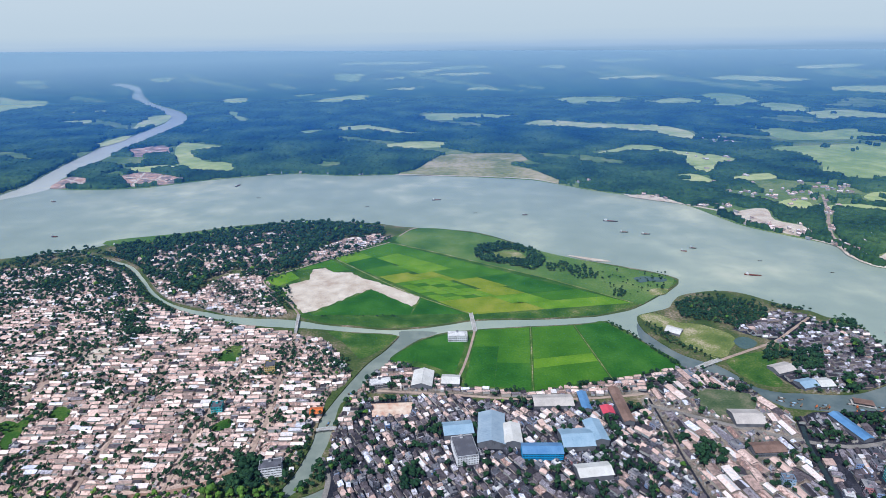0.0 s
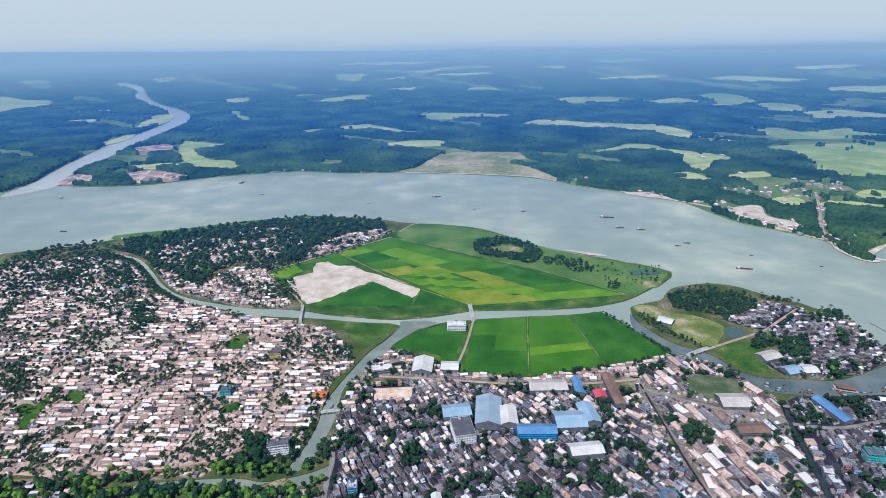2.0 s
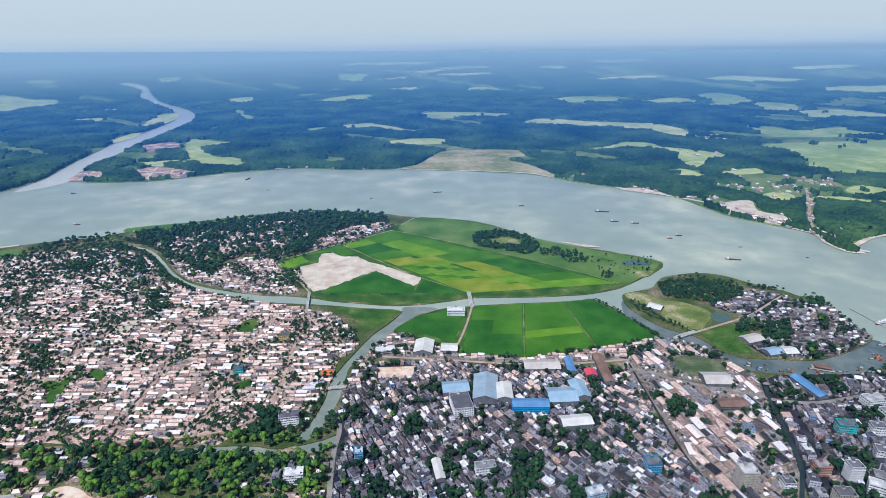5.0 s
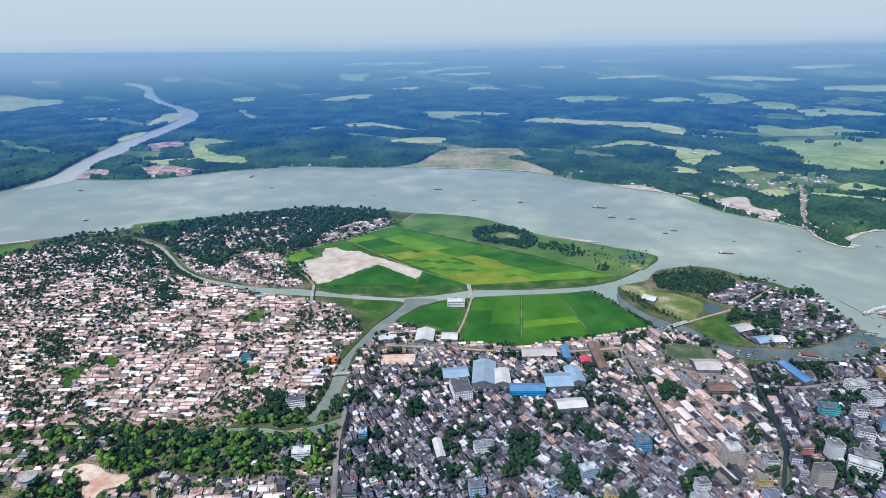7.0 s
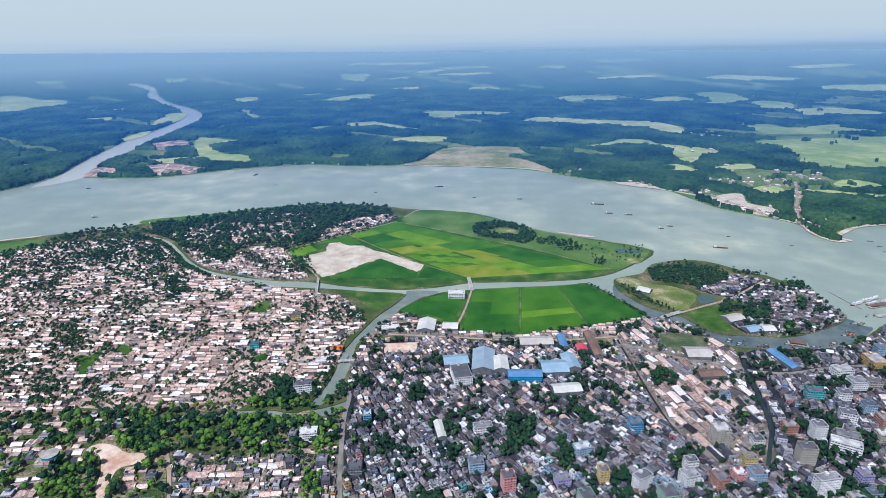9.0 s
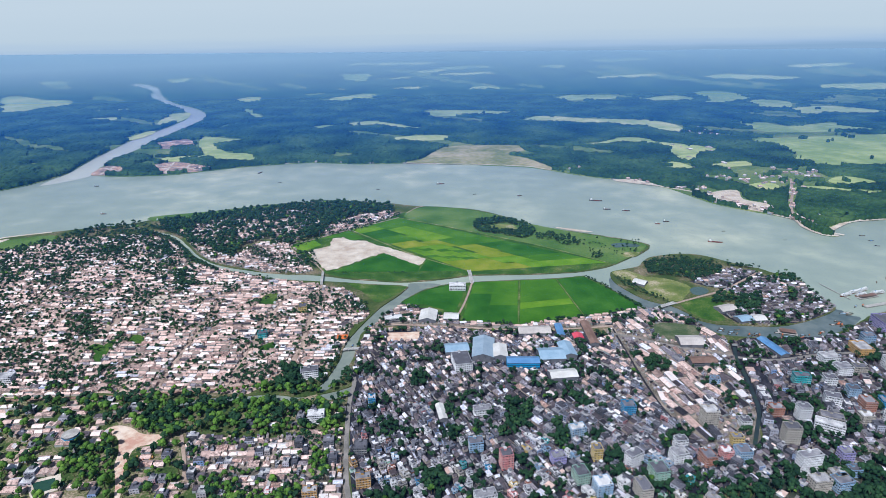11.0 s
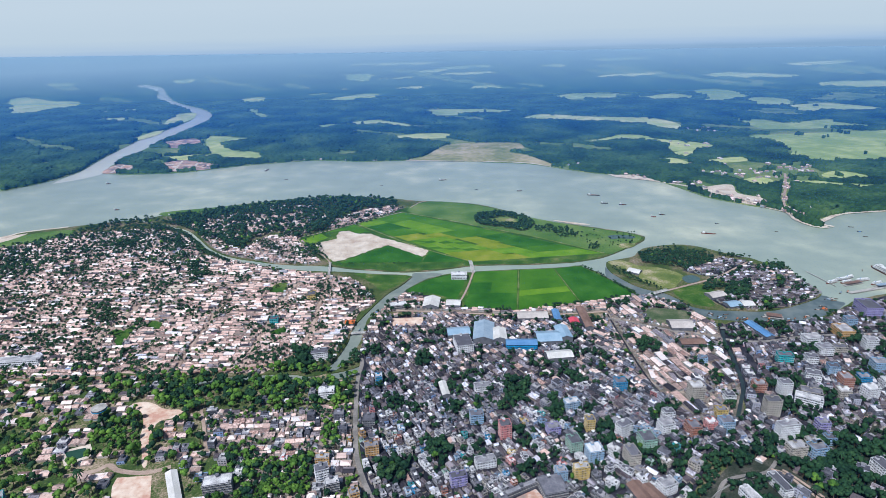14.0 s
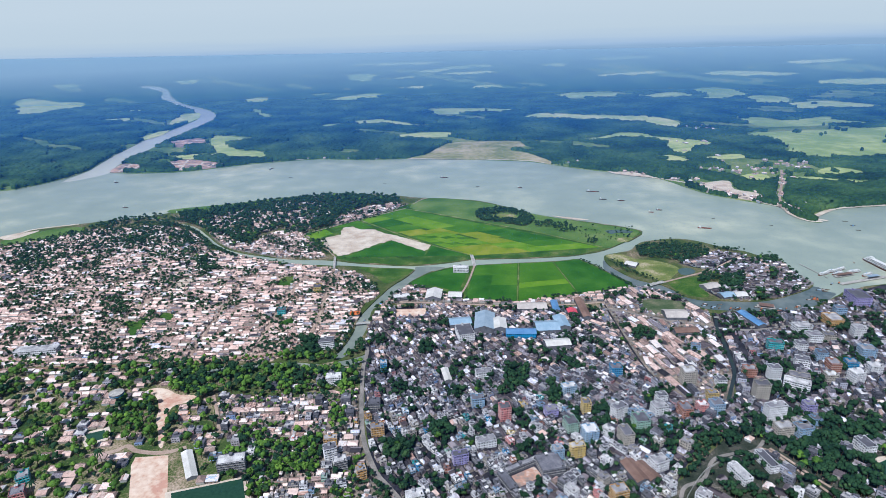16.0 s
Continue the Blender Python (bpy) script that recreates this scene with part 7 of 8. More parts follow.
GROVES.append(([(556, 899), (590, 884), (611, 871), (606, 864), (586, 870), (552, 884)], 5.0, 0.7, (0.7, 1.2), 0.2))
GROVES.append(([(612, 834), (640, 846), (652, 831), (637, 805), (610, 813)], 5.4, 0.95, (0.9, 1.5), 0.1))
GROVES.append(([(388, 886), (429, 925), (476, 938), (545, 900), (535, 876), (465, 912), (420, 900)], 6.0, 0.5, (0.5, 1.1), 0.1))
GROVES.append(([(652, 800), (652, 737), (652, 709), (628, 687), (586, 664), (549, 648), (540, 654), (584, 674), (622, 698), (643, 720), (643, 796)], 6.0, 0.5, (0.5, 1.05), 0.2))
GROVES.append(([(470, 652), (520, 646), (545, 655), (520, 662), (475, 664)], 6.0, 0.4, (0.5, 1.0), 0.2))
GROVES.append(([(619, 819), (654, 839), (648, 800), (619, 796)], 6.4, 0.8, (0.73, 1.26), 0.2))
GROVES.append(([(263, 840), (284, 813), (302, 773), (334, 706), (326, 703), (294, 771), (276, 808), (256, 834)], 4.6, 0.9, (0.42, 0.80), 0.0))
GROVES.append(([(314, 835), (322, 795), (340, 760), (380, 720), (388, 728), (352, 765), (345, 800), (330, 832)], 6.1, 0.8, (0.53, 0.92), 0.1))
GROVES.append(([(-321, 991), (-268, 1070), (-204, 1106), (-155, 1174), (-115, 1222), (-122, 1244), (-158, 1204), (-222, 1130), (-283, 1079), (-332, 1023)], 6.4, 0.6, (0.53, 0.92), 0.1))
GROVES.append(([(-222, 857), (-66, 855), (-66, 861), (-222, 862)], 5.0, 0.5, (0.32, 0.57), 0.0))
GROVES.append(([(296, 928), (305, 961), (325, 961), (314, 924)], 5.5, 0.9, (0.6, 1.0), 0.0))
GROVES.append(([(-164, 723), (-145, 740), (-133, 705), (-147.1, 674.3)], 6.4, 0.9, (0.63, 1.15), 0.0))
GROVES.append(([(-254, 751), (-224, 764), (-201.8, 699.3), (-228, 676.2)], 6.8, 0.7, (0.63, 1.15), 0.1))
GROVES.append(([(-531, 860), (-501, 891), (-460, 812), (-476, 765)], 6.4, 0.9, (0.73, 1.26), 0.1))
GROVES.append(([(-176.4, 609.5), (-160.5, 599), (-151.8, 560), (-163.2, 541.9)], 6.4, 0.9, (0.63, 1.15), 0.1))
GROVES.append(([(-348, 955), (-282, 971), (-246, 883), (-281, 878), (-323, 902)], 6.4, 0.8, (0.63, 1.15), 0.1))
GROVES.append(([(-1000, 850), (-690, 600), (-690, 450), (-560, 450), (-480, 640), (-470, 880), (-700, 920), (-860, 900)], 8.0, 0.6, (0.55, 1.1), 0.1))
GROVES.append(([(-470, 880), (-470, 470), (-170, 480), (-150, 700), (-220, 790)], 10.0, 0.28, (0.45, 0.95), 0.1))
GROVES.append(([(-1000, 941), (-898, 1044), (-686, 1086), (-520, 926), (-582, 855), (-695, 914), (-856, 839)], 7.0, 0.6, (0.7, 1.25), 0.1))
for row in GROVES:
    plant(*row, over=True)
def sunlit_share(x, y):
    """Share of trees given the sunlit leaf colour: most in the gardens, few elsewhere."""
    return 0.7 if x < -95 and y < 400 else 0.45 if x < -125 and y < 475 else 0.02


TREES.sort(key=lambda r: math.hypot(r[0], r[1] + 265))
for x, y, t, s, h, is_palm in TREES[:300]:
    stem, head = tr.choice(NEAR_PALMS if is_palm else NEAR_SUNLIT if tr.random() < sunlit_share(x, y) else NEAR_TREES)
    ob = new("palm_tree" if is_palm else "tree")
    ob.matrix_basis = pose(x, y, 0, 0, 0, math.degrees(t)) @ Matrix.Diagonal((s, s, h, 1))
    part("trunk", stem, ob)
    part("crown", head, ob)
    tagged(ob, "slender coconut palm with drooping green fronds" if is_palm else "leafy green broadleaf tree between the houses", "palm" if is_palm else "tree", group="palms" if is_palm else "garden trees")
P = [(tr.choice((6, 7)) if is_palm else (3 if tr.random() < sunlit_share(x, y) else 0) + tr.randrange(3), x, y, 0, t, s, s, h) for x, y, t, s, h, is_palm in TREES[300:]]
tagged(merged("tree_cover", FAR_TREES, P, [M_LEAF, M_TRUNK, M_LEAF_SUNLIT]), "dark green trees between town and river", "trees", kind="stuff")

# ---- bridges ----
def bridge(a, b, width, piers, label, rails=0.9):
    ax, ay, bx, by = *a, *b
    length = math.hypot(bx - ax, by - ay)
    ob = new("bridge")
    ob.matrix_basis = pose((ax + bx) / 2, (ay + by) / 2, 0, 0, 0, math.degrees(math.atan2(by - ay, bx - ax)))
    deck = Shape()
    n, up = 10, 1.1
    top = lambda u: 1.3 + up * (1 - (2 * u - 1) ** 2)
    for k in range(n):
        u0, u1 = k / n, (k + 1) / n
        x0, x1 = length * (u0 - 0.5), length * (u1 - 0.5)
        z0, z1 = top(u0), top(u1)
        for y0, y1, flip in ((-width / 2, width / 2, False),):
            deck.face([(x0, y0, z0), (x1, y0, z1), (x1, y1, z1), (x0, y1, z0)])
            deck.face([(x0, y1, z0 - 0.7), (x1, y1, z1 - 0.7), (x1, y0, z1 - 0.7), (x0, y0, z0 - 0.7)])
            deck.face([(x0, y0, z0 - 0.7), (x1, y0, z1 - 0.7), (x1, y0, z1), (x0, y0, z0)])
            deck.face([(x1, y1, z1 - 0.7), (x0, y1, z0 - 0.7), (x0, y1, z0), (x1, y1, z1)])
    part("deck", deck.mesh("deck", [M_CONCRETE]), ob)
    for s in (-1, 1):
        rail = Shape()
        for k in range(n):
            u0, u1 = k / n, (k + 1) / n
            x0, x1 = length * (u0 - 0.5), length * (u1 - 0.5)
            y = s * (width / 2 - 0.12)
            for q0, q1 in ((0.0, 0.15), (rails - 0.2, rails)):
                for yy in (y - 0.1, y + 0.1):
                    rail.face([(x0, yy, top(u0) + q0), (x1, yy, top(u1) + q0), (x1, yy, top(u1) + q1), (x0, yy, top(u0) + q1)])
                rail.face([(x0, y - 0.1, top(u0) + q1), (x1, y - 0.1, top(u1) + q1), (x1, y + 0.1, top(u1) + q1), (x0, y + 0.1, top(u0) + q1)])
            rail.box(x0 - 0.1, y - 0.11, top(u0), x0 + 0.1, y + 0.11, top(u0) + rails)
        part("railing", rail.mesh("railing", [PAINTS["white"]]), ob)
    for k in range(piers):
        u = (k + 1) / (piers + 1)
        p = Shape()
        p.box(length * (u - 0.5) - 0.4, -width * 0.42, -3.5, length * (u - 0.5) + 0.4, width * 0.42, top(u) - 0.7)
        part("pier", p.mesh("pier", [M_CONCRETE]), ob)
    return tagged(ob, label, "bridge")


bridge(*[(44, 868), (48, 807)], 6.5, 4, "pale concrete bridge over the creek to the rice fields")
bridge(*[(-239, 864), (-230, 802)], 4.5, 3, "narrow reddish foot bridge over the creek")
bridge(*[(351, 700), (392, 722)], 7.0, 4, "concrete road bridge to the small island")
bridge(*[(-151.4, 569.4), (-127.3, 572.8)], 5.0, 2, "low concrete bridge across the south creek")

# ---- ponds ----
for pts, m, lab in PONDS:
    ring = smooth(pts, 3) if m is M_POND_BLUE else np.array(pts)
    c = ring.mean(0)
    if m is M_POND:
        tagged(sheet("bank_rim", [tuple(c + (q - c) * 1.0 + (q - c) / np.linalg.norm(q - c) * 7.0) for q in ring], 0.55, M_SAND, thick=0.55), "pale rim round the pond", "rim", kind="structure")
    tagged(sheet("pond", [tuple(q) for q in ring], 0.62, m, thick=0.1), lab, "pond", kind="structure")

# ---- water tower ----
def water_tower(x, y):
    ob = new("water_tower")
    ob.matrix_basis = pose(x, y, 0)
    stem, bowl, lid, rim = Shape(), Shape(), Shape(), Shape()
    stem.drum(0, 0, 0, 18, 2.4, 1.8, 16, cap=False)
    bowl.drum(0, 0, 17.5, 23.5, 2.0, 8.5, 24, cap=False)
    bowl.drum(0, 0, 23.5, 26.0, 8.5, 8.7, 24, cap=False)
    lid.drum(0, 0, 26.0, 27.4, 8.7, 1.0, 24)
    rim.drum(0, 0, 23.2, 23.9, 8.9, 8.9, 24)
    part("stem", stem.mesh("stem", [M_CONCRETE]), ob)
    bowl_part = part("bowl", bowl.mesh("bowl", [PAINTS["grey"]]), ob)
    part("lid", lid.mesh("lid", [M_CONCRETE]), bowl_part)
    part("rim_band", rim.mesh("rim_band", [PAINTS["bright blue"]]), bowl_part, "blue painted band")
    return tagged(ob, "concrete funnel-shaped water tower with a blue band", "water tower")


water_tower(-416.8, 349.3)

# ---- boats ----
M_HULL = mat("tarred_hull", [(0.2, (0.02, 0.022, 0.025)), (0.8, (0.06, 0.055, 0.05))], 0.3, 2.0, 0.6)
M_HULL_RED = mat("red_lead", [(0.2, (0.12, 0.03, 0.02)), (0.8, (0.2, 0.06, 0.04))], 0.3, 2.0, 0.6)
M_DECK = mat("deck_wood", [(0.2, (0.14, 0.10, 0.07)), (0.8, (0.28, 0.21, 0.15))], 0.3, 2.0, 0.8)
M_SHIPWHITE = mat("ship_white", [(0.2, (0.6, 0.6, 0.6)), (0.8, (0.78, 0.78, 0.77))], 0.3, 2.0, 0.5)


def hull_shape(length, beam, high, sheer):
    sh, deck = Shape(), Shape()
    n = 10
    ring = []
    for k in range(n + 1):
        u = k / n
        half = beam / 2 * (math.sin(math.pi * min(1.0, 0.12 + 0.9 * u)) ** 0.45 if u < 0.95 else 0.1) if u > 0 else beam * 0.28
        z = high + sheer * (2 * u - 1) ** 2
        ring.append((length * (u - 0.5), half, z))
    for (x0, h0, z0), (x1, h1, z1) in zip(ring, ring[1:]):
        for s in (-1, 1):
            sh.face([(x0, s * h0 * 0.7, -0.3), (x1, s * h1 * 0.7, -0.3), (x1, s * h1, z1), (x0, s * h0, z0)])
        deck.face([(x0, -h0, z0 - 0.35), (x1, -h1, z1 - 0.35), (x1, h1, z1 - 0.35), (x0, h0, z0 - 0.35)])
    x, h, z = ring[0]
    sh.face([(x, -h * 0.7, -0.3), (x, h * 0.7, -0.3), (x, h, z), (x, -h, z)])
    return sh, deck


def cargo_boat(x, y, deg, length, dark=True):
    ob = new("cargo_vessel")
    ob.matrix_basis = pose(x, y, -1.6, 0, 0, deg)
    beam = length * 0.19
    sh, deck = hull_shape(length, beam, 1.5, 0.8)
    part("hull", sh.mesh("hull", [M_HULL if dark else M_HULL_RED]), ob)
    part("deck", deck.mesh("deck", [M_DECK]), ob)
    house = Shape()
    house.box(-length * 0.42, -beam * 0.34, 1.2, -length * 0.27, beam * 0.34, 3.6)
    house.box(-length * 0.40, -beam * 0.25, 3.6, -length * 0.29, beam * 0.25, 5.4)
    part("wheelhouse", house.mesh("wheelhouse", [M_SHIPWHITE]), ob)
    cargo = Shape()
    cargo.box(-length * 0.22, -beam * 0.3, 1.1, length * 0.30, beam * 0.3, 1.9)
    part("hatch_cover", cargo.mesh("hatch_cover", [M_HULL_RED]), ob)
    return tagged(ob, "long dark steel cargo boat riding on the river", "boat", group="river boats")


def country_boat(x, y, deg, length, canopy):
    ob = new("country_boat")
    ob.matrix_basis = pose(x, y, -1.6, 0, 0, deg)
    beam = length * 0.24
    sh, deck = hull_shape(length, beam, 0.7, 0.7)
    part("hull", sh.mesh("hull", [M_HULL]), ob)
    part("deck", deck.mesh("deck", [M_DECK]), ob)
    if canopy:
        c = Shape()
        for k in range(5):
            a0, a1 = math.pi * k / 5, math.pi * (k + 1) / 5
            c.face([(-length * 0.25, beam * 0.42 * math.cos(a0), 0.5 + 1.3 * math.sin(a0)), (length * 0.2, beam * 0.42 * math.cos(a0), 0.5 + 1.3 * math.sin(a0)),
                    (length * 0.2, beam * 0.42 * math.cos(a1), 0.5 + 1.3 * math.sin(a1)), (-length * 0.25, beam * 0.42 * math.cos(a1), 0.5 + 1.3 * math.sin(a1))])
        part("canopy", c.mesh("canopy", [SHEETS[canopy]]), ob)
    return tagged(ob, "wooden country boat with a dark tarred hull", "boat", group="river boats")


for (x, y), deg, length, dark in (
    ([(403, 1350)][0], -12, 34, True), ([(413, 1270)][0], -6, 19, True), ([(458, 1256)][0], -6, 19, True), ([(530, 1167)][0], -14, 14, True), ([(504, 1150)][0], -14, 12, False),
    ([(587, 1024)][0], -14, 30, False), ([(-19, 1536)][0], 8, 24, True), ([(-609, 1692)][0], 75, 26, True), ([(203, 1401)][0], 0, 13, True), ([(-1056, 1531)][0], -3, 14, True),
    ([(-881, 1251)][0], 0, 15, True), ([(-710, 1198)][0], 6, 20, True), ([(745, 1312)][0], -22, 26, True),
):
    cargo_boat(x, y, deg, length, dark)
for (x, y), deg, length, canopy in (
    ([(80, 1420)][0], 20, 9, ""), ([(-200, 1476)][0], 0, 9, ""), ([(-510, 1563)][0], 10, 10, ""), ([(930, 1061)][0], -15, 12, ""), ([(928, 1028)][0], -10, 10, "blue"),
    ([(920, 996)][0], -20, 10, ""), ([(791, 808)][0], 60, 9, ""), ([(636, 1095)][0], 0, 8, ""), ([(745, 1035)][0], 0, 7, ""), ([(-139.8, 584.6)][0], 75, 10, "blue"), ([(-119.9, 646.5)][0], 20, 12, "blue"),
    ([(-654, 1252)][0], 20, 12, ""), ([(316, 806)][0], -30, 9, ""),
):
    country_boat(x, y, deg, length, canopy)
br = random.Random(3)
for k in range(46):
    px, py = br.choice([(430, 625.4), (452.4, 622.8), (472.8, 616), (507.7, 611.1), (547.8, 608.2), (579.6, 624.2), (621.9, 649.2), (658, 678), (694, 713)])
    x, y = px + br.uniform(-11, 11), py + br.uniform(-9, 9)
    if on_water([x], [y])[0] and on_water([x + 4, x - 4], [y, y]).all():
        country_boat(x, y, br.uniform(-30, 60), br.uniform(7, 12), br.choice(("", "", "sky-blue", "pale", "orange")))


def launch(x, y, deg, length=62.0):
    """A three-decked passenger launch."""
    ob = new("passenger_launch")
    k = 0.5 if length < 40 else 1.0
    length /= k
    ob.matrix_basis = pose(x, y, -1.6, 0, 0, deg) @ Matrix.Diagonal((k, k, k, 1))
    beam = min(11.0, length * 0.22)
    sh, deck = hull_shape(length, beam, 2.6, 1.2)
    part("hull", sh.mesh("hull", [M_HULL_RED]), ob)
    part("deck", deck.mesh("deck", [M_DECK]), ob)
    for k in range(3):
        z = 2.5 + 2.7 * k
        l, w = length * (0.41 - 0.035 * k), beam * (0.45 - 0.03 * k)
        cab, slab = Shape(), Shape()
        c = [(-l, -w + 0.8), (l, -w + 0.8), (l, w - 0.8), (-l, w - 0.8)]
        for i in range(4):
            (ax, ay), (bx, by) = c[i], c[(i + 1) % 4]
            m = max(2, int(math.hypot(bx - ax, by - ay) / 2.4))
            for j in range(m):
                p = [(ax + (bx - ax) * q / m, ay + (by - ay) * q / m) for q in (j, j + 0.3, j + 1)]
                cab.face([(*p[0], z), (*p[1], z), (*p[1], z + 2.3), (*p[0], z + 2.3)])
                cab.face([(*p[1], z), (*p[2], z), (*p[2], z + 0.9), (*p[1], z + 0.9)])
                cab.face([(*p[1], z + 0.9), (*p[2], z + 0.9), (*p[2], z + 2.3), (*p[1], z + 2.3)], 1)
        slab.box(-l - 1.2, -w - 0.3, z + 2.3, l + 1.2, w + 0.3, z + 2.55, bottom=True)
        part("cabin_deck", cab.mesh("cabin_deck", [M_SHIPWHITE, M_GLASS]), ob)
        part("deck_slab", slab.mesh("deck_slab", [M_SHIPWHITE]), ob)
    bridge_house, funnel = Shape(), Shape()
    bridge_house.box(length * 0.22, -beam * 0.27, 10.6, length * 0.30, beam * 0.27, 13.2)
    funnel.drum(-length * 0.18, 0, 10.6, 14.0, 1.3, 1.1, 12)
    part("wheelhouse", bridge_house.mesh("wheelhouse", [M_SHIPWHITE]), ob)
    part("funnel", funnel.mesh("funnel", [SHEETS["blue"]]), ob)
    return tagged(ob, "white three-decked passenger launch moored at the jetty", "ship", group="passenger launches")


BOW, STERN = [(819, 825), (829, 743)]
launch((BOW[0] + STERN[0]) / 2, (BOW[1] + STERN[1]) / 2, math.degrees(math.atan2(BOW[1] - STERN[1], BOW[0] - STERN[0])), math.hypot(BOW[0] - STERN[0], BOW[1] - STERN[1]))

for x, y, deg, length in ((700, 752, 20, 26), (724, 764, 14, 30), (742, 772, 24, 26), (760, 760, 10, 30), (726, 752, 12, 24), (776, 745, 16, 24)):
    launch(x, y, deg, length)


def jetty(a, b, width, roof=""):
    ax, ay, bx, by = *a, *b
    length = math.hypot(bx - ax, by - ay)
    ob = new("jetty")
    ob.matrix_basis = pose((ax + bx) / 2, (ay + by) / 2, 0, 0, 0, math.degrees(math.atan2(by - ay, bx - ax)))
    d = Shape()
    d.box(-length / 2, -width / 2, -0.2, length / 2, width / 2, 0.3, bottom=True)
    part("platform", d.mesh("platform", [M_CONCRETE]), ob)
    n = max(2, int(length / 9))
    for k in range(n + 1):
        for s in (-1, 1):
            p = Shape()
            p.drum(length * (k / n - 0.5) * 0.97, s * width * 0.42, -4.0, 0.0, 0.3, 0.3, 8)
            part("pile", p.mesh("pile", [M_CONCRETE]), ob)
    if roof:
        r = Shape()
        r.box(-length * 0.42, -width * 0.5, 3.4, length * 0.42, width * 0.5, 3.6, bottom=True)
        part("canopy_roof", r.mesh("canopy_roof", [SHEETS[roof]]), ob)
        for k in range(n + 1):
            p = Shape()
            p.drum(length * (k / n - 0.5) * 0.8, 0, 0.3, 3.4, 0.15, 0.15, 6)
            part("post", p.mesh("post", [M_CONCRETE]), ob)
    return tagged(ob, "pale concrete landing jetty on piles over the water", "jetty")


jetty(*[(702, 706), (805, 737)], 8.0)
jetty(*[(712, 738), (752, 750)], 8.0, "brown")
jetty(*[(764, 730), (792, 738)], 8.0, "grey-blue")
jetty(*[(682, 802), (696, 734)], 1.6)
jetty(*[(513.7, 623.5), (539.1, 614.6)], 12.0, "brown")

# ---- walls, rims and far houses on the other bank ----
far = random.Random(8)
P = []
for line, count, wide in (([(720, 1329), (777, 1260), (823, 1230), (843, 1143), (860, 1090)], 70, 16), ([(518, 1606), (606, 1537), (682, 1463)], 26, 10), ([(-154, 1842), (-259, 1822), (-407, 1846), (-516, 1848)], 40, 8), ([(-648, 1805), (-756, 1764), (-832, 1738)], 22, 10), ([(1056, 2415), (1074, 2295), (1114, 2239)], 22, 30), ([(1024, 1571), (921, 1306), (924, 1193)], 60, 40), ([(-1348, 3846), (-1265, 3808), (-1152, 3691)], 16, 30), ([(1147, 2609), (1131, 2430), (1134, 2296)], 34, 10), ([(1106, 2107), (1099, 1880), (1077, 1662)], 34, 30), ([(961, 1393), (1019, 1340), (1084, 1305)], 34, 16), ([(1089, 1605), (1182, 1632), (1251, 1660)], 20, 16), ([(720, 1420), (800, 1480), (900, 1520)], 40, 45), ([(880, 1180), (940, 1240), (1040, 1260)], 50, 35), ([(420, 1720), (520, 1640), (640, 1540)], 34, 14), ([(900, 1700), (980, 1900), (1010, 2150)], 34, 60), ([(-620, 1815), (-480, 1850), (-330, 1835), (-160, 1835)], 46, 8)):
    q = smooth(line, 6, 0, closed=False)
    for k in range(count):
        x, y = q[far.randrange(len(q))]
        x, y = x + far.gauss(0, wide), y + far.gauss(0, wide) + wide
        if not on_water([x], [y])[0]:
            P.append((far.randrange(3), x, y, 0, far.uniform(0, 3.1), far.uniform(8, 16), far.uniform(6, 9), 1.4))
tagged(merged("tin_houses", PROTOS, P, [M_WALL_TIN, M_ROOF_TIN]), "scattered pale village houses on the far bank", "houses", kind="stuff")


# ---- trucks parked on the sandy lot ----
M_TYRE = mat("tyre_rubber", [(0.2, (0.015, 0.015, 0.015)), (0.8, (0.035, 0.033, 0.03))], 0.5, 4.0, 0.9)


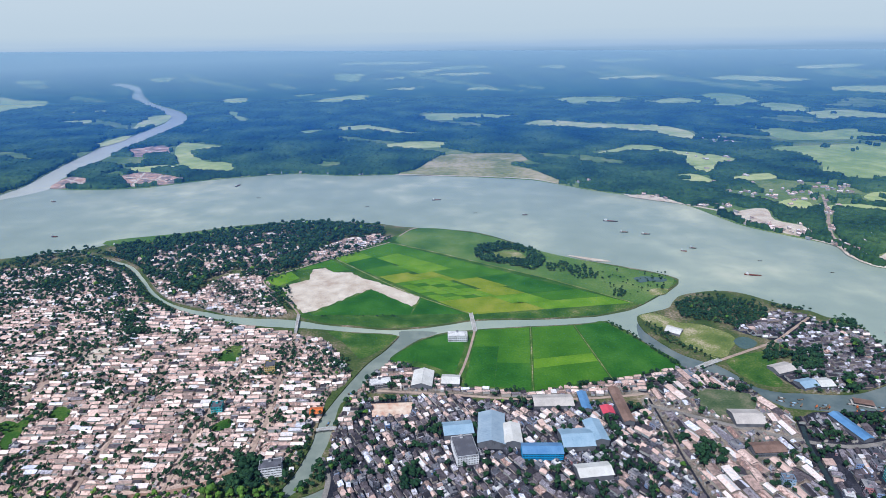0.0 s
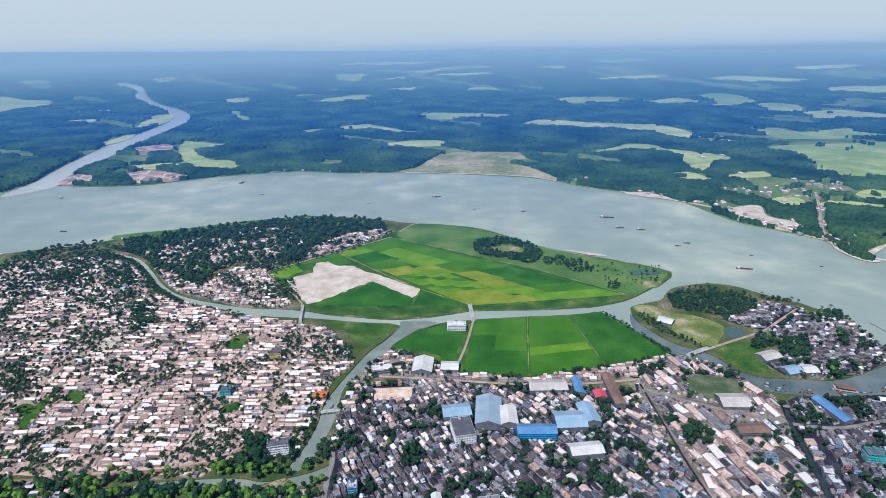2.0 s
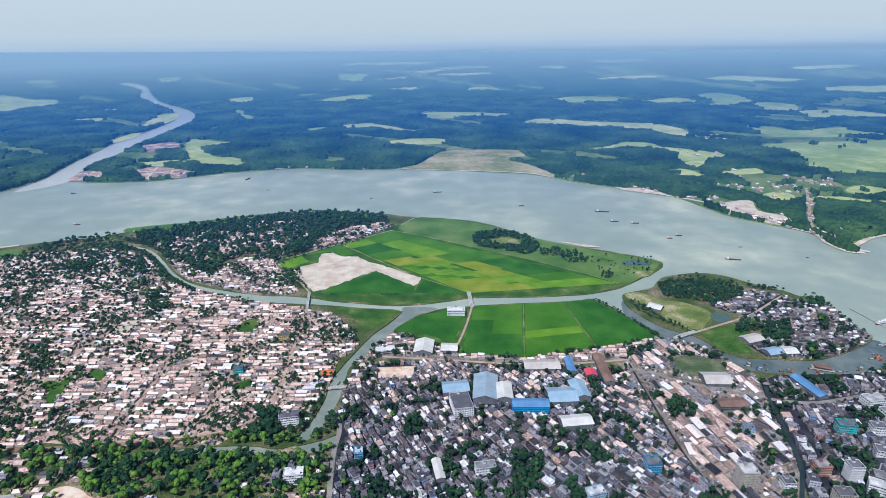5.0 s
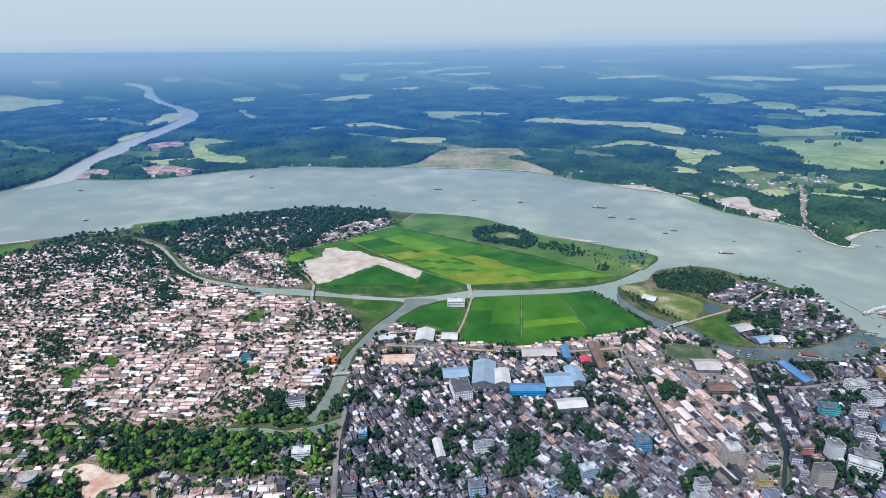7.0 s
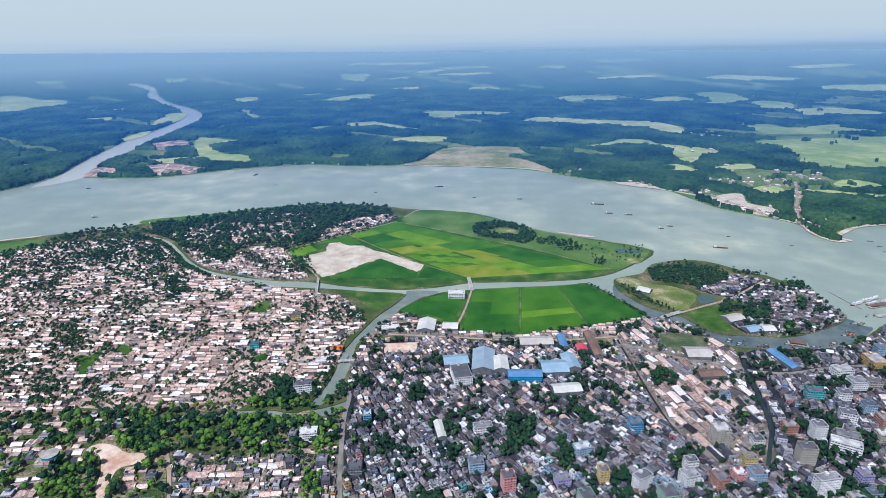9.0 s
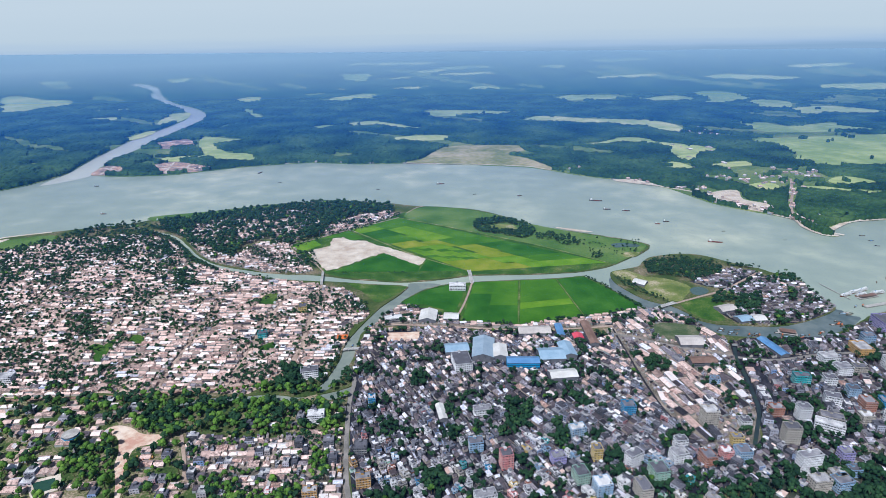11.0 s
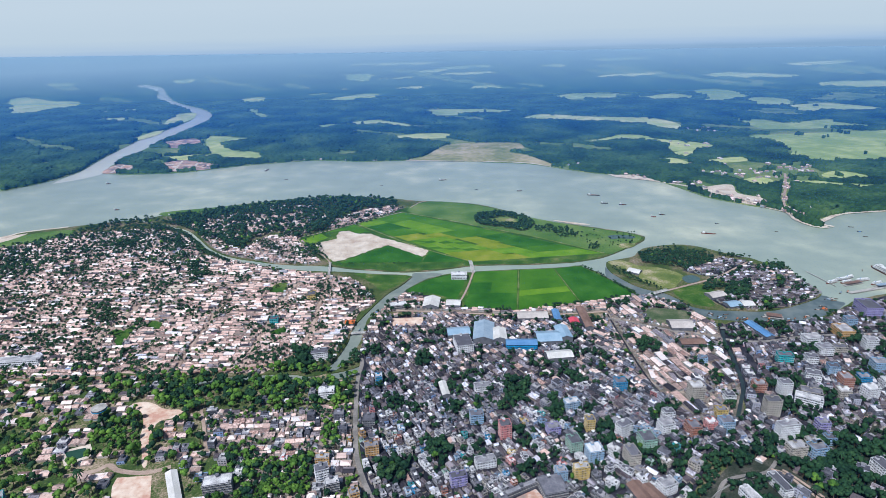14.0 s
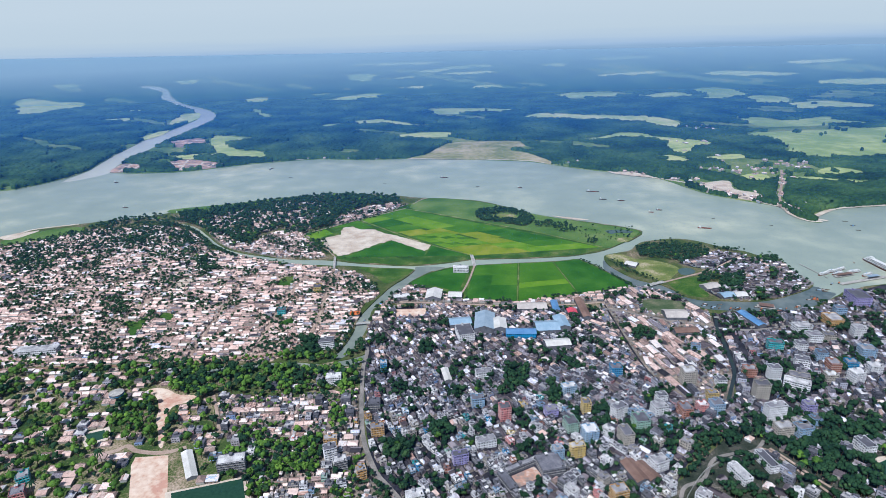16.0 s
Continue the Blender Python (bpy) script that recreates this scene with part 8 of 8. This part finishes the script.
def parked_truck(x, y, deg, colour):
    ob = new("parked_truck")
    ob.matrix_basis = pose(x, y, 0.2, 0, 0, deg)
    cab, bed = Shape(), Shape()
    cab.box(2.0, -1.1, 0.7, 3.6, 1.1, 2.7)
    bed.box(-3.4, -1.2, 0.8, 1.9, 1.2, 1.9)
    cab_part = part("cab", cab.mesh("cab", [PAINTS[colour]]), ob)
    part("cargo_bed", bed.mesh("cargo_bed", [SHEETS["brown"]]), ob)
    glass = Shape()
    glass.box(3.61, -0.9, 1.6, 3.64, 0.9, 2.4)
    part("windscreen", glass.mesh("windscreen", [M_GLASS]), cab_part)
    for wx in (-2.2, 2.6):
        for wy in (-1.05, 1.05):
            w = Shape()
            for k in range(10):
                a0, a1 = k * 0.6283, (k + 1) * 0.6283
                p = [(wx + 0.48 * math.cos(a), 0.48 + 0.48 * math.sin(a)) for a in (a0, a1)]
                w.face([(p[0][0], wy - 0.15, p[0][1]), (p[1][0], wy - 0.15, p[1][1]), (p[1][0], wy + 0.15, p[1][1]), (p[0][0], wy + 0.15, p[0][1])])
                for q in (-0.15, 0.15):
                    w.face([(wx, wy + q, 0.48), (p[0][0], wy + q, p[0][1]), (p[1][0], wy + q, p[1][1])])
            part("wheel", w.mesh("wheel", [M_TYRE]), ob)
    return tagged(ob, f"{colour} cabbed truck with a brown cargo bed parked on sand", "truck", group="parked trucks")


TX, TY = -344.6, 332
for k in range(12):
    parked_truck(TX + (k % 3) * 8.5 + br.uniform(-0.6, 0.6), TY - 6 + (k // 3) * 4.2 + br.uniform(-0.4, 0.4), 12 + br.uniform(-6, 6), br.choice(("ochre", "yellow", "ochre", "terracotta")))


# ---- the walled compound beside the road ----
M_COURT = mat("compound_wall", [(0.2, (0.36, 0.34, 0.32)), (0.6, (0.52, 0.50, 0.48)), (0.9, (0.62, 0.60, 0.58))], 0.2, 1.5, 0.9)
line = smooth([(238, 197), (257.2, 220.3), (276.3, 238.4), (305.9, 253.9), (331.2, 261)], 5, 0.0, closed=False)
wall = Shape()
for (ax, ay), (bx, by) in zip(line[:-1], line[1:]):
    n_ = Vector((by - ay, ax - bx, 0)).normalized() * 0.15
    c4 = [(ax + n_.x, ay + n_.y), (bx + n_.x, by + n_.y), (bx - n_.x, by - n_.y), (ax - n_.x, ay - n_.y)]
    for k in range(4):
        p, q = c4[k], c4[(k + 1) % 4]
        wall.face([(*q, 0), (*p, 0), (*p, 2.6), (*q, 2.6)])
    wall.face([(*p, 2.6) for p in c4[::-1]])
ob = new("compound_wall", wall.mesh("compound_wall", [M_COURT]))
tagged(ob, "pale plastered wall around a tree-lined compound", "wall", kind="structure")
